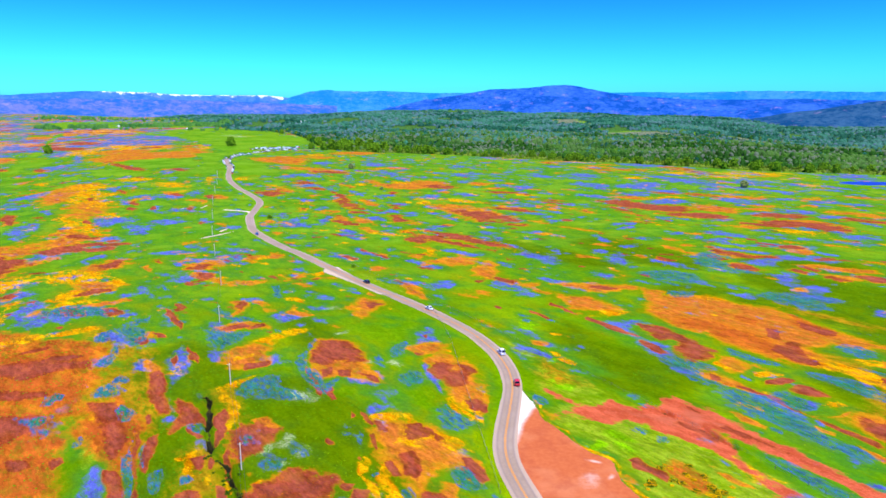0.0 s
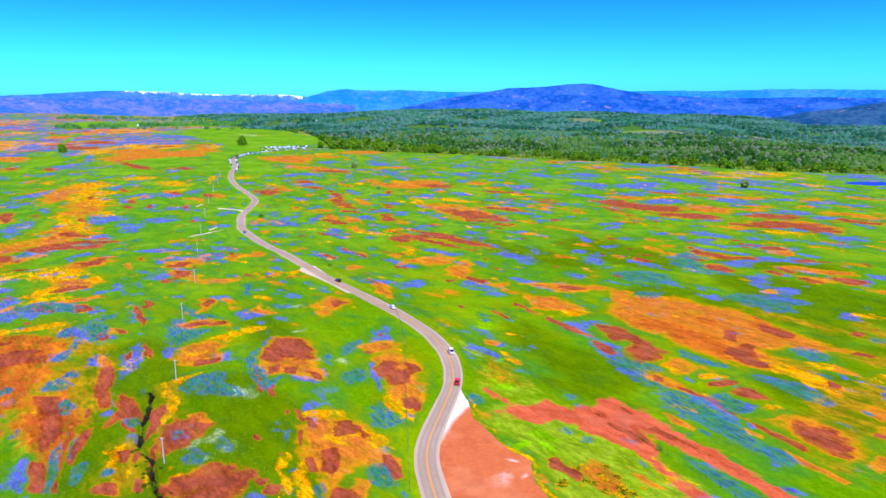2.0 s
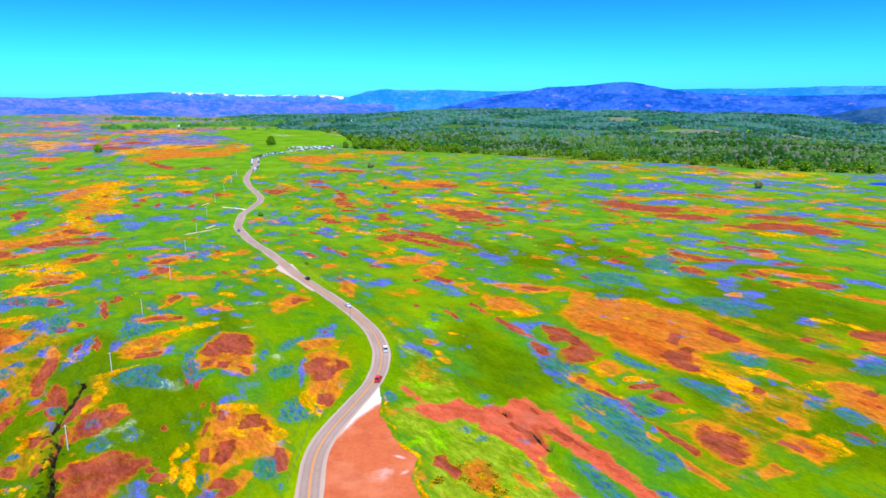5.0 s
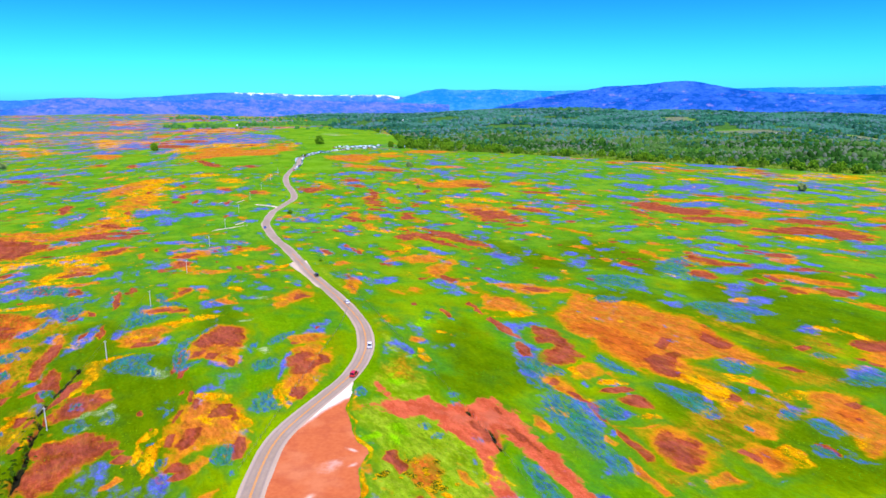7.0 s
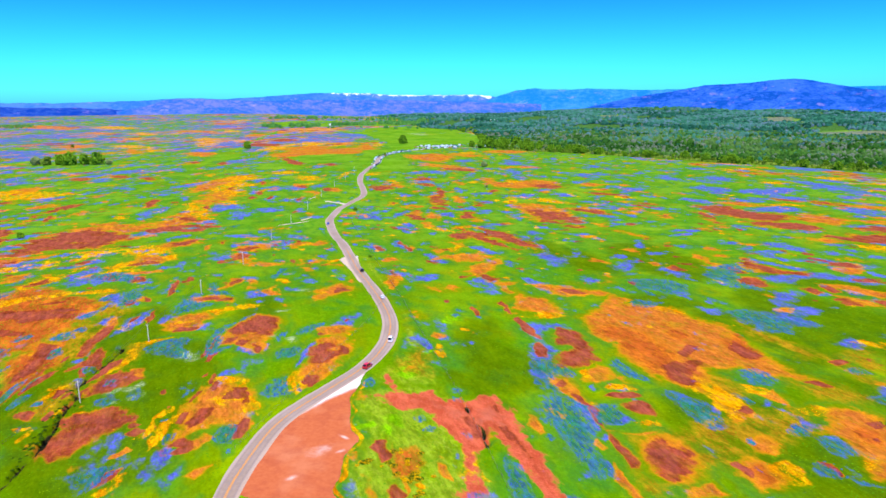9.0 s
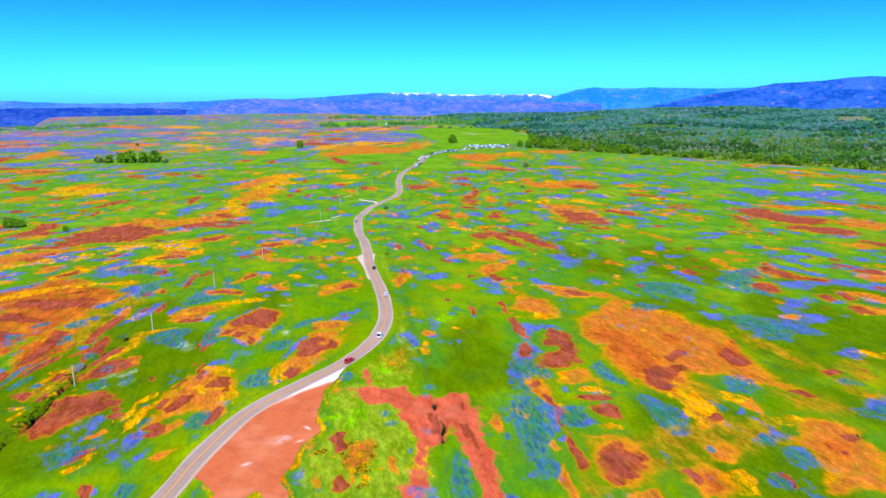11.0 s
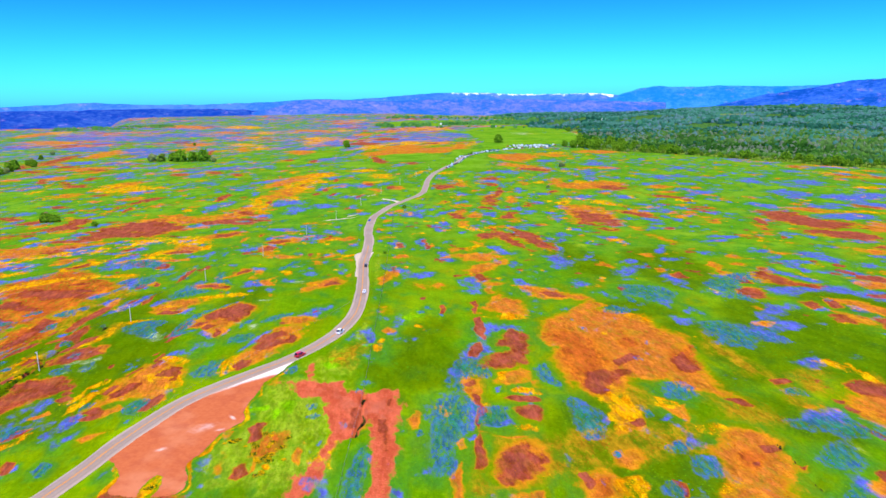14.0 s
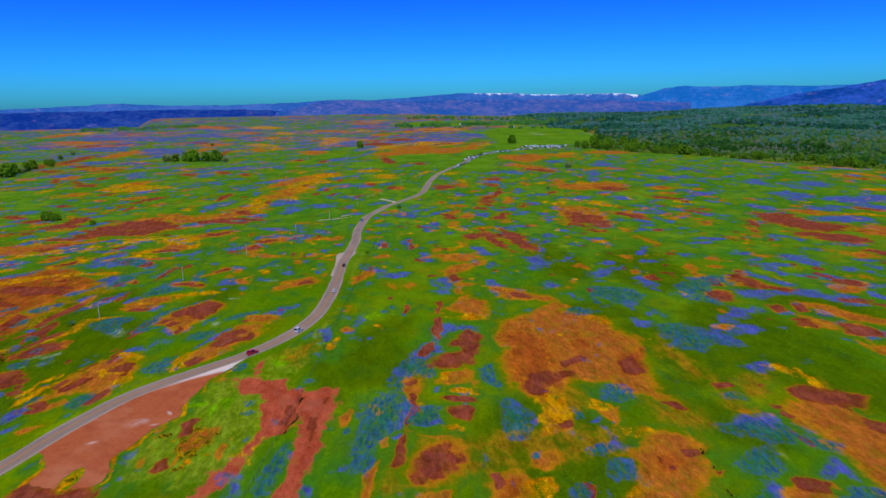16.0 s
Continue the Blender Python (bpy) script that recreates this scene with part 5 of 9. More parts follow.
area("poppy", (-73, 535), (-71, 544), (-65, 541), (-59, 532), (-54, 518), (-57, 511), (-62, 513), (-68, 522))
area("redsoil", (-45, 544), (-42, 552), (-36, 549), (-31, 540), (-26, 526), (-29, 518), (-35, 521), (-40, 530))
area("poppy", (-34, 522), (-30, 528), (-24, 527), (-19, 522), (-15, 513), (-19, 508), (-24, 509), (-29, 514))
area("gold", (-21, 513), (-20, 518), (-17, 520), (-15, 518), (-13, 513), (-14, 507), (-17, 506), (-19, 508))
area("lilac", (-35, 553), (-32, 562), (-26, 564), (-21, 561), (-17, 552), (-20, 544), (-26, 542), (-31, 545))
area("lilac", (-45, 595), (-44, 607), (-40, 613), (-36, 612), (-32, 604), (-34, 592), (-38, 587), (-42, 588))
area("redsoil", (-48, 590), (-46, 600), (-41, 603), (-37, 600), (-33, 591), (-35, 581), (-40, 578), (-44, 582))
area("lilac", (-62, 534), (-59, 542), (-54, 545), (-49, 542), (-45, 534), (-48, 526), (-53, 524), (-58, 527))
area("gold", (-51, 477), (-47, 481), (-39, 479), (-32, 474), (-27, 466), (-32, 463), (-39, 465), (-46, 470))
area("poppy", (-64, 496), (-61, 501), (-55, 498), (-49, 490), (-44, 480), (-48, 476), (-54, 479), (-59, 486))
area("gold", (-36, 478), (-33, 484), (-28, 486), (-23, 484), (-19, 478), (-23, 471), (-28, 470), (-32, 472))
area("redsoil", (-22, 468), (-17, 472), (-9, 469), (-2, 464), (3, 456), (-3, 453), (-11, 455), (-17, 460))
area("lilac", (-16, 499), (-10, 504), (-2, 506), (5, 504), (10, 498), (4, 493), (-4, 492), (-11, 494))
area("gold", (-15, 644), (-2, 649), (18, 642), (34, 629), (45, 614), (30, 611), (12, 617), (-3, 628))
area("gold", (-27, 634), (-23, 642), (-15, 633), (-8, 616), (-3, 595), (-8, 589), (-15, 597), (-21, 612))
area("poppy", (-16, 598), (0, 612), (26, 596), (46, 564), (57, 528), (41, 520), (19, 534), (-0, 559))
area("redsoil", (6, 567), (18, 574), (35, 561), (49, 542), (57, 519), (45, 514), (29, 525), (16, 542))
area("redsoil", (32, 593), (43, 593), (59, 584), (72, 572), (79, 559), (68, 560), (53, 569), (41, 580))
area("poppy", (27, 592), (38, 595), (54, 591), (67, 584), (75, 573), (63, 570), (48, 574), (36, 582))
area("lilac", (4, 567), (9, 582), (19, 591), (27, 593), (32, 586), (25, 571), (16, 563), (9, 562))
area("lilac", (37, 534), (43, 540), (52, 538), (59, 530), (63, 517), (57, 512), (48, 515), (42, 522))
area("lilac", (42, 634), (54, 636), (70, 622), (83, 603), (90, 582), (78, 582), (63, 595), (51, 613))
area("lilac", (63, 561), (70, 563), (80, 555), (88, 543), (93, 529), (85, 528), (75, 536), (68, 547))
area("redsoil", (44, 507), (49, 510), (55, 507), (61, 502), (64, 494), (59, 492), (53, 495), (47, 500))
area("redsoil", (92, 630), (98, 634), (106, 633), (113, 629), (117, 622), (110, 618), (102, 619), (96, 623))
area("lilac", (97, 614), (103, 618), (112, 614), (119, 606), (122, 595), (115, 591), (107, 595), (101, 603))
area("lilac", (91, 519), (93, 522), (97, 521), (99, 517), (100, 512), (98, 510), (94, 511), (92, 515))
area("redsoil", (92, 518), (94, 521), (96, 521), (98, 518), (99, 514), (97, 511), (95, 511), (93, 514))
area("lilac", (56, 475), (60, 479), (67, 476), (72, 471), (75, 462), (69, 459), (63, 461), (59, 467))
area("lilac", (25, 496), (30, 500), (39, 499), (46, 495), (50, 489), (44, 486), (36, 487), (29, 490))
area("lilac", (-15, 490), (-11, 495), (-6, 497), (-1, 495), (2, 490), (-2, 485), (-7, 484), (-11, 486))
area("lilac", (-44, 484), (-42, 489), (-39, 490), (-36, 489), (-34, 484), (-36, 479), (-39, 478), (-41, 479))
# towards the eastern woods
area("poppy", (147, 1050), (165, 1074), (189, 1082), (207, 1077), (216, 1054), (195, 1028), (172, 1021), (156, 1030))
area("redsoil", (215, 913), (235, 932), (261, 939), (281, 934), (290, 918), (267, 899), (241, 891), (225, 897))
area("redsoil", (295, 965), (316, 978), (333, 952), (343, 917), (341, 874), (321, 866), (304, 885), (296, 921))
area("gold", (241, 899), (262, 903), (287, 892), (306, 874), (315, 858), (294, 857), (270, 867), (253, 882))
area("lilac", (249, 1007), (274, 1020), (303, 1010), (324, 988), (331, 957), (306, 949), (279, 960), (259, 978))
area("lilac", (316, 920), (330, 926), (341, 908), (345, 878), (341, 844), (328, 841), (318, 857), (314, 884))
area("gold", (319, 827), (336, 842), (355, 846), (368, 841), (372, 828), (353, 813), (335, 809), (324, 815))
area("poppy", (359, 827), (375, 838), (394, 843), (408, 842), (414, 833), (396, 821), (377, 817), (365, 819))
area("gold", (206, 811), (218, 820), (234, 823), (246, 821), (252, 812), (238, 803), (223, 799), (212, 802))
area("gold", (387, 800), (400, 811), (414, 815), (423, 812), (426, 803), (412, 793), (398, 790), (390, 792))
area("gold", (391, 748), (405, 764), (417, 768), (424, 764), (422, 749), (407, 734), (396, 730), (391, 736))
area("poppy", (383, 717), (397, 728), (411, 730), (421, 728), (423, 718), (408, 707), (393, 704), (386, 708))
area("lilac", (198, 742), (214, 764), (232, 773), (244, 766), (246, 743), (229, 721), (212, 715), (202, 723))
area("lilac", (185, 679), (193, 689), (203, 692), (210, 689), (213, 679), (203, 669), (194, 666), (188, 670))
area("lilac", (213, 706), (225, 712), (238, 703), (246, 689), (249, 671), (237, 667), (224, 674), (217, 687))
area("redsoil", (210, 690), (216, 690), (224, 685), (229, 677), (232, 670), (225, 670), (218, 675), (212, 681))
area("redsoil", (234, 679), (244, 683), (255, 678), (263, 668), (265, 655), (255, 652), (244, 657), (238, 667))
area("poppy", (249, 664), (266, 665), (288, 658), (305, 648), (312, 634), (293, 632), (272, 638), (258, 649))
area("lilac", (249, 648), (263, 653), (277, 645), (286, 631), (287, 611), (273, 606), (260, 613), (252, 628))
area("lilac", (269, 710), (278, 721), (286, 724), (292, 721), (292, 711), (283, 700), (275, 698), (270, 701))
area("lilac", (179, 616), (194, 631), (212, 636), (225, 632), (230, 618), (213, 601), (196, 597), (185, 603))
area("gold", (197, 649), (208, 655), (222, 656), (233, 652), (238, 645), (227, 641), (213, 640), (203, 643))
area("redsoil", (142, 622), (158, 636), (175, 629), (186, 610), (188, 581), (172, 568), (157, 575), (147, 594))
area("redsoil", (159, 587), (177, 600), (198, 596), (212, 582), (217, 558), (198, 547), (178, 551), (166, 565))
area("poppy", (205, 582), (221, 592), (238, 586), (249, 573), (251, 553), (235, 544), (219, 549), (209, 562))
area("redsoil", (177, 543), (193, 550), (211, 545), (225, 535), (230, 520), (213, 513), (196, 517), (183, 527))
area("lilac", (169, 612), (177, 622), (186, 618), (192, 608), (193, 590), (184, 581), (175, 584), (170, 595))
area("lilac", (238, 542), (250, 553), (263, 557), (272, 555), (275, 546), (262, 536), (249, 531), (241, 534))
area("lilac", (286, 634), (303, 642), (324, 643), (339, 640), (345, 631), (327, 622), (307, 621), (293, 625))
area("poppy", (250, 575), (261, 581), (272, 580), (280, 574), (283, 565), (272, 559), (260, 561), (253, 566))
area("redsoil", (241, 538), (258, 547), (278, 546), (291, 538), (296, 526), (278, 517), (259, 518), (247, 524))
area("lilac", (271, 559), (286, 569), (301, 569), (310, 563), (312, 549), (296, 540), (282, 540), (274, 547))
area("lilac", (290, 531), (302, 539), (313, 539), (320, 534), (321, 525), (309, 518), (298, 517), (292, 522))
area("poppy", (303, 558), (318, 566), (335, 564), (346, 558), (349, 546), (333, 540), (317, 541), (307, 548))
area("redsoil", (303, 522), (316, 527), (331, 522), (340, 514), (342, 503), (328, 499), (314, 503), (306, 511))
area("redsoil", (222, 491), (240, 507), (259, 510), (271, 504), (272, 488), (253, 473), (236, 470), (226, 476))
area("redsoil", (260, 490), (274, 503), (287, 501), (292, 490), (290, 472), (276, 462), (264, 464), (259, 473))
area("poppy", (251, 508), (265, 518), (278, 519), (287, 513), (289, 501), (274, 492), (261, 491), (254, 498))
area("gold", (228, 469), (239, 472), (251, 465), (259, 456), (261, 444), (249, 441), (238, 447), (231, 456))
area("poppy", (209, 480), (216, 485), (223, 483), (227, 477), (227, 468), (220, 463), (213, 465), (209, 471))
area("lilac", (212, 462), (218, 468), (225, 470), (230, 469), (232, 465), (225, 458), (218, 456), (214, 458))
area("lilac", (203, 438), (209, 443), (215, 442), (218, 437), (218, 430), (212, 426), (207, 427), (204, 431))
area("lilac", (259, 448), (271, 454), (282, 452), (288, 445), (288, 433), (276, 427), (266, 429), (260, 436))
area("lilac", (325, 619), (342, 630), (359, 632), (370, 626), (372, 615), (355, 605), (339, 604), (329, 609))
area("poppy", (328, 638), (340, 643), (353, 642), (362, 638), (366, 631), (354, 628), (341, 628), (333, 632))
area("lilac", (354, 607), (365, 613), (377, 610), (384, 605), (385, 595), (374, 591), (363, 593), (356, 599))
area("poppy", (382, 654), (395, 660), (407, 657), (414, 650), (416, 640), (403, 635), (391, 637), (384, 644))
area("poppy", (330, 550), (340, 555), (349, 551), (354, 542), (354, 531), (343, 527), (334, 530), (330, 538))
area("lilac", (142, 590), (146, 588), (151, 578), (154, 566), (155, 555), (151, 559), (147, 569), (144, 579))
area("redsoil", (142, 594), (146, 592), (149, 583), (152, 575), (153, 566), (149, 569), (146, 577), (144, 585))
area("lilac", (152, 735), (162, 752), (175, 755), (184, 747), (187, 730), (174, 712), (163, 710), (155, 718))
area("lilac", (152, 853), (165, 868), (180, 865), (192, 853), (196, 832), (182, 817), (167, 819), (157, 833))
area("lilac", (163, 519), (167, 522), (171, 517), (173, 509), (174, 500), (169, 498), (166, 503), (164, 510))
area("redsoil", (164, 509), (166, 510), (168, 507), (170, 503), (170, 499), (168, 498), (166, 501), (165, 505))
area("redsoil", (147, 540), (152, 542), (157, 539), (160, 534), (162, 527), (157, 525), (152, 529), (149, 533))
area("lilac", (121, 478), (126, 483), (131, 484), (136, 482), (138, 476), (132, 471), (127, 471), (123, 473))
area("lilac", (148, 456), (154, 460), (161, 458), (166, 454), (168, 446), (161, 442), (154, 443), (150, 448))
area("lilac", (171, 459), (179, 463), (188, 460), (194, 453), (196, 442), (187, 438), (179, 441), (174, 448))
area("lilac", (107, 415), (111, 418), (116, 418), (120, 417), (122, 413), (117, 409), (112, 409), (109, 411))
# the western plain, seen late
area("gold", (-520, 484), (-532, 515), (-518, 540), (-489, 549), (-447, 535), (-438, 501), (-455, 481), (-483, 476))
area("gold", (-522, 488), (-542, 515), (-546, 536), (-535, 544), (-509, 536), (-487, 505), (-485, 486), (-498, 482))
area("gold", (-551, 433), (-565, 448), (-569, 462), (-567, 470), (-556, 470), (-543, 453), (-538, 439), (-541, 433))
area("gold", (-494, 416), (-503, 427), (-503, 437), (-498, 442), (-486, 440), (-478, 427), (-478, 418), (-484, 414))
area("poppy", (-538, 532), (-550, 552), (-545, 565), (-531, 570), (-510, 563), (-501, 542), (-506, 529), (-519, 526))
area("poppy", (-497, 431), (-510, 449), (-510, 464), (-503, 471), (-486, 468), (-474, 448), (-474, 435), (-482, 430))
area("lilac", (-442, 472), (-454, 490), (-454, 504), (-447, 509), (-430, 503), (-418, 484), (-419, 472), (-427, 468))
area("redsoil", (-462, 451), (-468, 462), (-466, 472), (-461, 477), (-453, 476), (-448, 465), (-449, 455), (-454, 451))
area("redsoil", (-367, 421), (-376, 437), (-384, 456), (-386, 469), (-382, 473), (-370, 453), (-364, 435), (-363, 425))
area("redsoil", (-374, 446), (-378, 457), (-379, 468), (-377, 475), (-371, 476), (-367, 464), (-366, 453), (-369, 448))
area("redsoil", (-333, 392), (-347, 406), (-357, 419), (-361, 426), (-357, 426), (-343, 411), (-333, 399), (-330, 393))
area("redsoil", (-368, 409), (-373, 417), (-373, 422), (-369, 424), (-362, 422), (-357, 414), (-358, 409), (-362, 407))
area("poppy", (-402, 440), (-409, 452), (-408, 461), (-402, 466), (-392, 463), (-387, 451), (-388, 442), (-393, 439))
area("redsoil", (-317, 482), (-330, 500), (-337, 514), (-337, 521), (-328, 516), (-314, 496), (-308, 484), (-310, 479))
area("redsoil", (-485, 665), (-494, 680), (-491, 686), (-481, 685), (-464, 672), (-456, 657), (-460, 652), (-469, 655))
area("redsoil", (-539, 676), (-548, 691), (-545, 698), (-534, 696), (-516, 684), (-507, 668), (-511, 663), (-522, 666))
area("lilac", (-523, 616), (-539, 642), (-542, 662), (-533, 670), (-513, 662), (-497, 633), (-496, 615), (-505, 610))
area("lilac", (-449, 576), (-454, 591), (-445, 597), (-432, 596), (-415, 588), (-412, 574), (-419, 567), (-431, 568))
area("redsoil", (-562, 637), (-570, 651), (-565, 658), (-553, 657), (-535, 647), (-527, 632), (-532, 625), (-544, 627))
area("lilac", (-292, 447), (-300, 462), (-302, 478), (-300, 487), (-293, 488), (-286, 471), (-284, 456), (-286, 448))
area("gold", (-300, 426), (-304, 433), (-303, 438), (-300, 440), (-294, 438), (-290, 431), (-291, 426), (-294, 424))
area("poppy", (-271, 379), (-272, 403), (-261, 430), (-245, 449), (-229, 453), (-231, 425), (-242, 398), (-255, 383))
area("poppy", (-267, 363), (-270, 381), (-264, 402), (-255, 416), (-243, 420), (-241, 397), (-247, 377), (-256, 367))
area("redsoil", (-278, 340), (-288, 361), (-285, 381), (-274, 391), (-256, 388), (-247, 364), (-251, 346), (-262, 339))
area("redsoil", (-247, 400), (-245, 414), (-236, 429), (-226, 440), (-215, 443), (-219, 427), (-229, 412), (-238, 403))
area("lilac", (-236, 438), (-240, 450), (-234, 458), (-224, 459), (-212, 452), (-209, 439), (-215, 432), (-224, 432))
area("redsoil", (-221, 425), (-219, 431), (-214, 436), (-207, 438), (-201, 437), (-203, 431), (-209, 426), (-215, 425))
area("gold", (-291, 501), (-300, 517), (-289, 516), (-271, 505), (-250, 487), (-244, 474), (-253, 474), (-269, 483))
area("redsoil", (-335, 348), (-341, 356), (-340, 362), (-336, 364), (-328, 362), (-322, 353), (-322, 347), (-327, 346))
area("redsoil", (-318, 324), (-320, 330), (-316, 337), (-309, 340), (-302, 340), (-301, 332), (-305, 326), (-311, 323))
area("redsoil", (-364, 324), (-368, 333), (-366, 340), (-361, 345), (-353, 345), (-350, 336), (-352, 329), (-356, 325))
area("redsoil", (-407, 333), (-412, 340), (-408, 344), (-400, 344), (-388, 341), (-384, 334), (-387, 330), (-395, 330))
area("lilac", (-415, 342), (-422, 353), (-421, 364), (-414, 369), (-402, 368), (-396, 356), (-398, 347), (-405, 342))
area("redsoil", (-421, 388), (-426, 395), (-423, 398), (-416, 397), (-406, 393), (-402, 387), (-405, 384), (-411, 385))
area("lilac", (-408, 380), (-411, 386), (-406, 390), (-398, 391), (-388, 388), (-386, 381), (-391, 377), (-398, 377))
area("redsoil", (-369, 388), (-374, 395), (-376, 401), (-375, 406), (-371, 406), (-367, 398), (-364, 392), (-365, 388))
area("lilac", (-621, 587), (-646, 616), (-646, 633), (-628, 634), (-596, 618), (-575, 589), (-576, 575), (-593, 575))
area("redsoil", (-616, 516), (-626, 527), (-623, 532), (-613, 531), (-597, 524), (-589, 514), (-592, 509), (-601, 510))
area("redsoil", (-660, 518), (-676, 531), (-676, 536), (-666, 534), (-646, 524), (-631, 511), (-630, 506), (-642, 509))
area("redsoil", (-617, 549), (-629, 563), (-633, 572), (-628, 575), (-614, 569), (-602, 555), (-599, 547), (-605, 545))
area("redsoil", (-589, 499), (-593, 511), (-585, 519), (-571, 521), (-550, 515), (-548, 503), (-557, 495), (-570, 494))
area("poppy", (-674, 530), (-693, 552), (-697, 569), (-689, 577), (-667, 571), (-648, 547), (-647, 532), (-657, 527))
area("lilac", (-610, 465), (-625, 483), (-627, 497), (-619, 504), (-601, 499), (-586, 480), (-585, 467), (-594, 463))
area("poppy", (-718, 506), (-726, 517), (-721, 523), (-708, 524), (-689, 518), (-683, 507), (-689, 501), (-701, 502))
area("redsoil", (-807, 579), (-816, 595), (-807, 605), (-787, 606), (-760, 598), (-753, 582), (-764, 573), (-784, 573))
area("redsoil", (-730, 634), (-733, 646), (-724, 654), (-710, 656), (-691, 650), (-689, 638), (-698, 630), (-713, 629))
area("poppy", (-776, 608), (-785, 637), (-771, 662), (-750, 678), (-724, 679), (-719, 648), (-730, 621), (-749, 609))
area("lilac", (-823, 712), (-839, 741), (-822, 755), (-791, 755), (-750, 738), (-738, 708), (-753, 694), (-782, 696))
area("redsoil", (-831, 651), (-838, 664), (-829, 670), (-814, 670), (-793, 662), (-787, 650), (-796, 644), (-811, 645))
area("poppy", (-979, 787), (-1042, 849), (-1062, 894), (-1049, 913), (-1000, 894), (-935, 823), (-922, 784), (-938, 774))
area("redsoil", (-885, 640), (-950, 699), (-1004, 766), (-1037, 816), (-1024, 828), (-945, 748), (-893, 683), (-877, 651))
area("poppy", (-1042, 894), (-1085, 934), (-1088, 948), (-1062, 940), (-1009, 907), (-970, 869), (-969, 856), (-996, 867))
area("redsoil", (-851, 579), (-897, 616), (-931, 652), (-940, 672), (-920, 670), (-870, 627), (-840, 594), (-835, 579))
area("lilac", (-1036, 896), (-1098, 976), (-1070, 1009), (-998, 997), (-899, 942), (-856, 868), (-879, 839), (-939, 850))
area("lilac", (-1264, 924), (-1323, 991), (-1292, 1015), (-1226, 1008), (-1123, 958), (-1083, 898), (-1107, 874), (-1171, 886))
area("poppy", (-1084, 1101), (-1126, 1159), (-1129, 1195), (-1105, 1202), (-1056, 1174), (-1018, 1115), (-1013, 1079), (-1033, 1074))
area("gold", (-1004, 1151), (-1028, 1201), (-1006, 1221), (-964, 1212), (-907, 1175), (-895, 1132), (-913, 1112), (-951, 1121))
area("poppy", (-852, 1036), (-901, 1095), (-905, 1115), (-876, 1100), (-819, 1049), (-782, 1000), (-780, 983), (-803, 995))
area("gold", (-853, 1092), (-918, 1167), (-928, 1190), (-898, 1168), (-830, 1101), (-777, 1036), (-771, 1020), (-797, 1039))
area("poppy", (-949, 965), (-987, 1013), (-1003, 1050), (-995, 1065), (-964, 1050), (-926, 998), (-914, 964), (-924, 955))
area("redsoil", (-781, 891), (-833, 944), (-870, 988), (-880, 1005), (-853, 985), (-796, 925), (-765, 887), (-761, 878))
area("lilac", (-1465, 905), (-1519, 957), (-1501, 981), (-1455, 983), (-1369, 950), (-1333, 904), (-1350, 882), (-1397, 884))
area("poppy", (-1657, 1065), (-1682, 1120), (-1632, 1150), (-1547, 1147), (-1460, 1122), (-1447, 1068), (-1484, 1036), (-1547, 1031))
area("poppy", (-1958, 1204), (-2078, 1311), (-2169, 1425), (-2192, 1494), (-2135, 1493), (-1995, 1357), (-1919, 1252), (-1909, 1205))
area("gold", (-2100, 1422), (-2194, 1502), (-2217, 1551), (-2184, 1559), (-2089, 1515), (-2006, 1435), (-1986, 1391), (-2018, 1387))
area("poppy", (-2245, 1926), (-2246, 2003), (-2129, 2016), (-1993, 1991), (-1844, 1912), (-1856, 1842), (-1953, 1823), (-2082, 1853))
area("gold", (-1829, 1926), (-1870, 2018), (-1832, 2060), (-1757, 2051), (-1641, 1970), (-1612, 1881), (-1658, 1855), (-1727, 1868))
area("gold", (-1361, 1608), (-1421, 1699), (-1400, 1718), (-1341, 1690), (-1260, 1623), (-1226, 1555), (-1244, 1536), (-1289, 1554))
area("lilac", (-1649, 1436), (-1691, 1546), (-1611, 1594), (-1476, 1572), (-1331, 1497), (-1329, 1410), (-1409, 1376), (-1514, 1385))
area("lilac", (-1592, 1245), (-1640, 1327), (-1590, 1363), (-1500, 1356), (-1383, 1301), (-1361, 1229), (-1399, 1192), (-1474, 1197))
area("poppy", (-1579, 1640), (-1612, 1704), (-1582, 1724), (-1524, 1710), (-1433, 1645), (-1413, 1589), (-1445, 1575), (-1504, 1595))
area("lilac", (-1825, 1243), (-1888, 1322), (-1850, 1357), (-1757, 1346), (-1631, 1290), (-1585, 1215), (-1614, 1180), (-1694, 1191))
area("gold", (-993, 1400), (-1028, 1472), (-1011, 1497), (-961, 1474), (-897, 1416), (-874, 1353), (-892, 1333), (-931, 1349))
area("poppy", (-1344, 1756), (-1362, 1828), (-1316, 1848), (-1259, 1843), (-1186, 1790), (-1184, 1731), (-1220, 1704), (-1269, 1709))
area("lilac", (-852, 1234), (-874, 1315), (-832, 1345), (-769, 1333), (-696, 1277), (-691, 1207), (-727, 1178), (-781, 1189))
area("redsoil", (-761, 1260), (-766, 1306), (-740, 1326), (-702, 1321), (-656, 1284), (-656, 1242), (-684, 1226), (-720, 1235))
# the eastern rim
area("redsoil", (144, 1021), (149, 1049), (159, 1056), (167, 1049), (173, 1023), (166, 998), (157, 992), (150, 1000))
area("lilac", (171, 1052), (183, 1054), (199, 1042), (213, 1024), (221, 1003), (209, 1001), (193, 1013), (180, 1031))
area("redsoil", (185, 941), (198, 952), (216, 943), (231, 925), (239, 899), (226, 889), (209, 898), (195, 916))
area("poppy", (213, 821), (221, 828), (232, 823), (241, 814), (246, 801), (237, 795), (227, 798), (219, 807))
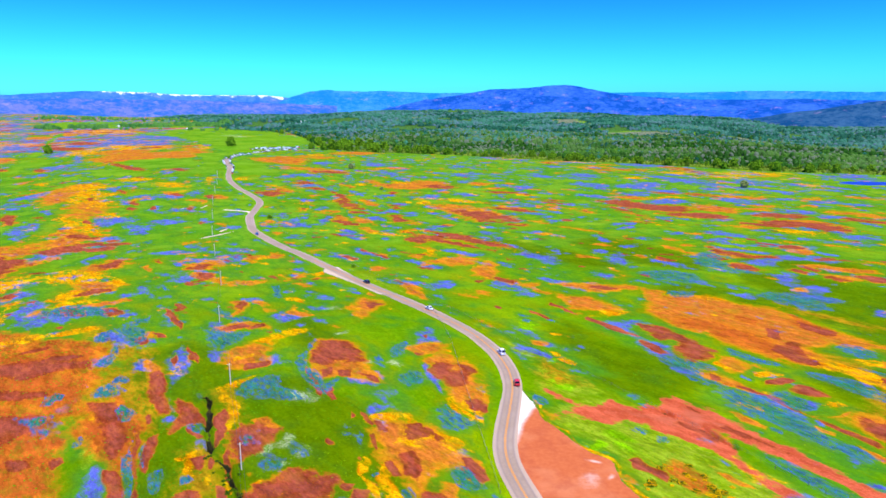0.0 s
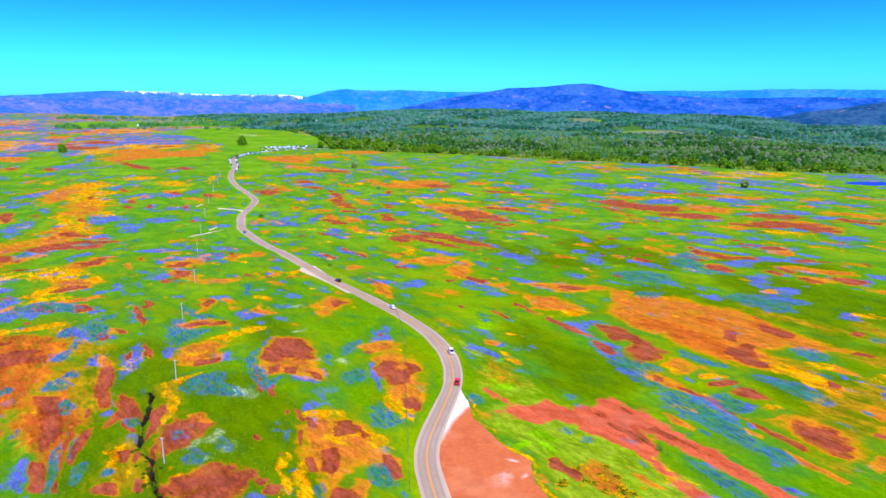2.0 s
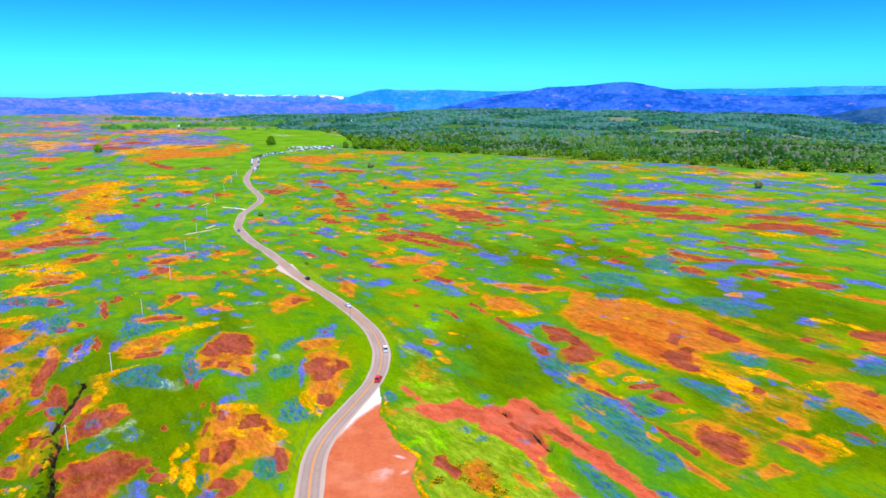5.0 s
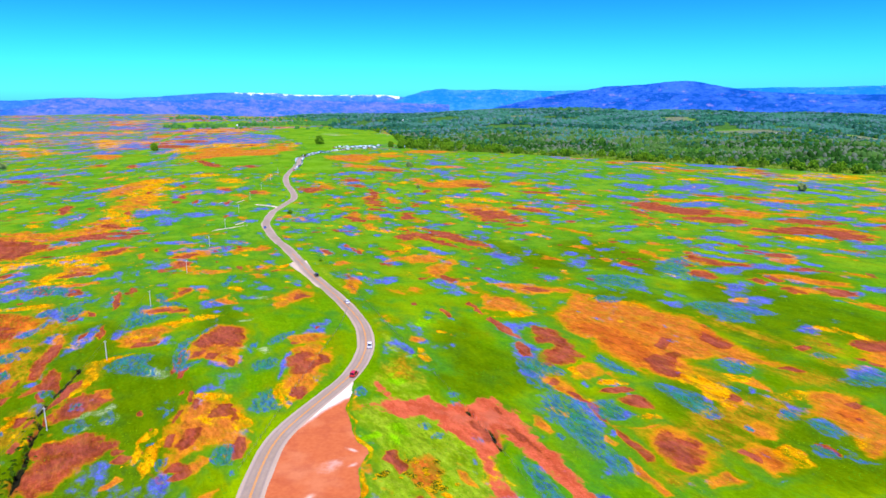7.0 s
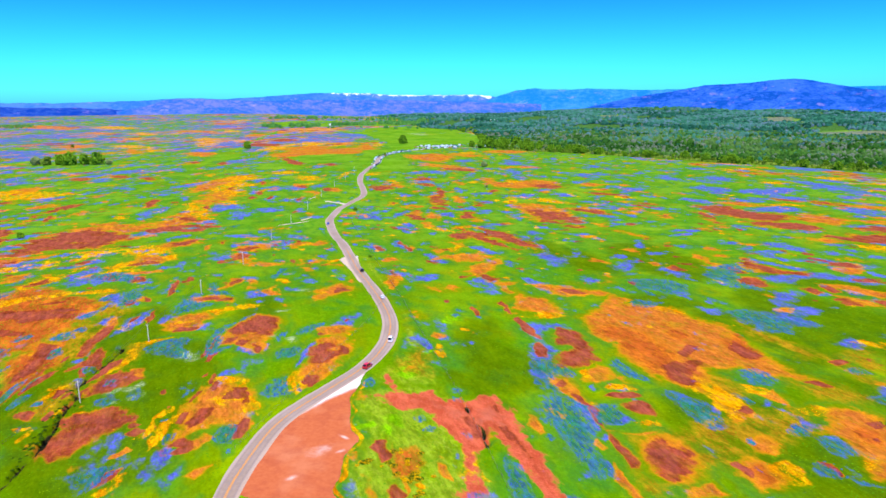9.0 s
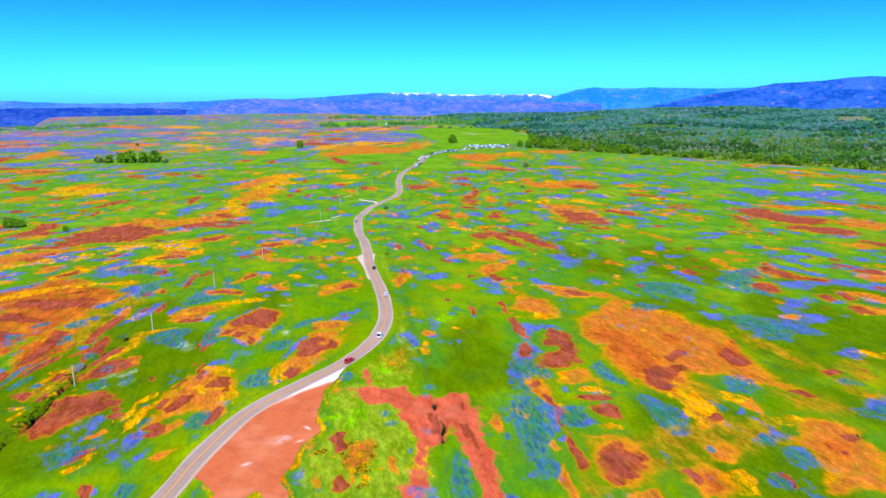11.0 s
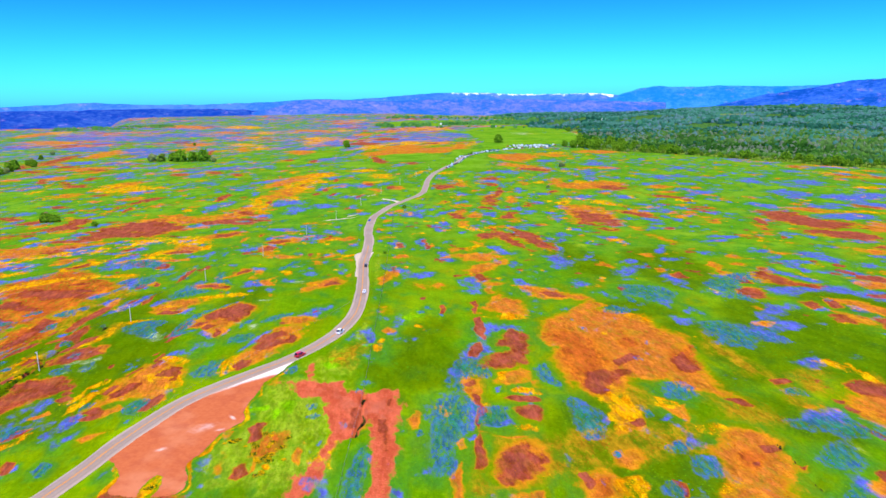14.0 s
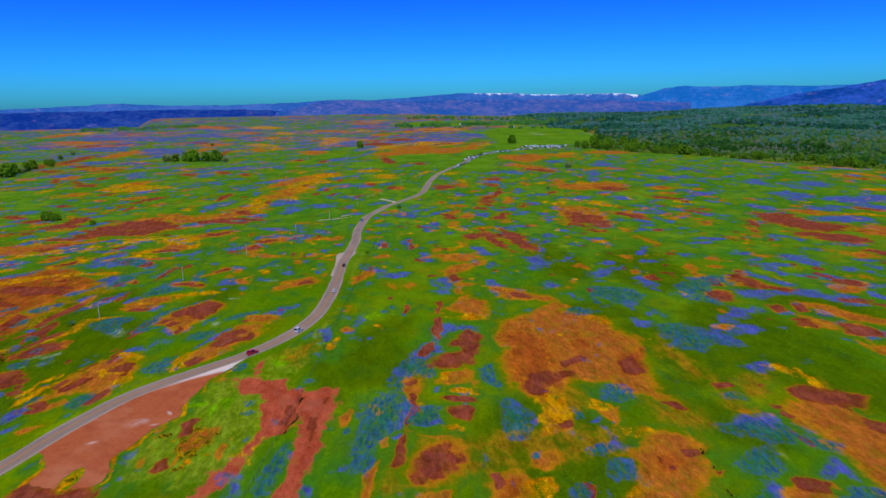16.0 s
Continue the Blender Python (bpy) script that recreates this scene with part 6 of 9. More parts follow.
area("lilac", (140, 754), (148, 764), (159, 766), (168, 762), (175, 751), (167, 743), (156, 741), (147, 746))
area("lilac", (177, 734), (192, 751), (213, 754), (229, 748), (239, 730), (223, 714), (204, 710), (189, 717))
area("lilac", (127, 661), (134, 675), (146, 674), (156, 664), (163, 647), (155, 635), (144, 635), (135, 645))
area("redsoil", (141, 585), (145, 581), (150, 571), (155, 559), (158, 549), (154, 553), (149, 563), (145, 574))
area("poppy", (158, 652), (167, 659), (181, 655), (192, 648), (199, 635), (189, 629), (177, 632), (166, 640))
area("lilac", (170, 674), (176, 682), (184, 682), (191, 675), (195, 662), (189, 654), (181, 655), (175, 662))
area("redsoil", (92, 618), (96, 620), (102, 618), (107, 613), (111, 606), (107, 604), (101, 607), (96, 612))
# the western field beyond the rust-red one
area("redsoil", (-256, 297), (-275, 319), (-288, 347), (-293, 371), (-276, 393), (-255, 390), (-230, 372), (-228, 348), (-235, 331), (-249, 316))
area("poppy", (-300, 367), (-296, 401), (-268, 426), (-251, 392), (-266, 379))
area("lilac", (-237, 378), (-246, 410), (-221, 433), (-203, 425), (-219, 405), (-223, 381))
area("redsoil", (-317, 316), (-327, 334), (-326, 358), (-314, 354), (-310, 332), (-305, 312))
area("redsoil", (-325, 287), (-316, 312), (-301, 310), (-301, 301), (-307, 275))
area("lilac", (-284, 315), (-288, 329), (-277, 330), (-270, 315))
area("redsoil", (-270, 288), (-273, 302), (-252, 319), (-246, 314), (-253, 299))
area("poppy", (-270, 253), (-267, 271), (-260, 288), (-252, 303), (-235, 318), (-227, 310), (-236, 298), (-233, 280), (-233, 259), (-247, 239))
area("redsoil", (-245, 267), (-247, 283), (-241, 294), (-233, 280), (-232, 265))
area("lilac", (-254, 304), (-249, 312), (-242, 307), (-248, 301))
area("gold", (-251, 241), (-239, 253), (-235, 271), (-233, 282), (-219, 277), (-223, 263), (-226, 248), (-234, 231))
area("lilac", (-225, 232), (-217, 245), (-215, 252), (-208, 252), (-207, 241), (-215, 225))
area("gold", (-207, 214), (-206, 231), (-202, 241), (-196, 234), (-195, 221))
area("lilac", (-221, 273), (-227, 287), (-214, 283), (-213, 273))
area("gold", (-217, 281), (-220, 297), (-215, 305), (-209, 295), (-210, 281))
area("gold", (-216, 303), (-221, 328), (-212, 349), (-203, 366), (-195, 360), (-201, 338), (-206, 315), (-207, 299))
area("lilac", (-200, 289), (-203, 308), (-194, 315), (-189, 304), (-191, 289))
area("redsoil", (-203, 298), (-202, 307), (-196, 304), (-197, 297))
area("lilac", (-217, 322), (-214, 337), (-202, 329), (-202, 321), (-206, 315))
area("gold", (-197, 323), (-214, 348), (-203, 360), (-176, 355), (-164, 340), (-179, 336), (-186, 324))
area("gold", (-181, 293), (-182, 311), (-163, 320), (-159, 311), (-170, 291))
area("lupine", (-172, 274), (-175, 288), (-157, 292), (-142, 280), (-147, 270), (-162, 271))
area("redsoil", (-166, 277), (-165, 285), (-153, 283), (-155, 274))
area("redsoil", (-140, 273), (-147, 285), (-143, 287), (-135, 277))
area("gold", (-189, 248), (-193, 265), (-190, 277), (-191, 289), (-186, 285), (-183, 268), (-178, 250), (-177, 243))
area("redsoil", (-187, 252), (-188, 263), (-188, 268), (-179, 258), (-180, 249))
area("lilac", (-170, 268), (-172, 275), (-164, 270), (-164, 265))
area("gold", (-185, 201), (-179, 214), (-177, 224), (-170, 234), (-161, 247), (-147, 253), (-133, 262), (-134, 255), (-153, 240), (-162, 225), (-167, 206), (-169.6, 192.0))
area("lupine", (-184, 223), (-184, 235), (-178, 240), (-176, 232), (-175, 220))
area("redsoil", (-115, 240), (-117, 247), (-113, 246), (-109, 238))
area("gold", (-156.0, 206.7), (-150, 216), (-146.0, 213.7), (-148.9, 204.6))
area("lupine", (-117.4, 184.9), (-119.5, 191.9), (-114.9, 190.6), (-113.4, 185.0))
area("lilac", (-103.8, 214.2), (-105.4, 223.2), (-100.5, 225.2), (-98.2, 218.5), (-97.1, 211.6))
area("redsoil", (-83.1, 218.8), (-93.2, 233.2), (-95.1, 237.4), (-84.1, 224.8))
area("lilac", (-92.8, 173.9), (-94.6, 180.0), (-90.6, 178.2), (-89.0, 172.8))
area("gold", (-63.0, 149.4), (-66.3, 156.9), (-63.1, 159.9), (-62.1, 154.9), (-58.6, 148.2))
area("gold", (-52.3, 142.7), (-52.1, 147.5), (-49.2, 146.4), (-48.6, 142.0))
area("gold", (-54.9, 132.5), (-49.6, 136.2), (-48.0, 134.7), (-52.1, 130.7))
area("gold", (-47.1, 127.4), (-48.9, 133.0), (-48.0, 135.1), (-45.8, 130.9), (-44.5, 125.7))
area("gold", (-6.5, 112.5), (-5.8, 115.9), (-4.4, 120.6), (-1.9, 119.5), (-2.5, 114.3), (-3.9, 112.2))
area("redsoil", (-1.7, 135.6), (-0.8, 140.9), (2.9, 139.5), (2.8, 136.5), (0.4, 134.7))
area("lilac", (0.9, 101.3), (-0.0, 104.9), (3.7, 107.3), (6.5, 103.8), (5.2, 101.2))
area("redsoil", (-16.8, 172.7), (-19.6, 179.6), (-16.8, 178.0), (-13.9, 172.3))
# the eastern corner
area("poppy", (197, 261), (201, 266), (211, 261), (218, 251), (223, 246), (232, 237), (230, 208), (222, 209), (219, 215), (214, 224), (209, 228), (205, 234), (201, 237), (198, 244), (199, 253))
area("gold", (195, 286), (200, 280), (209, 267), (214, 258), (209, 260), (201, 273))
area("redsoil", (214, 256), (219, 249), (223, 249), (232, 240), (232, 237), (219, 244))
area("lilac", (211, 225), (213, 225), (216, 217), (218, 213), (213, 215), (210, 210), (208, 212))
area("poppy", (201, 200), (205, 207), (211, 205), (213, 201), (203, 195))
area("lupine", (213, 203), (215, 210), (222, 213), (230, 213), (230, 208), (213, 198))
area("lilac", (213, 319), (220, 315), (209, 317))
area("poppy", (201, 337), (197, 332), (213, 322), (225, 312), (236, 307), (236, 298), (220, 310))
# white flowers
area("cream", (-49.3, 197.0), (-46.7, 201.3), (-41.5, 197.1), (-42.7, 190.3), (-47.1, 191.0))
area("cream", (-43.5, 165.1), (-41.9, 171.4), (-38.5, 169.9), (-38.4, 162.2), (-41.7, 160.7))
area("cream", (-54, 288), (-46, 293), (-44, 286), (-52, 282))
area("cream", (-42.3, 252.9), (-35, 259), (-35.8, 253.1), (-40.7, 249.5))
area("cream", (-28.9, 223.2), (-24.4, 227.7), (-22.9, 222.3), (-27.4, 219.1))
area("cream", (-49.7, 160.6), (-45.3, 166.6), (-41.6, 163.6), (-45.7, 156.4))
area("cream", (-41.8, 152.5), (-40.0, 156.5), (-36.9, 155.2), (-39.0, 152.0))
# bright lime clumps
area("lime", (41.7, 172.7), (46.6, 177.1), (50.4, 170.5), (53.1, 166.4), (50.3, 164.3), (45.8, 167.3))
area("lime", (36.3, 164.8), (42.5, 169.5), (44.8, 166.4), (39.4, 161.8))
area("lime", (50.4, 179.6), (52.7, 176.1), (50.7, 174.4))
area("lime", (35.2, 224.9), (41.8, 229.4), (39.7, 222.3))
area("lime", (45.4, 162.3), (43.8, 170.2), (51.5, 165.4), (53.5, 158.3))
area("lime", (29, 262), (31, 277), (42, 268), (37.2, 257.2))
area("lime", (32.4, 203.4), (36.2, 211.6), (44.6, 203.8), (40.7, 196.2))
area("cream", (-49.8, 195.5), (-48.6, 200.0), (-36.6, 198.4), (-34.2, 192.3), (-40.3, 189.4))
area("cream", (-39.2, 158.2), (-36.8, 165.2), (-32.9, 161.4), (-34.9, 156.4))
area("cream", (-19.5, 222.9), (-15.8, 227.5), (-11.6, 221.3), (-13.7, 218.6))
# rusty stretches in the wide orange field
area("rust", (94, 268), (100, 278), (117, 268), (127, 251), (129.0, 225.2), (121.2, 226.3), (110, 242), (104, 255))
area("rust", (141, 269), (149, 278), (156, 259), (154, 250), (148, 252))
area("rust", (120, 273), (124, 280), (131, 271), (127, 263))
area("rust", (171, 202), (176, 208), (181, 204), (178, 193), (173.1, 193.9))
area("rust", (141.6, 172.1), (146.1, 175.8), (149.6, 167.9), (145.3, 164.4))
# thin ochre growth between the patches
area("ochre", (111.1, 182.4), (128.1, 194.7), (147.7, 212.3), (164, 218), (163.7, 198.5), (153.8, 184.1), (141.3, 177.8), (136.0, 163.6), (127.9, 155.4), (120.8, 161.3))
area("ochre", (154, 237), (172, 241), (187, 227), (181, 221), (167, 220))
area("ochre", (79.1, 221.1), (92.6, 222.5), (109.1, 185.1), (126.1, 154.5), (116.2, 149.4), (111.1, 171.8))
area("ochre", (126, 250), (141, 236), (151, 222), (146.4, 203.9), (130.2, 221.0))
area("ochre", (176, 262), (192, 280), (198, 253), (186, 243))
area("ochre", (-71.3, 160.2), (-64.3, 169.4), (-55.4, 160.5), (-49.4, 139.1), (-61.5, 139.0))
area("ochre", (-74.2, 198.4), (-63.2, 203.0), (-55.0, 179.6), (-57.3, 166.4), (-66.1, 179.4))
area("ochre", (-23.3, 183.7), (-13.7, 187.6), (-3.5, 178.7), (8.6, 161.5), (10.7, 148.1), (6.4, 143.2), (2.6, 155.9), (-12.3, 167.1), (-17.7, 161.1))
area("ochre", (30.6, 236.2), (43.1, 225.1), (49.6, 201.0), (31.7, 200.6), (29.9, 214.3))
# mixed flowers and dry stalks between the patches
area("rust", (-103.6, 169.8), (-101.6, 182.0), (-99.4, 195.3), (-79.8, 171.8), (-74.5, 153.9), (-77.7, 148.5))
area("gold", (68.4, 167.7), (71.6, 168.0), (78.7, 152.4), (79.2, 144.4), (73.1, 156.4))
area("gold", (124.7, 242.3), (133.6, 229.2), (144.8, 218.6), (141.1, 212.4), (129.8, 218.5), (123.7, 231.3))
area("ochre", (147.2, 299.6), (167.5, 277.0), (182.5, 257.7), (167.8, 253.8), (151.3, 272.9))
area("ochre", (131.1, 206.1), (141.8, 201.5), (147.6, 186.0), (140.2, 180.6), (132.2, 191.3))
area("ochre", (177.6, 220.0), (183.7, 216.0), (177.7, 192.1), (173.2, 193.8), (171.9, 206.9))
area("redsoil", (47.5, 157.8), (50.5, 158.7), (55.4, 149.3), (53.7, 146.7))
area("rust", (53.7, 153.3), (58.4, 157.9), (65.6, 151.1), (65.6, 142.7), (59.8, 142.2))
area("ochre", (-119.7, 179.2), (-127.9, 215.2), (-147.8, 274.6), (-98.0, 231.3), (-77.6, 184.5), (-75.2, 156.3))
area("rust", (-184.2, 212.2), (-183.5, 255.8), (-151.8, 249.0), (-135.5, 211.2), (-133.5, 186.3))
area("ochre", (168.2, 271.6), (188.9, 251.1), (201.3, 233.2), (196.1, 227.1), (180.8, 238.4))
area("ochre", (203.7, 277.8), (214.0, 268.3), (213.0, 239.1), (206.7, 243.4))
# the far plain round the parked cars: open green swales between streaks of flowers
area("swale", (-473, 983), (-471, 1036), (-423, 1059), (-374, 1028), (-334, 953), (-343, 910), (-384, 896), (-429, 934))
area("swale", (-603, 977), (-598, 1070), (-571, 1037), (-540, 942), (-542, 887), (-513, 811), (-527, 805))
area("swale", (-1048, 1897), (-945, 1664), (-823, 1422), (-729, 1234), (-645, 1070), (-636, 1070), (-732, 1261), (-825, 1454), (-1004, 1838))
area("swale", (-826, 1850), (-821, 2164), (-775, 2244), (-639, 2255), (-518, 2061), (-314, 1659), (-267, 1413), (-318, 1366), (-336, 1197), (-365, 1172), (-517, 1470), (-667, 1698))
area("swale", (-1451, 2502), (-1468, 2707), (-1303, 2838), (-1030, 2224), (-1057, 2185), (-1245, 2153))
area("swale", (-1153, 2557), (-1089, 2725), (-842, 2686), (-793, 2295), (-902, 2269), (-1018, 2265))
area("swale", (-452, 868), (-428, 894), (-365, 854), (-333, 808), (-417, 805))
area("swale", (-422, 1171), (-370, 1188), (-350, 1073), (-296, 904), (-280, 821), (-308, 812), (-322, 897), (-341, 990))
area("swale", (-296, 968), (-291, 1027), (-257, 973), (-193, 827), (-239, 818))
area("poppy", (-518, 993), (-571, 1173), (-453, 1231), (-404, 1145), (-392, 1075), (-472, 1045), (-479, 995))
area("gold", (-623, 1119), (-688, 1262), (-632, 1293), (-588, 1190), (-587, 1121))
area("gold", (-973, 1411), (-924, 1436), (-794, 1243), (-798, 1199), (-822, 1197))
area("gold", (-658, 1335), (-607, 1357), (-560, 1265), (-584, 1234))
area("gold", (-518, 1427), (-486, 1407), (-433, 1275), (-453, 1274))
area("poppy", (-465, 1762), (-423, 1797), (-384, 1636), (-415, 1595))
area("gold", (-566, 1820), (-498, 1868), (-461, 1739), (-527, 1720))
area("gold", (-1100, 2027), (-1004, 2108), (-912, 2066), (-837, 1903), (-896, 1810), (-987, 1836))
area("poppy", (-1666, 2392), (-1565, 2445), (-1497, 2328), (-1577, 2266))
area("poppy", (-301, 1071), (-256, 1099), (-201, 1053), (-199, 984), (-230, 961), (-272, 1002))
area("poppy", (-196, 1216), (-166, 1209), (-154, 1136), (-184, 1155))
area("redsoil", (-480, 983), (-476, 995), (-383, 885), (-371, 853), (-416, 895))
area("redsoil", (-312, 857), (-305, 866), (-288, 814), (-293, 814))
area("lilac", (-798, 1422), (-797, 1572), (-599, 1534), (-546, 1392), (-644, 1355), (-718, 1292))
area("lilac", (-836, 1317), (-944, 1643), (-842, 1452), (-745, 1232), (-723, 1145))
area("lilac", (-579, 1070), (-603, 1149), (-521, 993), (-508, 945))
area("cream", (-585, 1785), (-543, 1809), (-467, 1718), (-500, 1671))
area("cream", (-444, 1932), (-318, 1680), (-321, 1638), (-410, 1796))
# dry mown grass between the road and the fence
area("pale", (30, 180), (36, 168), (45, 158), (46, 142), (52, 132), (62, 125), (80, 135), (88, 140), (72, 168), (56, 196), (40, 196), (31, 190))
area("pale", (30, 228), (36, 226), (26, 246), (9, 275), (-10, 304), (-44, 360), (-48, 358), (-14, 302), (6, 272), (20, 246))
area("pale", (27, 196), (40, 192), (52, 198), (46, 212), (34, 226), (30, 222), (31, 208))
area("gold", (50.3, 115), (47.6, 118), (45.6, 121.6), (45.4, 125.2), (47.4, 124.8), (49.6, 123), (51.6, 119.6))
area("redsoil", (42.4, 107), (42.6, 113), (47.5, 117), (52, 115), (55, 121.6), (61, 119), (60, 108), (50, 103))
# lush dark grass in the dips
oval("lush", 159, 280, 40, 14.1, 133)
oval("lush", 120, 314, 22, 13.0, 180)
oval("lush", 187, 230, 23, 11.9, 139)
oval("lush", 65, 199, 23, 7.2, 139)
oval("lush", 180, 286, 51, 14.3, 70)
oval("lush", 71, 219, 25, 16.5, 104)
oval("lush", 53, 255, 20, 7.1, 94)
oval("lush", 58, 234, 41, 10.8, 112)
oval("lush", 196, 363, 36, 17.1, 159)
oval("lush", 114, 400, 55, 24.8, 117)
oval("lush", -30, 183, 18, 9.1, 120)
oval("lush", 60, 409, 64, 16.9, 127)
oval("lush", -49, 249, 38, 12.0, 121)
oval("lush", -40, 142, 50, 20.7, 130)
oval("lush", -68, 154, 34, 14.6, 125)
oval("lush", -24, 147, 24, 13.5, 110)


oval("lush", -35, 160, 60, 30, 120)
oval("lush", -85, 205, 40, 22, 110)
oval("lush", 150, 190, 40, 25, 130)
oval("lush", 190, 300, 60, 26, 130)

KINDS = ("ochre", "lime", "cream", "poppy", "rust", "gold", "redsoil", "lupine", "lilac", "dirt", "pale", "lush", "swale")


def inward(x, y, ring):
    """How far inside an outline each point lies; below 0 outside."""
    best, odd = np.full(x.shape, 1e9), np.zeros(x.shape, bool)
    for (ax, ay), (bx, by) in zip(ring, np.roll(ring, -1, 0)):
        ex, ey = bx - ax, by - ay
        u = np.clip(((x - ax) * ex + (y - ay) * ey) / max(ex * ex + ey * ey, 1e-6), 0, 1)
        best = np.minimum(best, np.hypot(x - ax - u * ex, y - ay - u * ey))
        odd ^= ((ay > y) != (by > y)) & (x < ex * (y - ay) / (ey if ey else 1e-9) + ax)
    return np.where(odd, best, -best)


def bloom(x, y):
    """How strongly each kind of flower or bare soil holds the ground, above 0 where it does."""
    x, y = np.asarray(x, float), np.asarray(y, float)
    r, b = polar(x, y)
    share = step(x + 0.25 * y, -190, 20)             # the streaks run nearly along +y in the west, aslant in the east

    def streaky(size, across, seed, octaves):
        """Noise drawn out along the way the streaks run."""
        both = []
        for turn in (84, 128):
            cs, sn = math.cos(radians(turn)), math.sin(radians(turn))
            both.append(fbm(x * cs + y * sn, (y * cs - x * sn) * across, size, seed, octaves))
        return both[0] * (1 - share) + both[1] * share

    afar = step(r, 260, 620)
    ragged = (0.12 + 0.20 * afar) * streaky(16, 2.8, 33, 5) + 0.40 * afar * streaky(34, 3.4, 133, 5) + 0.14 * streaky(4.0, 1.5, 35, 2) * (1 - step(r, 350, 700))
    out = {k: np.full(x.shape, -1.0) for k in KINDS}
    wind = 0.5 + 0.5 * step(r, 180, 600)                                  # edges wind in and out
    wx = x + wind * (2.4 * fbm(x, y, 13, 301, 3) + 1.3 * fbm(x, y, 4.0, 303, 2))
    wy = y + wind * (2.4 * fbm(x, y, 13, 302, 3) + 1.3 * fbm(x, y, 4.0, 304, 2))
    for kind, ring in PATCHES:
        (x0, y0), (x1, y1) = ring.min(0) - 9, ring.max(0) + 9
        near = np.flatnonzero((x > x0) & (x < x1) & (y > y0) & (y < y1))
        if len(near):
            inside = inward(wx[near], wy[near], ring)
            deep = min(max(float(inside.max()), 1.2), 5.0 + 0.008 * r[near].mean())
            out[kind][near] = np.maximum(out[kind][near], np.clip(inside * 0.65 / deep, -1, 0.65) + 0.13 - 0.10 * afar[near] + ragged[near])
    speck = streaky(11, 1.6, 36, 4)
    out["poppy"] = np.maximum(out["poppy"], np.where(out["redsoil"] > -0.9, out["redsoil"] + 0.0 + 0.06 * step(r, 220, 400) + (0.2 + 0.2 * step(r, 220, 400)) * speck, -1))
    out["gold"] = np.maximum(out["gold"], np.where(out["poppy"] > -0.4, -0.30 - 2.2 * np.abs(out["poppy"] - 0.1) + 0.9 * streaky(13, 1.6, 37, 3), -1))
    fringe = -0.42 - 2.6 * np.abs(out["poppy"] + 0.22) + 1.1 * streaky(24, 1.4, 38, 3)
    out["lupine"] = np.maximum(out["lupine"], np.where(out["poppy"] > -0.7, fringe, -1))
    out["lupine"] = np.where(out["gold"] > -0.15, out["lupine"] - 1.6 * (out["gold"] + 0.15), out["lupine"])
    # the far plain, where patches run into one another in long streaks, and small scraps near by
    far = step(r, 480, 900)
    west = (1 - step(x + 0.1 * y, -95, -25)) * (1 - step(r, 380, 560))     # the western slope is the most thickly strewn
    bare = 0.42 * fbm(x, y, 170, 95, 2)                                   # wide stretches of plain grass
    for kind, size, seed, bar in (("poppy", 40, 41, 0.44), ("lilac", 34, 52, 0.31), ("gold", 30, 63, 0.48), ("redsoil", 30, 74, 0.50), ("pale", 50, 85, 0.46)):
        f = (streaky(size * 1.3, 2.6, seed, 5) - bar + bare + 0.14 * step(r, 900, 1500)) * 2.4
        # extra lilac colour far out stands in for haze over the plain
        if kind in ("poppy", "lilac"):
            f = f + ((0.25 if kind == "poppy" else 0.55) * step(r, 900, 2400) * step(b, 8, 24) + (-0.08 if kind == "poppy" else 0.25) * step(r, 500, 1200) * step(b, 22, 38))
        scraps = (streaky(size * 0.45, 1.7, seed + 100, 5) - bar - 0.06 + 0.15 * west + (0.20 if kind in ("poppy", "lilac") else 0.12) * step(r, 220, 420)) * 1.9 - 0.12 + 0.06 * step(r, 220, 420)
        out[kind] = np.maximum(out[kind], np.maximum(np.where(far > 0, f - (1 - far) * 1.5, -1), scraps))
    out["lupine"] = np.maximum(out["lupine"], (streaky(15, 1.7, 190, 4) - 0.50 + 0.22 * west) * 1.9 - 0.1 - step(r, 380, 520))
    out["redsoil"] = out["redsoil"] - 0.4 * step(out["dirt"], -0.1, 0.2)
    poor = step(r, 640, 820) * (1 - step(b, -2, 8))      # few flowers towards the eastern woods
    out["redsoil"], out["poppy"], out["gold"] = out["redsoil"] - 0.5 * poor, out["poppy"] - 0.3 * poor, out["gold"] - 0.1 * poor
    open_grass = np.clip(out.pop("swale") * 1.8 + 0.15 + 0.35 * speck, 0, 1.5)
    for k in ("poppy", "gold", "redsoil", "lilac", "lupine", "rust", "ochre"):
        out[k] = out[k] - open_grass
    rim = np.flatnonzero((x > 14) & (x < 70) & (y > 98) & (y < 206))      # a yellow seam round the pull-off
    seam = inward(x[rim], y[rim], PULL_OFF) + 0.8
    out["gold"][rim] = np.maximum(out["gold"][rim], 0.58 - 0.75 * np.abs(seam) + 0.5 * fbm(x[rim], y[rim], 6.0, 97, 3))
    wood = step(r - wood_edge(b), -14, 6)
    verge = step(road_distance(x, y), 4.0, 9.0)
    for k in out:
        out[k] = np.where(verge < 1, np.minimum(out[k], verge * 1.2 - 0.7 + out[k] * 0.4), out[k]) if k != "dirt" else out[k]
        out[k] = out[k] * (1 - wood) - wood
    return out


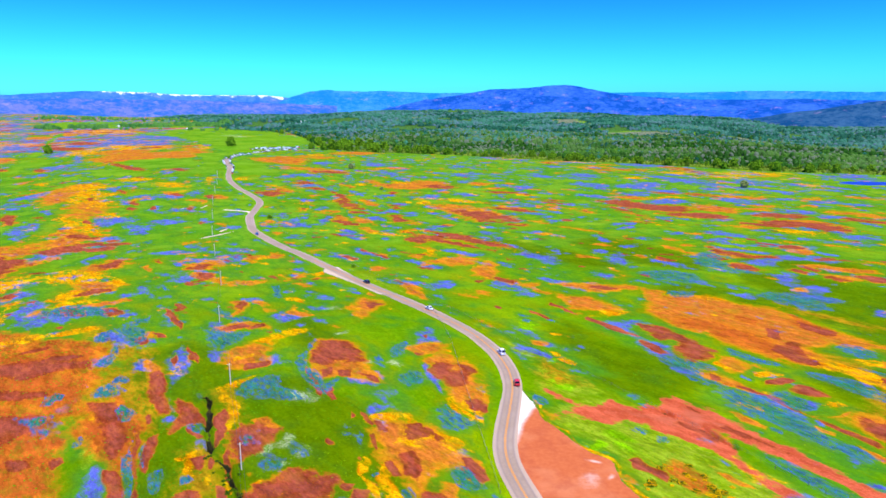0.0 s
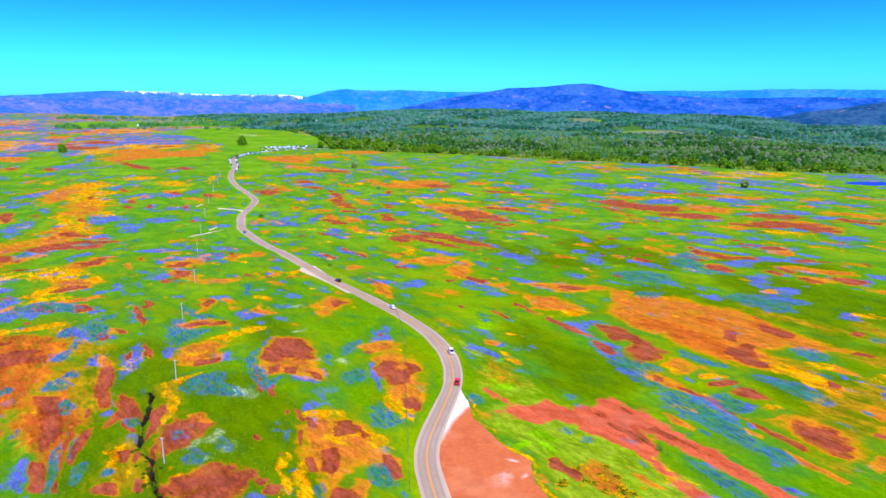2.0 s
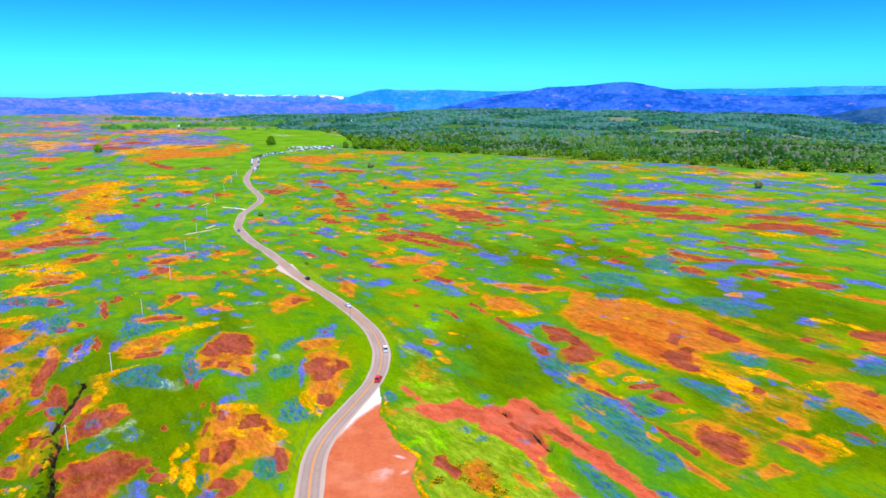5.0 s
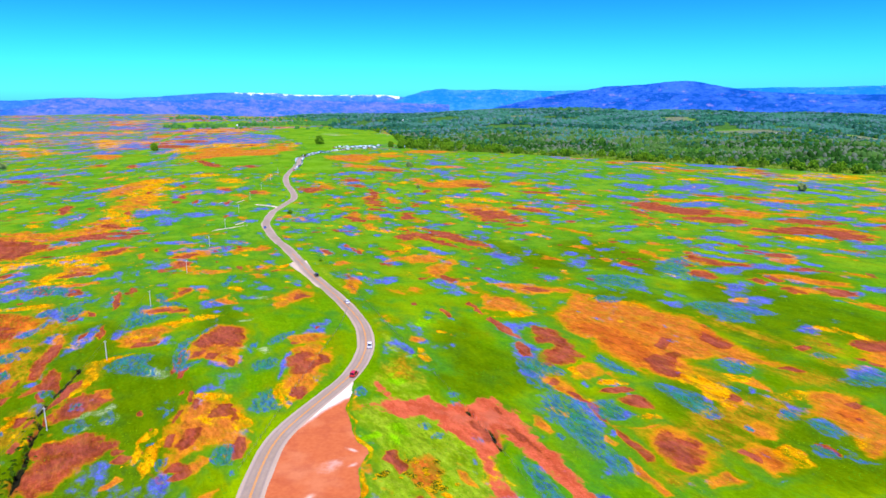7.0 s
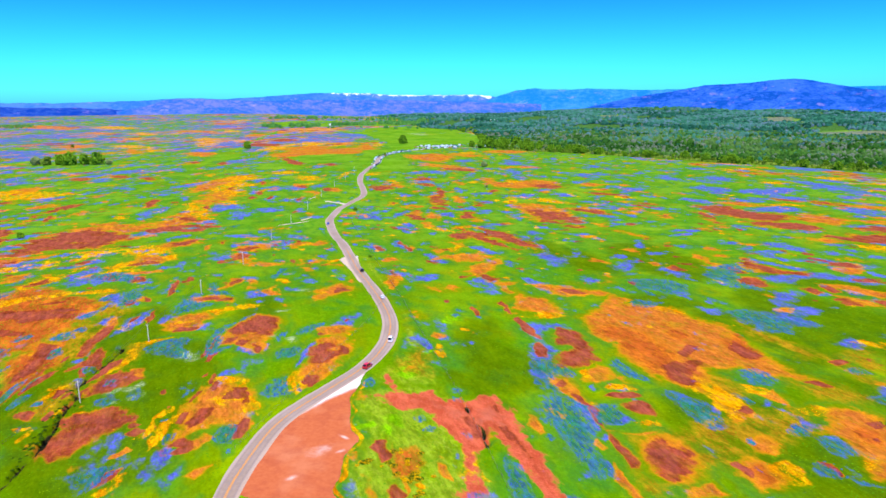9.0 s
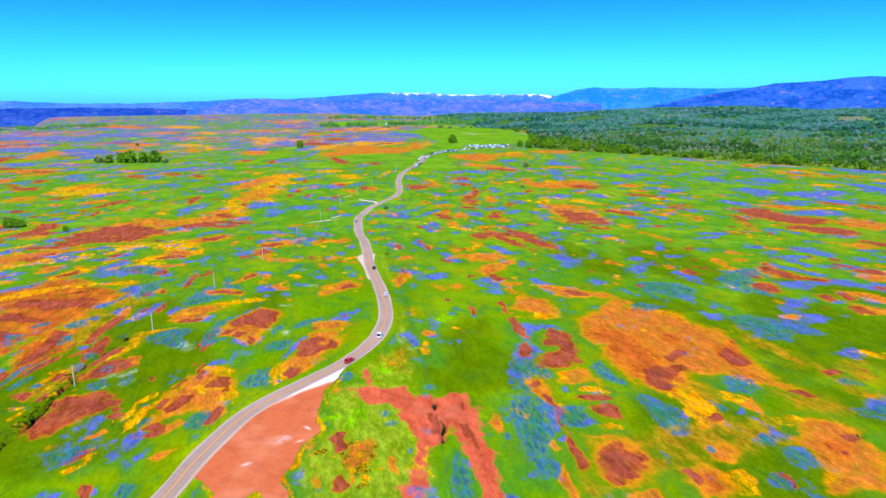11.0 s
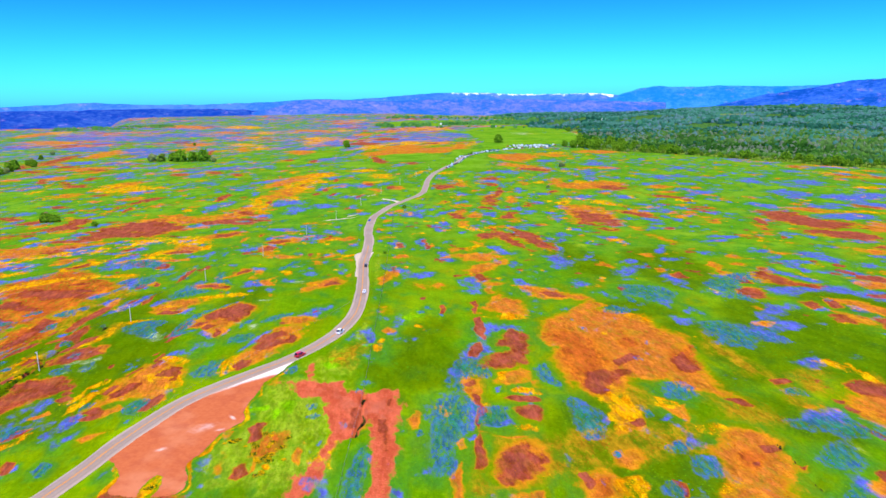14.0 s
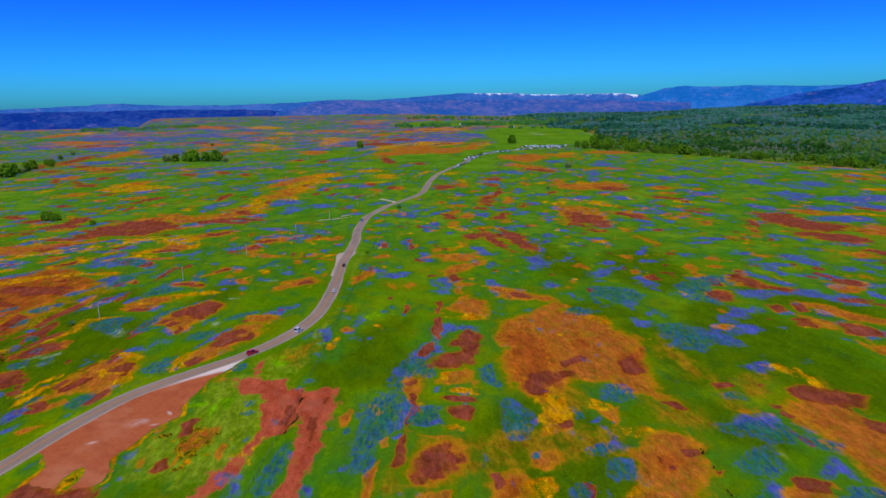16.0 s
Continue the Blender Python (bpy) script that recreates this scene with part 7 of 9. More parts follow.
# ---- the road ----
ROAD = spline([(110, -420), (84, -200), (60, -60), (44, 40), (34, 90), (29.8, 105), (26.3, 118), (23.0, 127.5), (20.2, 138), (18.3, 146.5), (17.0, 154), (16.6, 161), (17.1, 168.5), (18.4, 177),
               (20.3, 188), (22.2, 200), (22.7, 209), (22.0, 220), (18.6, 236.5), (9.2, 260), (-8, 288), (-24.3, 312), (-44.4, 341), (-63, 371), (-83, 402), (-102, 428.5), (-125, 464.5), (-140, 494),
               (-153.5, 537), (-159, 573), (-166, 614), (-190, 664), (-214, 710), (-240, 768), (-263, 838),
               (-285, 918), (-309, 981), (-328, 1045), (-334, 1115), (-322, 1168), (-295, 1232), (-250, 1262), (-180, 1275)], 2.0)
# the edge of the red gravel beside it: down the field side, round the foot, back along the road
PULL_OFF = spline([(24.8, 201), (26.6, 194), (28.8, 189.5), (27.8, 185), (30, 177), (34, 172.6), (35.2, 166.3), (38, 162), (42.7, 157.6), (43.4, 153.6), (42.7, 150), (44, 145), (47, 138), (46.2, 133.6),
                   (51.4, 128.6), (55.7, 125), (56.6, 121.4), (53.5, 117.5), (47.6, 116.2), (43.0, 112.4), (40.9, 113.8), (39.7, 117.5), (35.5, 121.4), (30.5, 123.6), (27.8, 123.2),
                   (23, 128), (20.2, 138), (17.6, 151), (17.0, 165), (19.3, 181), (22.0, 196), (24.8, 201)], 2.0)[:-1]


def road_distance(x, y):
    near = (x > -380) & (x < 130) & (y > -440) & (y < 1330)
    d = np.full(np.shape(x), 999.0)
    idx = np.flatnonzero(near)
    best = np.full(len(idx), 999.0)
    for px, py in ROAD[::3]:
        best = np.minimum(best, np.hypot(x[idx] - px, y[idx] - py))
    d[idx] = best
    return d

# ---- ground ----
def ground():
    bearing = np.concatenate([np.arange(-50, 72, 0.15), np.arange(72, 310, 7.0)])
    radius = np.concatenate([[1.0, 30, 60, 75], 85 * 1.0050 ** np.arange(0, 400), 85 * 1.0050 ** 400 * 1.0085 ** np.arange(1, 245)])
    rr, bb = np.meshgrid(radius, np.radians(bearing), indexing="ij")
    x, y = (MID[0] - rr * np.sin(bb)).ravel(), (MID[1] + rr * np.cos(bb)).ravel()
    z = height(x, y)
    cut = gully_depth(x, y)
    z = z - 1.8 * (1 - step(cut, 0.0, 1.0))
    nr, nb = len(radius), len(bearing)
    i, j = np.meshgrid(np.arange(nr - 1), np.arange(nb), indexing="ij")
    k = (j + 1) % nb
    faces = np.stack([i * nb + j, (i + 1) * nb + j, (i + 1) * nb + k, i * nb + k], -1).reshape(-1, 4)[:, ::-1]
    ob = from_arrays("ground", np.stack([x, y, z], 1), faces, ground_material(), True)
    fields = bloom(x, y)
    r, b = polar(x, y)
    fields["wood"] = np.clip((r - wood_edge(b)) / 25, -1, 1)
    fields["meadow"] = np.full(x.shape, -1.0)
    bay = 0.9 * fbm(x, y, 110, 66, 3)
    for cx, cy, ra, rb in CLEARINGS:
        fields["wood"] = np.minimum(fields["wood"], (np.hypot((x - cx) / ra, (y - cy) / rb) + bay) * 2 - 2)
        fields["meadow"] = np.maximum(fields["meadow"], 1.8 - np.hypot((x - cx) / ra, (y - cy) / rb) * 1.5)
    fields["broken"] = step(r, 230, 560)
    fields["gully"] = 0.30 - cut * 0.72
    for name, values in fields.items():
        a = ob.data.attributes.new(name, "FLOAT", "POINT")
        a.data.foreach_set("value", np.clip(values, -1, 1.5).astype(np.float32))
    return tagged(ob, "wide green grassland plain covered in bright spring wildflower patches", "ground", kind="structure")


# clearings in the woods: centre and half sizes
CLEARINGS = [(590, 2010, 135, 120), (470, 2720, 50, 260), (818, 1840, 45, 110), (-140, 3000, 60, 300)]
ground()


def sheet(name, line, left, right, lift, material, label, rows=2):
    """A strip laid along a line on the ground, from an offset to its left to one to its right."""
    d = np.gradient(line, axis=0)
    n = np.stack([-d[:, 1], d[:, 0]], 1) / np.hypot(d[:, 0], d[:, 1])[:, None]
    u = np.linspace(0, 1, rows)
    across = left[:, None] * (1 - u) + right[:, None] * u
    x, y = line[:, None, 0] + n[:, None, 0] * across, line[:, None, 1] + n[:, None, 1] * across
    z = height(x.ravel(), y.ravel()) + lift
    i, j = np.meshgrid(np.arange(len(line) - 1), np.arange(rows - 1), indexing="ij")
    faces = np.stack([i * rows + j, i * rows + j + 1, (i + 1) * rows + j + 1, (i + 1) * rows + j], -1).reshape(-1, 4)
    ob = from_arrays(name, np.stack([x.ravel(), y.ravel(), z], 1), faces, material)
    ob.data.attributes.new("across", "FLOAT", "POINT").data.foreach_set("value", across.ravel().astype(np.float32))
    return tagged(ob, label, name.replace("_", " "), kind="structure")


def road():
    def asphalt(name, a, b):
        n = Nodes(name)
        fine, wide, worn = n.noise(1.2, 4), n.noise(0.05, 3), n.noise(0.3, 2)
        c = n.mix(fine, a, b)
        c = n.mix(n.math("MULTIPLY", n.ramp(wide, 0.4, 0.7), 0.5), c, (0.40, 0.32, 0.26))
        c = n.mix(n.math("MULTIPLY", n.ramp(worn, 0.55, 0.8), 0.4), c, (0.13, 0.12, 0.12))
        off = n.math("ABSOLUTE", n.attr("across"))                    # smooth grey wheel tracks, a paler dusty edge
        track = n.ramp(n.math("ABSOLUTE", n.math("SUBTRACT", n.math("PINGPONG", n.math("ADD", off, -0.55), 0.8), 0.0)), 0.15, 0.55, 1.0, 0.0)
        c = n.mix(n.math("MULTIPLY", track, n.ramp(worn, 0.3, 0.6, 0.45, 0.75)), c, n.mix(fine, (0.215, 0.163, 0.125), (0.300, 0.228, 0.172)))
        c = n.mix(n.ramp(off, 2.1, 2.6, 0.0, 0.7), c, (0.40, 0.315, 0.26))
        n.bump(fine, 0.3, 0.02)
        return n.done(c, 0.85, 0, 0.3)

    k = len(ROAD)
    s = np.arange(k) * 1.0
    wob = lambda seed: 0.45 * fbm(s, s * 0, 9, seed)
    one = np.ones(k)
    sheet("shoulder", ROAD, 3.2 * one + wob(1) * 1.2, -3.2 * one + wob(2) * 1.2, 0.06, grained("pale_gravel", (0.33, 0.24, 0.16), (0.50, 0.38, 0.27), 1.5, bump=0.3),
          "pale pinkish gravel shoulder along the road", 3)
    sheet("road", ROAD, 2.6 * one + wob(3) * 0.3, -2.6 * one + wob(4) * 0.3, 0.12, asphalt("worn_asphalt", (0.235, 0.172, 0.115), (0.350, 0.260, 0.180)),
          "worn grey two-lane asphalt road winding over the plain", 15)
    paint = grained("faded_yellow_paint", (0.52, 0.20, 0.03), (0.62, 0.29, 0.07), 2.0)
    near = ROAD[: int(k * 0.45)]
    m = len(near)
    for side in (0.16, -0.16):
        sheet("centre_line", near, (side + 0.11) * np.ones(m), (side - 0.11) * np.ones(m), 0.126, paint, "faded orange-yellow double centre line on the road")


road()


def blob_sheet(name, outline, lift, material, label, ragged=1.0, seed=5, cell=0.5, hole=None):
    """A flat spread of gravel inside a smooth ragged outline."""
    ring = spline([*outline, outline[0]], 1.5)[:-1]
    (x0, y0), (x1, y1) = ring.min(0) - 2, ring.max(0) + 2
    gx, gy = np.meshgrid(np.arange(x0, x1, cell), np.arange(y0, y1, cell), indexing="ij")
    x, y = gx.ravel(), gy.ravel()
    x = x + 0.3 * cell * fbm(x, y, cell, seed + 40, 1)
    y = y + 0.3 * cell * fbm(y, x, cell, seed + 41, 1)
    inside = inward(x, y, ring) + ragged * fbm(x, y, 4.0, seed, 3)
    if hole is not None:
        inside = np.minimum(inside, -inward(x, y, hole) + 0.4 * fbm(x, y, 3.0, seed + 2, 2))
    ny = gx.shape[1]
    i, j = np.meshgrid(np.arange(gx.shape[0] - 1), np.arange(ny - 1), indexing="ij")
    faces = np.stack([i * ny + j, (i + 1) * ny + j, (i + 1) * ny + j + 1, i * ny + j + 1], -1).reshape(-1, 4)
    faces = faces[inside[faces].mean(1) > 0]
    used, back = np.unique(faces, return_inverse=True)
    x, y = x[used], y[used]
    ob = from_arrays(name, np.stack([x, y, height(x, y) + lift], 1), back.reshape(-1, 4), material)
    chalk = np.clip(0.50 + inward(x, y, APRON) * 0.24, 0, 1)              # pale stone, thickest along the road
    for cx, cy, ra, rb, turn, most in CHALK:
        c, sn = math.cos(radians(turn)), math.sin(radians(turn))
        dx, dy = x - cx, y - cy
        chalk = np.maximum(chalk, most * np.clip(1.15 - np.hypot((dx * c + dy * sn) / ra, (dy * c - dx * sn) / rb), 0, 1))
    ob.data.attributes.new("chalk", "FLOAT", "POINT").data.foreach_set("value", chalk.astype(np.float32))
    return tagged(ob, label, "gravel", kind="structure")


def gravel_red():
    n = Nodes("red_gravel")
    wide, fine, mid = n.noise(0.06, 3), n.noise(0.9, 4), n.noise(0.16, 5, 0.65)
    c = n.mix(fine, (0.39, 0.085, 0.028), (0.53, 0.155, 0.055))
    c = n.mix(n.math("MULTIPLY", n.ramp(wide, 0.46, 0.66), 0.55), c, (0.56, 0.21, 0.10))
    c = n.mix(n.math("MULTIPLY", n.ramp(mid, 0.46, 0.68), 0.5), c, (0.34, 0.072, 0.032))
    pale = n.math("ADD", n.attr("chalk"), n.math("MULTIPLY_ADD", n.noise(0.35, 4, 0.65), 0.5, -0.25))
    c = n.mix(n.ramp(pale, 0.15, 0.75), c, n.mix(fine, (0.66, 0.52, 0.40), (0.86, 0.78, 0.68)))
    n.bump(fine, 0.35, 0.05)
    return n.done(c, 1.0, 0, 0.0)


ISLAND = np.array([(50.3, 115), (47.6, 118), (45.6, 121.6), (45.4, 125.2), (47.4, 124.8), (49.6, 123), (51.6, 119.6), (52.4, 116)])
APRON = np.array([(24.8, 201.2), (26.6, 195), (29.3, 191), (27.0, 187.4), (24.9, 182.8), (22.6, 177.5), (20.4, 169.3), (18.8, 165), (19.4, 174), (21, 183), (23.2, 193)])
CHALK = ((38.6, 157, 3.4, 1.2, -25, 0.50), (36, 148.5, 8, 4.2, 70, 0.34), (41, 149.5, 2.4, 1.3, 60, 0.46), (35.5, 134, 3, 1.6, 60, 0.40), (30, 165, 4, 1.5, 30, 0.2))
RED = gravel_red()
WHITE = grained("white_gravel", (0.52, 0.40, 0.28), (0.70, 0.60, 0.46), 1.3, bump=0.3)
CREAM = grained("cream_gravel", (0.44, 0.34, 0.22), (0.60, 0.48, 0.34), 1.3, bump=0.3)
blob_sheet("gravel_pull_off", PULL_OFF[::3], 0.04, RED, "reddish gravel pull-off beside the road, chalky white at its edge", 0.5, cell=0.3, hole=ISLAND)
blob_sheet("gravel_pull_off", [(-62, 356), (-65, 362), (-64.5, 369), (-58, 362), (-45, 340), (-29, 316), (-30, 313), (-46, 336)], 0.045, CREAM, "small pale gravel pull-off at the bend", 0.3, 7)
blob_sheet("gravel_pull_off", [(-59, 373), (-57, 369), (-48.5, 353), (-42.5, 342), (-44, 341), (-51, 353), (-60, 368)], 0.05, WHITE, "narrow white gravel edge of the road", 0.2, 8)
blob_sheet("gravel_pull_off", [(-125, 468), (-118.5, 452), (-109, 434), (-97, 418), (-98, 423), (-107, 435), (-117, 452), (-122, 464)], 0.045, CREAM, "pale gravel edge on the outside of the bend", 0.3, 9)
blob_sheet("side_track", [(-157, 556), (-159.5, 562), (-167, 567), (-184, 572), (-184, 568.5), (-167, 564), (-160, 557), (-157, 549)], 0.05, WHITE, "white gravel side track leaving the road", 0.25, 10)

for bar in ([(-165, 452), (-163, 461), (-157, 470), (-150, 482), (-151, 478), (-156.6, 467), (-162, 457)], [(-160, 483), (-158.2, 495), (-157.2, 490), (-158.8, 480)],
            [(-207, 577), (-206.6, 592), (-205.2, 588), (-205.6, 576)], [(-221, 571), (-220.6, 579), (-219.4, 572)]):
    blob_sheet("gravel_bar", bar, 0.05, CREAM, "pale gravel bar along the creek in the grass", 0.9, int(-bar[0][0]), 0.4)

# blue sky reflection painted into the water's base colour
water = Nodes("pond_water")
wm = water.done(water.mix(water.noise(0.1, 2), (0.006, 0.03, 0.30), (0.012, 0.06, 0.42)), 0.5, 0, 0.12)
ring = np.linspace(0, 2 * np.pi, 64, endpoint=False)
bm = bmesh.new()
bm.faces.new([bm.verts.new((POND[0] + POND[2] * 1.08 * math.cos(a) * (1 + 0.1 * math.sin(3 * a)), POND[1] + POND[3] * 1.08 * math.sin(a), -0.3)) for a in ring])
tagged(part("pond", bm, wm), "small blue pond at the edge of the woods", "pond", kind="structure")


# ---- far hills ----
def ridge(name, bearings, angles, front, crest, foot, material, label, rough=0.35, seed=1):
    """A range of hills: bearings and the angles of its crest above eye height, seen from the middle of the flight."""
    b = np.linspace(bearings[0], bearings[-1], 520)
    e = np.interp(b, bearings, angles)
    e = np.convolve(np.pad(e, 6, "edge"), np.ones(13) / 13, "valid")
    back = min(crest + 110, 4960)
    r = np.concatenate([np.linspace(front, crest, 26), [(crest + back) / 2, back]])
    u = np.clip((r - front) / (crest - front), 0, 1)
    rise = np.where(r <= crest, u ** 1.25, 1 - 0.5 * (r - crest) / max(back - crest, 1))
    rr, bb = np.meshgrid(r, b, indexing="ij")
    x, y = MID[0] - rr * np.sin(np.radians(bb)), MID[1] + rr * np.cos(np.radians(bb))
    top = 90 + crest * np.tan(np.radians(e))
    spur = np.abs(fbm(x, y, 260, seed, 4))
    fall = rough * (top[None] - foot) * spur * (4 * u * (1 - u))[:, None]
    small = 5.0 * fbm(x, y, 60, seed + 9, 4) * u[:, None]
    z = foot + (top[None] - foot) * rise[:, None] - fall + small
    nb = len(b)
    i, j = np.meshgrid(np.arange(len(r) - 1), np.arange(nb - 1), indexing="ij")
    faces = np.stack([i * nb + j, i * nb + j + 1, (i + 1) * nb + j + 1, (i + 1) * nb + j], -1).reshape(-1, 4)
    ob = from_arrays(name, np.stack([x, y, z], -1).reshape(-1, 3), faces, material, True)
    cold = (step(bb, 11.5, 14.5) * (1 - step(bb, 26.5, 29.5)))          # snow lies high up, on this stretch alone
    a = ob.data.attributes.new("snow", "FLOAT", "POINT")
    a.data.foreach_set("value", ((0.20 - (top[None] - z + small) / 30.0) * cold - (1 - cold) * 3).ravel().astype(np.float32))
    return tagged(ob, label, "mountain range", kind="structure")


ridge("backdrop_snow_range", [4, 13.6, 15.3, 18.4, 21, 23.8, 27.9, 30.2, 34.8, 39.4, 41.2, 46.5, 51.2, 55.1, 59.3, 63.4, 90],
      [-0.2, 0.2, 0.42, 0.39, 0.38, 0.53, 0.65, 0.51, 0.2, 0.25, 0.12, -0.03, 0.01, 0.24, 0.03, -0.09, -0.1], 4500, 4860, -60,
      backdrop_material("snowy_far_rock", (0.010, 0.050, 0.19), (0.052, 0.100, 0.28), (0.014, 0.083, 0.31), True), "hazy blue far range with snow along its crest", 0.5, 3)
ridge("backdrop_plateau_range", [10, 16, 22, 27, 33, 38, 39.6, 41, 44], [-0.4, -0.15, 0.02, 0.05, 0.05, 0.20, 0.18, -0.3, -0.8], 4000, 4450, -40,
      backdrop_material("hazy_purple_rock", (0.005, 0.045, 0.18), (0.12, 0.095, 0.20), (0.012, 0.066, 0.28)), "hazy purple flat-topped far escarpment", 0.6, 5)
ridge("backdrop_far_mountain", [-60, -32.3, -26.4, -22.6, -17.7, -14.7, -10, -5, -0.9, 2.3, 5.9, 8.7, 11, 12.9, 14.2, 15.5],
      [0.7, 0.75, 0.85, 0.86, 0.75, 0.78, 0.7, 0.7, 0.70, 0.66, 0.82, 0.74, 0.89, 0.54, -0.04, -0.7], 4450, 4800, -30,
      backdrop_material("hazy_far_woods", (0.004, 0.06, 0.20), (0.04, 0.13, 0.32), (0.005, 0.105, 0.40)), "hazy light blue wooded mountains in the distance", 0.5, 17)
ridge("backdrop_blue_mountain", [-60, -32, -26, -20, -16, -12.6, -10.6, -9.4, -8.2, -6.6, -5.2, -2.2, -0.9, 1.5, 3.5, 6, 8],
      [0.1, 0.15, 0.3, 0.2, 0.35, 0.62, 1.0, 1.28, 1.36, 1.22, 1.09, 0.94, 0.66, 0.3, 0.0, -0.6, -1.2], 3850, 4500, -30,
      backdrop_material("hazy_blue_woods", (0.001, 0.014, 0.07), (0.032, 0.082, 0.34), (0.003, 0.048, 0.29)), "hazy blue-violet wooded mountain far behind the woods", 0.75, 7)
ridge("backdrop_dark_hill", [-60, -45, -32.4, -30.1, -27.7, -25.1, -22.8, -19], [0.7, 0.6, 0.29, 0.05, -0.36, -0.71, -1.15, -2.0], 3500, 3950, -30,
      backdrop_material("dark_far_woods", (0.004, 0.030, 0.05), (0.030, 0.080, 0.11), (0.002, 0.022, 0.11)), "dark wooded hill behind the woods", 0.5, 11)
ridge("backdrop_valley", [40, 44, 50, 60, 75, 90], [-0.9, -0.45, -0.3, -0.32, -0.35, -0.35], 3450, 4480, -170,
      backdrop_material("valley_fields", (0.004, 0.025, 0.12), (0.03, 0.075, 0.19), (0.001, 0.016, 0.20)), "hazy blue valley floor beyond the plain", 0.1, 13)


# ---- woods ----
def scatter_crowns(name, px, py, radius, tall, material, label, category, sides=5, lift=0.0):
    """Many crowns in one mesh: each a lumpy double ring with a tip and a foot."""
    rng = np.random.default_rng(11)
    n = len(px)
    a = np.arange(sides) * 2 * np.pi / sides
    verts = np.zeros((n, 2 * sides + 1, 3), np.float32)
    jit = rng.uniform(0.65, 1.3, (n, 2, sides))
    turn = rng.uniform(0, 6.28, (n, 1))
    for ring_i, (wide, up) in enumerate(((1.0, 0.12), (0.72, 0.75))):
        verts[:, ring_i * sides:(ring_i + 1) * sides, 0] = np.cos(a + turn + ring_i * 0.5) * radius[:, None] * wide * jit[:, ring_i]
        verts[:, ring_i * sides:(ring_i + 1) * sides, 1] = np.sin(a + turn + ring_i * 0.5) * radius[:, None] * wide * jit[:, ring_i]
        verts[:, ring_i * sides:(ring_i + 1) * sides, 2] = tall[:, None] * (up + 0.12 * (rng.random((n, sides)) - 0.5))
    verts[:, 2 * sides, 2] = tall
    verts[:, 2 * sides, :2] = rng.uniform(-0.2, 0.2, (n, 2)) * radius[:, None]
    verts[..., 0] += px[:, None]
    verts[..., 1] += py[:, None]
    verts[..., 2] += (height(px, py) + lift)[:, None]
    f = []
    for i in range(sides):
        k = (i + 1) % sides
        f += [(i, k, sides + i), (k, sides + k, sides + i), (sides + i, sides + k, 2 * sides)]
    faces = (np.array(f)[None] + (np.arange(n) * (2 * sides + 1))[:, None, None]).reshape(-1, 3)
    return tagged(from_arrays(name, verts.reshape(-1, 3), faces, material, True), label, category, kind="stuff")


def woods():
    rng = np.random.default_rng(4)
    xs, ys, rs, hs = [], [], [], []
    for r0, r1, area in ((940, 1400, 58.0), (1400, 2000, 90.0), (2000, 2900, 170.0), (2900, 4000, 340.0)):
        count = int((r1 ** 2 - r0 ** 2) / 2 * math.radians(82) / area)
        r = np.sqrt(rng.uniform(r0 ** 2, r1 ** 2, count))
        b = rng.uniform(-52, 30, count)
        x, y = MID[0] - r * np.sin(np.radians(b)), r * np.cos(np.radians(b))
        keep = (r - wood_edge(b) > 4 + 10 * rng.random(count)) & (fbm(x, y, 90, 61) > -0.52 + 0.25 * (r > 2000))
        for cx, cy, ra, rb in CLEARINGS:
            keep &= np.hypot((x - cx) / ra, (y - cy) / rb) + 0.9 * fbm(x, y, 110, 66, 3) > 1 + 0.1 * fbm(x, y, 40, 8)
        size = math.sqrt(area) * 0.62
        xs.append(x[keep]), ys.append(y[keep])
        m = int(keep.sum())
        rs.append(size * rng.uniform(0.45, 1.15, m)), hs.append(rng.uniform(4.0, 10.5, m) * (0.75 + 0.25 * size / 6))
    x, y, r, h = (np.concatenate(v) for v in (xs, ys, rs, hs))

    def foliage(name, dark, light, grey, bare):
        n = Nodes(name)
        isl, wide, broad = n.island(), n.ramp(n.noise(0.009, 4, 0.65), 0.44, 0.56), n.ramp(n.noise(0.0045, 4, 0.65, (1.8, 1.0, 1.0), 15), 0.47, 0.55)
        c = n.mix(isl, dark, light)
        c = n.mix(n.math("MULTIPLY", wide, 0.65), c, n.mix(isl, n.mix(0.5, light, grey), grey))
        c = n.mix(n.math("MULTIPLY", broad, 0.9), c, n.mix(isl, tuple(0.45 * v for v in dark), tuple(1.1 * v for v in dark)))
        return leafy(n, n.mix(n.math("MULTIPLY", n.ramp(n.math("MULTIPLY_ADD", n.noise(0.006, 3, 0.6), 1.6, isl), 1.60, 1.68), 0.6), c, bare))

    # crowns farther off take a bluer foliage colour that holds the haze
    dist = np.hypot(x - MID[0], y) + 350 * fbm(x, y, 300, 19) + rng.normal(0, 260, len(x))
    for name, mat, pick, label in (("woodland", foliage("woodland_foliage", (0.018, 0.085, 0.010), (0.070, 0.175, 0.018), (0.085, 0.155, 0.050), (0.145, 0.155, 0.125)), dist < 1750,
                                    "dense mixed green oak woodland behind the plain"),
                                   ("far_woodland", foliage("hazed_foliage", (0.015, 0.095, 0.050), (0.045, 0.185, 0.095), (0.065, 0.160, 0.140), (0.095, 0.150, 0.185)), dist >= 1750,
                                    "pine and oak woods towards the mountains, tinted blue-green for haze")):
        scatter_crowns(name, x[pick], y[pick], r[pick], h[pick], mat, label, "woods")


woods()
BARK = grained("bark", (0.05, 0.035, 0.025), (0.12, 0.09, 0.065), 3.0, bump=0.4)


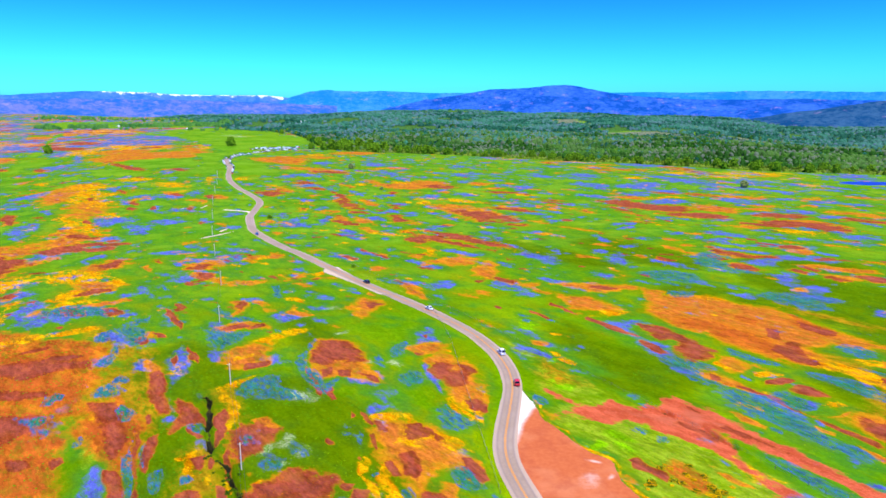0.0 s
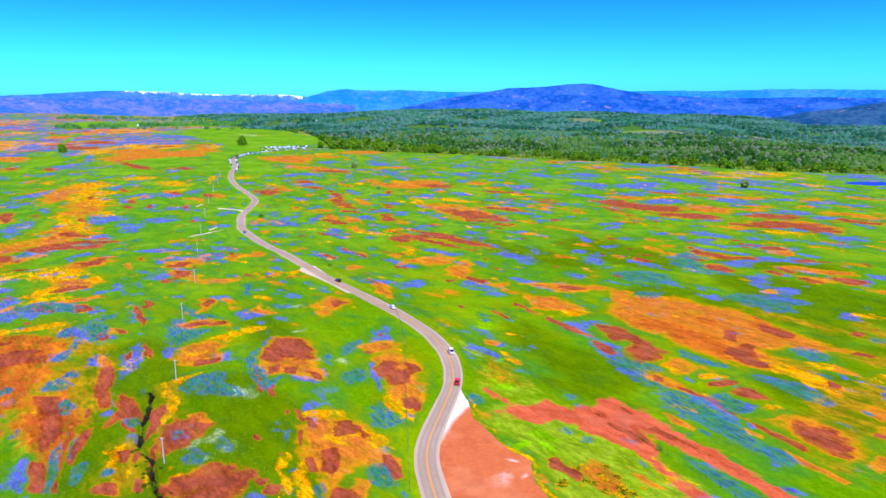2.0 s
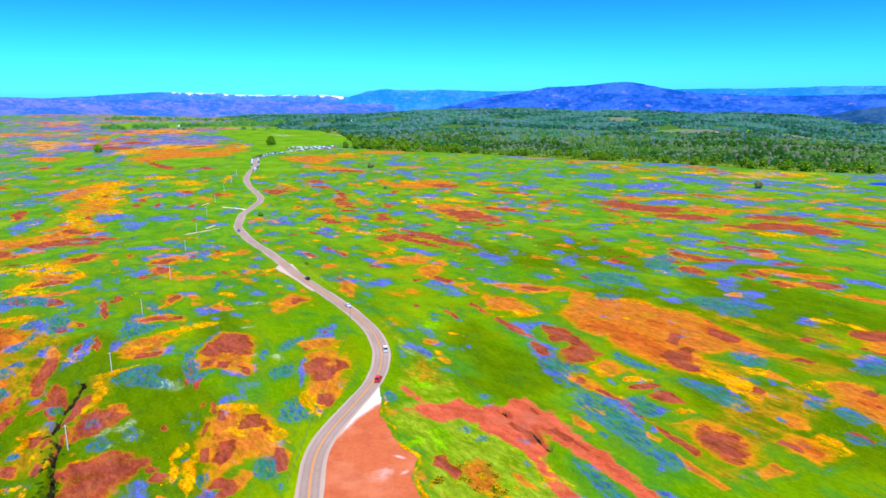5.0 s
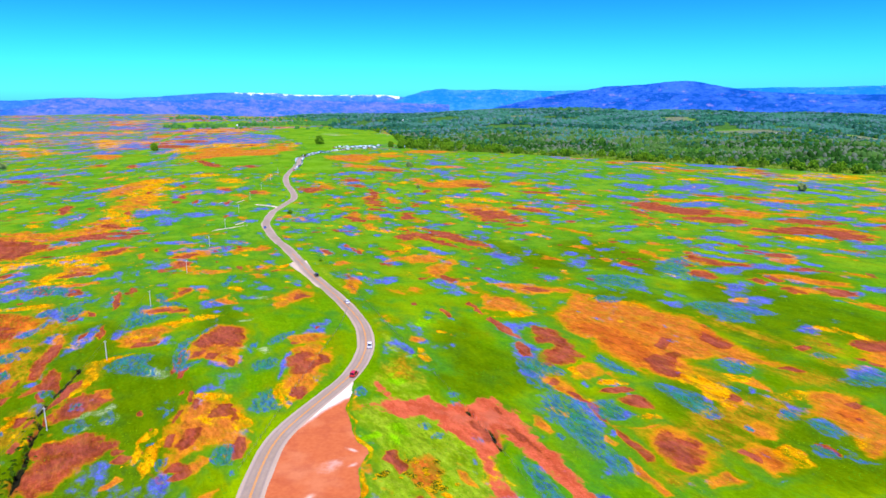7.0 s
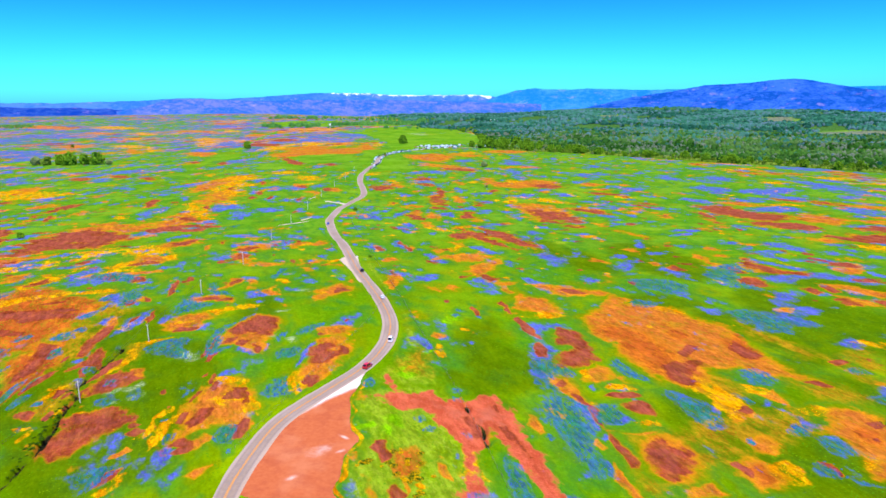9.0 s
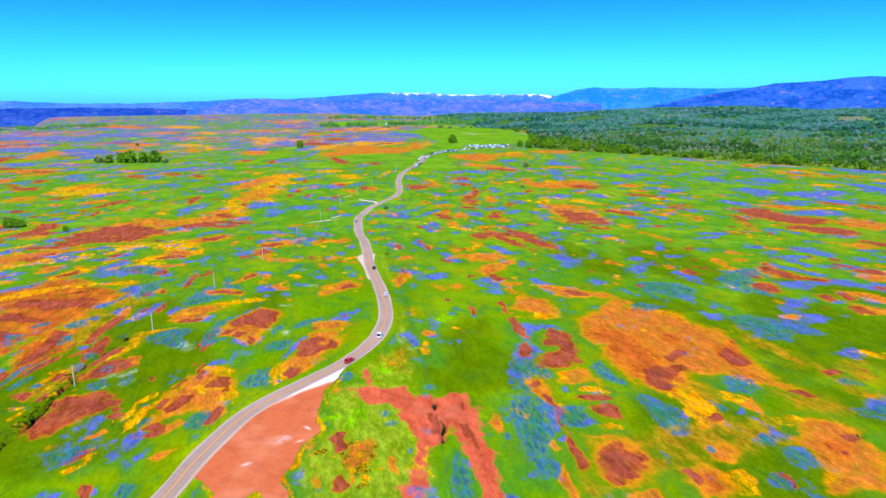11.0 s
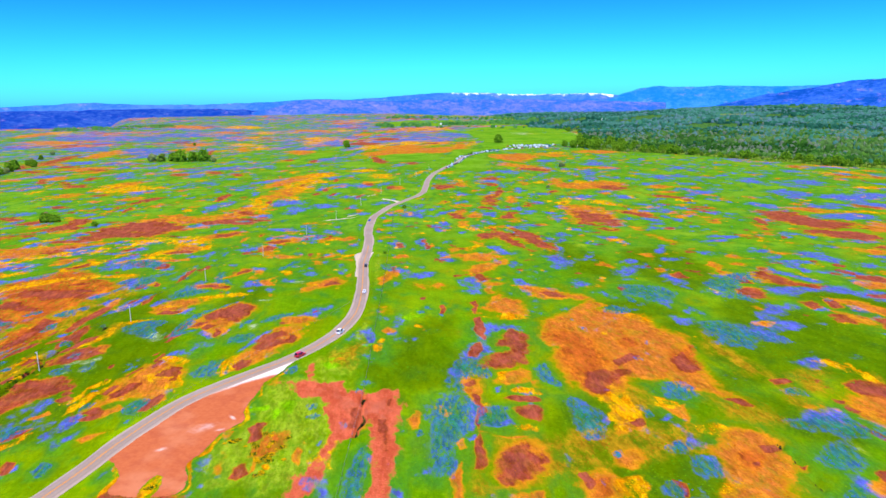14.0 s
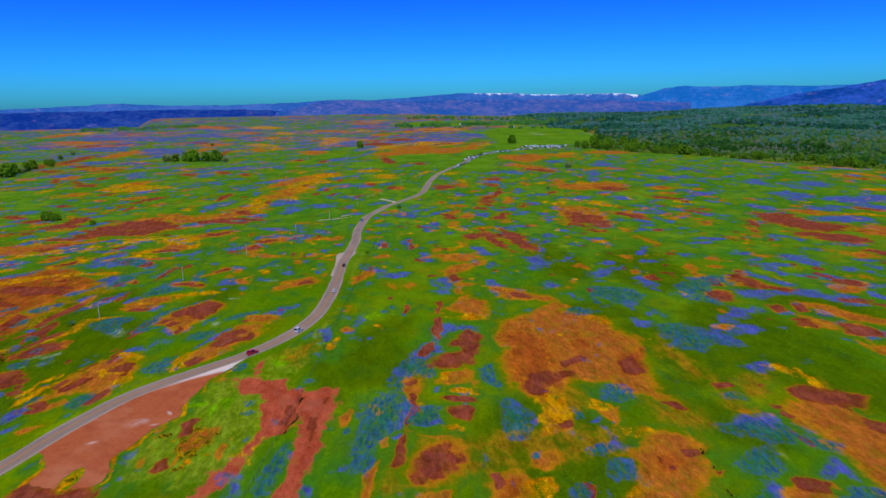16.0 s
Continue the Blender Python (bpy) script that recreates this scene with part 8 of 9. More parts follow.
def tree_kind(seed, tall, wide, leaf, label):
    """A broad oak: tapered trunk, limbs, and a crown of many small leaf clumps with gaps."""
    rng = random.Random(seed)
    root = thing("tree", label, "tree", "trees on the plain")
    bm = bmesh.new()
    rod(bm, (0, 0, -0.3), (0.1, 0, tall * 0.35), tall * 0.045, tall * 0.03, 9)
    tips = []
    for i in range(11):
        a, lean = i * 0.9 + rng.random(), rng.uniform(0.15, 1.0)
        tip = (math.cos(a) * wide * 0.6 * lean, math.sin(a) * wide * 0.6 * lean, tall * (0.92 - 0.62 * lean * rng.uniform(0.6, 1.1)))
        rod(bm, (0.1, 0, tall * 0.22), tip, tall * 0.022, tall * 0.006, 6)
        tips.append(tip)
    part("trunk", bm, BARK, root, "dark brown tapered trunk with limbs")
    bm = bmesh.new()
    for i in range(290):
        t = rng.choice(tips)
        spread = wide * 0.24
        p = Vector((t[0] + rng.gauss(0, spread), t[1] + rng.gauss(0, spread), min(tall * 1.02, max(tall * 0.07, t[2] + rng.gauss(-0.03, 0.12) * tall))))
        if i % 5 < 3:                                    # the body of the crown, fuller towards the top
            turn, out = rng.random() * 6.28, math.sqrt(rng.random())
            dome = math.sqrt(max(0.0, 1 - 0.8 * out * out))
            p = Vector((math.cos(turn) * out * wide * 0.62, math.sin(turn) * out * wide * 0.62, tall * (0.05 + 0.86 * dome * rng.uniform(0.1, 1.0))))
        s = tall * rng.uniform(0.07, 0.15)
        m = Matrix.LocRotScale(p, Euler((rng.random() * 6, rng.random() * 6, rng.random() * 6)), (s * rng.uniform(0.7, 1.5), s, s * rng.uniform(0.5, 0.9)))
        ring = [bm.verts.new(m @ Vector(v)) for v in ((1, 0, 0), (0, 1, 0), (-1, 0.2, 0), (0, -1, 0), (0.1, 0, 1), (0, 0.1, -1))]
        for a, b in ((0, 1), (1, 2), (2, 3), (3, 0)):
            bm.faces.new((ring[a], ring[b], ring[4]))
            bm.faces.new((ring[b], ring[a], ring[5]))
    part("crown", bm, leaf, root)
    return root


LEAF = clumped("oak_leaves", (0.045, 0.135, 0.006), (0.15, 0.30, 0.012))
LEAF_PALE = clumped("young_leaves", (0.07, 0.15, 0.008), (0.18, 0.26, 0.025))
LEAF_GREY = clumped("grey_leaves", (0.13, 0.19, 0.04), (0.24, 0.30, 0.09))
OAK = tree_kind(1, 10.0, 6.5, LEAF, "dark green spreading oak tree standing on the flowering plain")
OAK_PALE = tree_kind(2, 9.0, 5.5, LEAF_PALE, "light green young oak tree at the edge of the woods")
OAK_GREY = tree_kind(3, 8.5, 5.0, LEAF_GREY, "grey-green sparse tree at the edge of the woods")
BUSH = tree_kind(4, 5.0, 5.5, LEAF, "low round dark green bush on the flowering plain")


def stand(kind, x, y, size, turn):
    return copy_thing(kind, pose(x, y, float(height(np.array([x]), np.array([y]))[0]), 0, 0, turn) @ Matrix.Diagonal((size, size, size, 1)))


def place_first(kind, x, y, size):
    kind.matrix_basis = pose(x, y, float(height(np.array([x]), np.array([y]))[0])) @ Matrix.Diagonal((size, size, size, 1))


# single trees and clumps on the plain
for kind, x, y, size in ((OAK, -669, 1167, 1.4), (OAK, -246, 1286, 1.1), (OAK, -216, 1250, 1.4), (OAK, -205, 1268, 1.7), (OAK, -192, 1252, 1.5), (OAK, -182, 1275, 1.9), (OAK, -168, 1258, 1.6), (OAK, -156, 1280, 2.0), (OAK, -146, 1256, 1.5), (OAK, -134, 1275, 1.8), (OAK, -122, 1252, 1.4), (OAK, -108, 1262, 1.5), (OAK_GREY, -96, 1246, 1.3), (OAK_GREY, -122, 914, 0.95),
                         (OAK_GREY, 321, 724, 1.0), (OAK, -329, 1055, 0.45), (OAK_GREY, -63, 700, 0.4), (BUSH, -137, 534, 0.55), (BUSH, -50, 372, 0.3),
                         (OAK_GREY, -768, 774, 1.6), (OAK_PALE, -752, 778, 1.5), (OAK, -738, 788, 1.4), (OAK, -716, 788, 1.8), (OAK, -700, 796, 1.5), (OAK, -682, 802, 1.8), (OAK_GREY, -664, 806, 1.0),
                         (BUSH, -353, 342, 1.4), (BUSH, -347, 345, 1.15), (BUSH, -303, 349, 0.6), (BUSH, -299, 346, 0.45),
                         (OAK, -759, 520, 1.5), (OAK, -780, 530, 1.6), (OAK, -768, 512, 1.3), (OAK, -795, 545, 1.4), (OAK, -820, 575, 1.3), (OAK, -850, 600, 1.4), (OAK_GREY, -800, 560, 1.0), (OAK, -900, 650, 0.9),
                         (OAK_GREY, -957, 690, 0.9), (OAK, -870, 640, 1.0), (OAK, -1000, 730, 0.8), (OAK_GREY, -1091, 808, 1.0), (OAK, -1060, 1120, 0.6)):
    stand(kind, x, y, size, (x * 7 + y) % 360)
place_first(OAK, -421, 1370, 1.75)
tagged(OAK, "large dark green spreading oak beside the parked cars")
place_first(OAK_PALE, -150, 1240, 1.0)
place_first(OAK_GREY, 40, 1172, 1.0)
place_first(BUSH, -720, 780, 1.2)


def wood_margin():
    rng = random.Random(8)
    b = -33.0
    while b < 16.5:
        r = float(wood_edge(b)) + rng.uniform(-6, 14)
        kind = rng.choice((OAK, OAK, OAK_PALE, OAK_PALE, OAK_GREY))
        tree = stand(kind, MID[0] - r * math.sin(radians(b)), r * math.cos(radians(b)), rng.uniform(0.6, 1.15) * (0.62 if b < 4 else 0.8), rng.random() * 360)
        tree["group"] = "trees along the edge of the woods"
        b += rng.uniform(0.12, 0.26)
    pick = np.random.default_rng(16)                 # low growth at the foot of the first trees
    bear = pick.uniform(-50, 14, 2600)
    r = wood_edge(bear) + pick.uniform(-7, 12, 2600)
    scatter_crowns("undergrowth", MID[0] - r * np.sin(np.radians(bear)), r * np.cos(np.radians(bear)), pick.uniform(1.2, 2.6, 2600), pick.uniform(1.5, 4.0, 2600), LEAF_PALE,
                   "light green bushes along the foot of the woods", "bushes")
    belt = clumped("belt_leaves", (0.030, 0.125, 0.022), (0.075, 0.21, 0.035))
    pick = np.random.default_rng(15)                 # clumps of trees between the meadows on the far side of the plain
    for b0, b1, r0, r1, deep, count in ((31.1, 32.5, 2464, 2549, 110, 70), (28.0, 30.4, 2500, 2530, 130, 110), (23.5, 27.0, 2591, 2555, 260, 260), (19.4, 23.2, 2450, 2700, 300, 320),
                                        (20.0, 32.0, 3150, 3250, 500, 150), (16.5, 33.0, 2050, 2450, 120, 22)):
        u, back = pick.random(count), pick.random(count)
        bear, r = b0 + (b1 - b0) * u, r0 + (r1 - r0) * u + deep * back * (0.4 + 0.6 * np.sin(np.pi * u))
        x, y = MID[0] - r * np.sin(np.radians(bear)), r * np.cos(np.radians(bear))
        keep = fbm(x, y, 120, 44) > -0.35
        x, y = x[keep], y[keep]
        size = pick.uniform(3.5, 8.5, len(x))
        scatter_crowns("tree_belt", x, y, size, size * pick.uniform(1.1, 1.9, len(x)), belt, "clump of green trees between meadows on the far plain", "trees", 7)
    bear, off = pick.uniform(48.5, 57, 620), pick.uniform(0, 1, 620)
    r = 2780 + off * 330
    x, y = MID[0] - r * np.sin(np.radians(bear)), r * np.cos(np.radians(bear))
    keep = fbm(x, y, 60, 45) > -0.1
    scatter_crowns("tree_belt", x[keep], y[keep], pick.uniform(2, 6.5, keep.sum()), pick.uniform(1.5, 7, keep.sum()), belt, "dark trees along the far rim of the plain", "trees")


wood_margin()


# ---- vehicles ----
GLASS = Nodes("car_glass").done((0.01, 0.013, 0.016), 0.08, 0.0, 0.6)
RUBBER = grained("tyre_rubber", (0.012, 0.012, 0.012), (0.03, 0.03, 0.03), 20)
RIM = grained("wheel_rim", (0.25, 0.25, 0.26), (0.45, 0.45, 0.46), 20, 0.35, 0.5, 0.8)
LAMP = Nodes("lamp_glass").done((0.75, 0.75, 0.7), 0.15, 0.0, 0.5)
TAIL = Nodes("tail_lamp").done((0.35, 0.01, 0.01), 0.2, 0.0, 0.5)


def paint(name, colour):
    n = Nodes(name)
    dust = n.ramp(n.noise(3.0, 3), 0.45, 0.8)
    n.put(n.bsdf.inputs["Coat Weight"], 0.6)
    return n.done(n.mix(n.math("MULTIPLY", dust, 0.15), colour, (0.3, 0.25, 0.2)), 0.4, 0.0, 0.4)


PAINTS = {"white": paint("white_paint", (0.9, 0.9, 0.9)), "silver": paint("silver_paint", (0.78, 0.80, 0.82)), "black": paint("black_paint", (0.012, 0.012, 0.014)),
          "red": paint("red_paint", (0.60, 0.008, 0.02)), "blue": paint("blue_paint", (0.03, 0.12, 0.45)), "grey": paint("grey_paint", (0.10, 0.10, 0.11))}


def loft(bm, stations, bevel=0.06):
    """A closed body through cross-sections (y, half width low, half width high, z low, z high)."""
    rings = [[bm.verts.new(p) for p in ((-wl, y, zl), (wl, y, zl), (wh, y, zh), (-wh, y, zh))] for y, wl, wh, zl, zh in stations]
    for a, b in zip(rings, rings[1:]):
        for i in range(4):
            k = (i + 1) % 4
            bm.faces.new((a[i], b[i], b[k], a[k]))
    bm.faces.new(rings[0])
    bm.faces.new(rings[-1][::-1])
    bmesh.ops.recalc_face_normals(bm, faces=bm.faces)
    sharp = [e for e in bm.edges if e.calc_face_angle(0) > 0.6]
    bmesh.ops.bevel(bm, geom=sharp, offset=bevel, segments=2, affect="EDGES")
    return bm


def car_kind(colour, shape, label):
    """A parked or driving car; its nose points along +y and it stands on z = 0."""
    root = thing("car", label, "car", "cars on the road")
    tall = {"sedan": 1.45, "suv": 1.75, "van": 2.05, "camper": 2.7}[shape]
    nose, tail = (1.05, -1.45) if shape == "sedan" else (1.0, -2.1)
    waist = 0.92 if shape == "sedan" else 1.05
    part("body", loft(bmesh.new(), [(-2.3, 0.78, 0.74, 0.42, waist - 0.1), (-2.15, 0.9, 0.86, 0.3, waist), (-0.8, 0.93, 0.9, 0.26, waist + 0.02), (0.9, 0.93, 0.89, 0.26, waist),
                                    (2.0, 0.9, 0.82, 0.3, waist - 0.16), (2.3, 0.76, 0.7, 0.42, waist - 0.3)], 0.08), PAINTS[colour], root)
    part("cabin", loft(bmesh.new(), [(tail - 0.12, 0.84, 0.70, waist - 0.05, waist + 0.12), (tail + 0.30, 0.86, 0.68, waist - 0.05, tall - 0.04), (-0.4, 0.88, 0.68, waist - 0.05, tall),
                                     (nose - 0.85, 0.86, 0.68, waist - 0.05, tall - 0.05), (nose, 0.82, 0.72, waist - 0.07, waist + 0.05)], 0.05), PAINTS[colour], root)
    top = tall - 0.12
    for name, y0, y1, w0, w1, push in (("windscreen", nose - 0.02, nose - 0.80, 0.72, 0.62, 0.04), ("rear_window", tail - 0.08, tail + 0.26, 0.70, 0.62, -0.04)):
        bm = bmesh.new()
        v = [bm.verts.new(p) for p in ((-w0, y0 + push, waist + 0.08), (w0, y0 + push, waist + 0.08), (w1, y1 + push, top + 0.03), (-w1, y1 + push, top + 0.03))]
        out = bmesh.ops.extrude_face_region(bm, geom=[bm.faces.new(v)])["geom"]
        bmesh.ops.translate(bm, vec=(0, push * 0.5, 0.02), verts=[g for g in out if isinstance(g, bmesh.types.BMVert)])
        part(name, bm, GLASS, root, "dark glass")
    if shape == "camper":
        part("living_box", box(bmesh.new(), 0, -1.1, 1.95, 2.15, 3.9, 1.9, 0.12), PAINTS[colour], root)
        for side in (-1, 1):
            part("box_window", box(bmesh.new(), side * 1.08, -1.0, 2.15, 0.05, 0.9, 0.5, 0.02), GLASS, root, "dark glass")
    for side in (-1, 1):
        bm = bmesh.new()
        v = [bm.verts.new(p) for p in ((side * 0.885, tail + 0.35, waist + 0.06), (side * 0.885, nose - 0.35, waist + 0.06), (side * 0.715, nose - 0.85, top), (side * 0.715, tail + 0.42, top))]
        out = bmesh.ops.extrude_face_region(bm, geom=[bm.faces.new(v)])["geom"]
        bmesh.ops.translate(bm, vec=(side * 0.02, 0, 0), verts=[g for g in out if isinstance(g, bmesh.types.BMVert)])
        part("side_window", bm, GLASS, root, "dark glass")
        for y in (-1.38, 1.38):
            wheel = part("wheel", rod(bmesh.new(), (side * 0.70, y, 0.33), (side * 0.93, y, 0.33), 0.33, 0.33, 18), RUBBER, root, "black tyre")
            part("rim", rod(bmesh.new(), (side * 0.90, y, 0.33), (side * 0.945, y, 0.33), 0.21, 0.19, 14), RIM, wheel, "metal rim")
        part("headlight", box(bmesh.new(), side * 0.58, 2.2, waist - 0.34, 0.3, 0.12, 0.13, 0.03), LAMP, root, "clear headlight")
        part("tail_light", box(bmesh.new(), side * 0.66, -2.28, waist - 0.2, 0.2, 0.08, 0.2, 0.02), TAIL, root, "red tail light")
    return root


CARS = {("white", "van"): car_kind("white", "van", "white van driving on the winding asphalt road"),
        ("silver", "sedan"): car_kind("silver", "sedan", "silver sedan driving on the winding asphalt road"),
        ("black", "suv"): car_kind("black", "suv", "black off-road car driving on the asphalt road"),
        ("red", "suv"): car_kind("red", "suv", "dark red car driving on the asphalt road"),
        ("white", "camper"): car_kind("white", "camper", "white camper van parked on the grass verge of the road"),
        ("blue", "sedan"): car_kind("blue", "sedan", "small blue sedan on the asphalt road")}


def on_road(y, side):
    """The pose of a car in a lane beside the point of the road nearest to that y."""
    i = int(np.argmin(np.abs(ROAD[:, 1] - y)))
    d = ROAD[min(i + 2, len(ROAD) - 1)] - ROAD[i - 2]
    d = d / np.hypot(*d)
    x, yy = ROAD[i, 0] + d[1] * side, ROAD[i, 1] - d[0] * side
    return x, yy, math.degrees(math.atan2(-d[0], d[1]))


def ground_z(x, y):
    return float(height(np.array([x]), np.array([y]))[0])


for key, y in ((("red", "suv"), 205), (("white", "van"), 231.5), (("silver", "sedan"), 287), (("black", "suv"), 334), (("blue", "sedan"), 472), (("white", "camper"), 868)):
    x, yy, turn = on_road(y, {472: -1.45, 868: 4.8}.get(y, 1.45))
    CARS[key].matrix_basis = pose(x, yy, ground_z(x, yy) + 0.125, 0, 0, turn)


def parked():
    rng = random.Random(21)
    kinds = list(CARS)
    weights = [10, 4, 6, 1, 5, 6]
    text = {"white": "white", "silver": "silver", "black": "black", "red": "dark red", "blue": "blue"}

    def park(x, y, turn):
        key = rng.choices(kinds, weights)[0]
        ob = copy_thing(CARS[key], pose(x, y, ground_z(x, y) + 0.07, 0, 0, turn + rng.uniform(-4, 4)))
        tagged(ob, text[key[0]] + ({"van": " van", "camper": " camper van"}.get(key[1], " car")) + " parked on the grass verge of the road", "car", "cars parked along the road")

    y = 836.0
    while y < 1262:
        for side, share in ((4.6, 0.8), (-4.6, 0.25 if y < 930 else 0.6)):
            x, yy, turn = on_road(y + rng.uniform(-1, 1), side)
            if rng.random() < share:
                park(x, yy, turn)
        y += rng.uniform(5.6, 8.0)
    for row, (x0, y0) in enumerate(((-352, 1262), (-346, 1275), (-338, 1288), (-326, 1300))):   # the crowded parking ground
        for i in range(14):
            if rng.random() < 0.85:
                park(x0 + i * 4.4 + rng.uniform(-0.6, 0.6), y0 + i * 0.8 + rng.uniform(-0.8, 0.8), -40 + 180 * (row % 2))
    for i in range(7):
        park(-240 + i * 8.5 + rng.uniform(-2, 2), 1271 + i * 2.0, 75)


parked()


# ---- power line ----
WEATHERED = grained("weathered_wood", (0.60, 0.53, 0.38), (0.74, 0.67, 0.50), 4.0, bump=0.3)
CERAMIC = Nodes("ceramic").done((0.35, 0.33, 0.3), 0.3, 0, 0.5)
FENCE_WIRE = Nodes("galvanised_wire").done((0.22, 0.21, 0.18), 0.5, 0.3, 0.4)
WIRE = Nodes("wire_metal").done((0.05, 0.05, 0.05), 0.5, 0.6, 0.4)


def pole_kind():
    root = thing("utility_pole", "weathered pale wooden utility pole with a crossarm", "utility pole", "poles of the power line")
    part("pole", rod(bmesh.new(), (0, 0, -0.3), (0, 0, 7.2), 0.17, 0.12, 10), WEATHERED, root)
    arm = part("crossarm", box(bmesh.new(), 0, 0, 6.75, 1.2, 0.10, 0.11, 0.02), WEATHERED, root)
    for x in (-0.5, 0.5):
        part("insulator", rod(bmesh.new(), (x, 0, 6.82), (x, 0, 7.0), 0.06, 0.04, 8), CERAMIC, arm, "grey ceramic insulator")
    return root


POLES = [(-33, 103), (-49, 152), (-67, 202.5), (-90.5, 265), (-110, 328), (-137, 401), (-160, 466), (-181, 530), (-202, 595), (-222, 662), (-242, 730), (-264, 800)]
first = pole_kind()
first.matrix_basis = pose(*POLES[0], ground_z(*POLES[0]), 0, 0, 18)
for x, y in POLES[1:]:
    copy_thing(first, pose(x, y, ground_z(x, y), 0, 0, 18))
wires = thing("power_line", "thin dark sagging power line wires between the poles", "power line", kind="structure")
for (x0, y0), (x1, y1) in zip(POLES, POLES[1:]):
    for side in (-0.5, 0.5):
        bm = bmesh.new()
        ax, ay = side * math.cos(radians(18)), side * math.sin(radians(18))
        pts = [Vector((x0 + (x1 - x0) * u + ax, y0 + (y1 - y0) * u + ay, 7.0 + ground_z(x0, y0) * (1 - u) + ground_z(x1, y1) * u - 4 * 0.9 * u * (1 - u))) for u in np.linspace(0, 1, 9)]
        for a, b in zip(pts, pts[1:]):
            rod(bm, a, b, 0.025, 0.025, 5)
        part("wire", bm, WIRE, wires)


# ---- wire fence beside the road ----
OLD_POST = grained("old_post_wood", (0.06, 0.05, 0.035), (0.14, 0.115, 0.08), 4.0, bump=0.3)
POST = rod(bmesh.new(), (0, 0, -0.2), (0, 0, 1.25), 0.05, 0.045, 7)


def wire_fence(line, label):
    """Posts every few metres along a line, with three wires."""
    fence = thing("wire_fence", label, "fence", "wire fences along the road")
    first_post = None
    for i, (x, y) in enumerate(line):
        if first_post is None:
            post = first_post = part("post", POST.copy(), OLD_POST, fence)
        else:
            post = new("post", first_post.data)
            post.parent = fence
        post.matrix_basis = pose(x, y, ground_z(x, y), 0, (i * 37 % 9) - 4, 0)
    for up in (0.5, 0.85, 1.2):
        bm = bmesh.new()
        pts = [Vector((x, y, ground_z(x, y) + up)) for x, y in line]
        for a, b in zip(pts, pts[1:]):
            rod(bm, a, b, 0.009, 0.009, 4)
        part("wire", bm, FENCE_WIRE, fence)


wire_fence(spline([(104, 116), (91, 139), (77, 164), (67.7, 181), (54.2, 204), (33, 239), (2, 291), (-47, 371), (-120, 490)], 4.0), "thin wire fence on weathered wooden posts in the open grass")
wire_fence(spline([(13.7, 142), (12.4, 155), (9.8, 179.5), (6.5, 212.5), (2.3, 253.3), (-5.6, 293)], 4.0), "thin wire fence on weathered wooden posts beside the road")


# ---- farm houses far off ----
WALL_PAINT = grained("white_boards", (0.6, 0.6, 0.58), (0.78, 0.78, 0.75), 2.0)
ROOFING = grained("pale_metal_roof", (0.5, 0.52, 0.55), (0.72, 0.74, 0.76), 2.0, 0.45, 0.5)


def house(x, y, turn, label):
    root = thing("farm_house", label, "house", "farm houses in the distance")
    root.matrix_basis = pose(x, y, ground_z(x, y), 0, 0, turn)
    part("wall", box(bmesh.new(), 0, 0, 1.6, 14, 8, 3.4), WALL_PAINT, root)
    bm = bmesh.new()
    ends = []
    for sx in (-7.5, 7.5):
        ends.append([bm.verts.new((sx, -4.7, 3.2)), bm.verts.new((sx, 4.7, 3.2)), bm.verts.new((sx, 0, 6.0))])
    bm.faces.new(ends[0]), bm.faces.new(ends[1][::-1])
    for i in range(3):
        k = (i + 1) % 3
        bm.faces.new((ends[0][i], ends[1][i], ends[1][k], ends[0][k]))
    bmesh.ops.recalc_face_normals(bm, faces=bm.faces)
    part("roof", bm, ROOFING, root, "pale metal gable roof")
    part("door", box(bmesh.new(), -1.5, -4.03, 1.05, 1.0, 0.1, 2.1), WEATHERED, root, "wooden door")
    for wx in (-4.8, 2.0, 5.0):
        part("window", box(bmesh.new(), wx, -4.03, 1.7, 1.4, 0.1, 1.2), GLASS, root, "dark window pane")


house(-1080, 2320, 10, "white farm house with a pale roof beside far trees")
house(-780, 2130, -15, "white farm house with a pale roof beside far trees")
house(600, 1850, 25, "white farm house in a clearing of the woods")
house(-480, 2380, 5, "white farm house with a pale roof beside far trees")
house(-30, 1700, 40, "white farm house hidden in the woods")


# ---- flowering shrubs beside the pull-off ----
BROOM = clumped("broom_twigs", (0.015, 0.040, 0.002), (0.06, 0.13, 0.004))
BLOSSOM = clumped("broom_blossom", (0.50, 0.24, 0.001), (0.70, 0.42, 0.002))


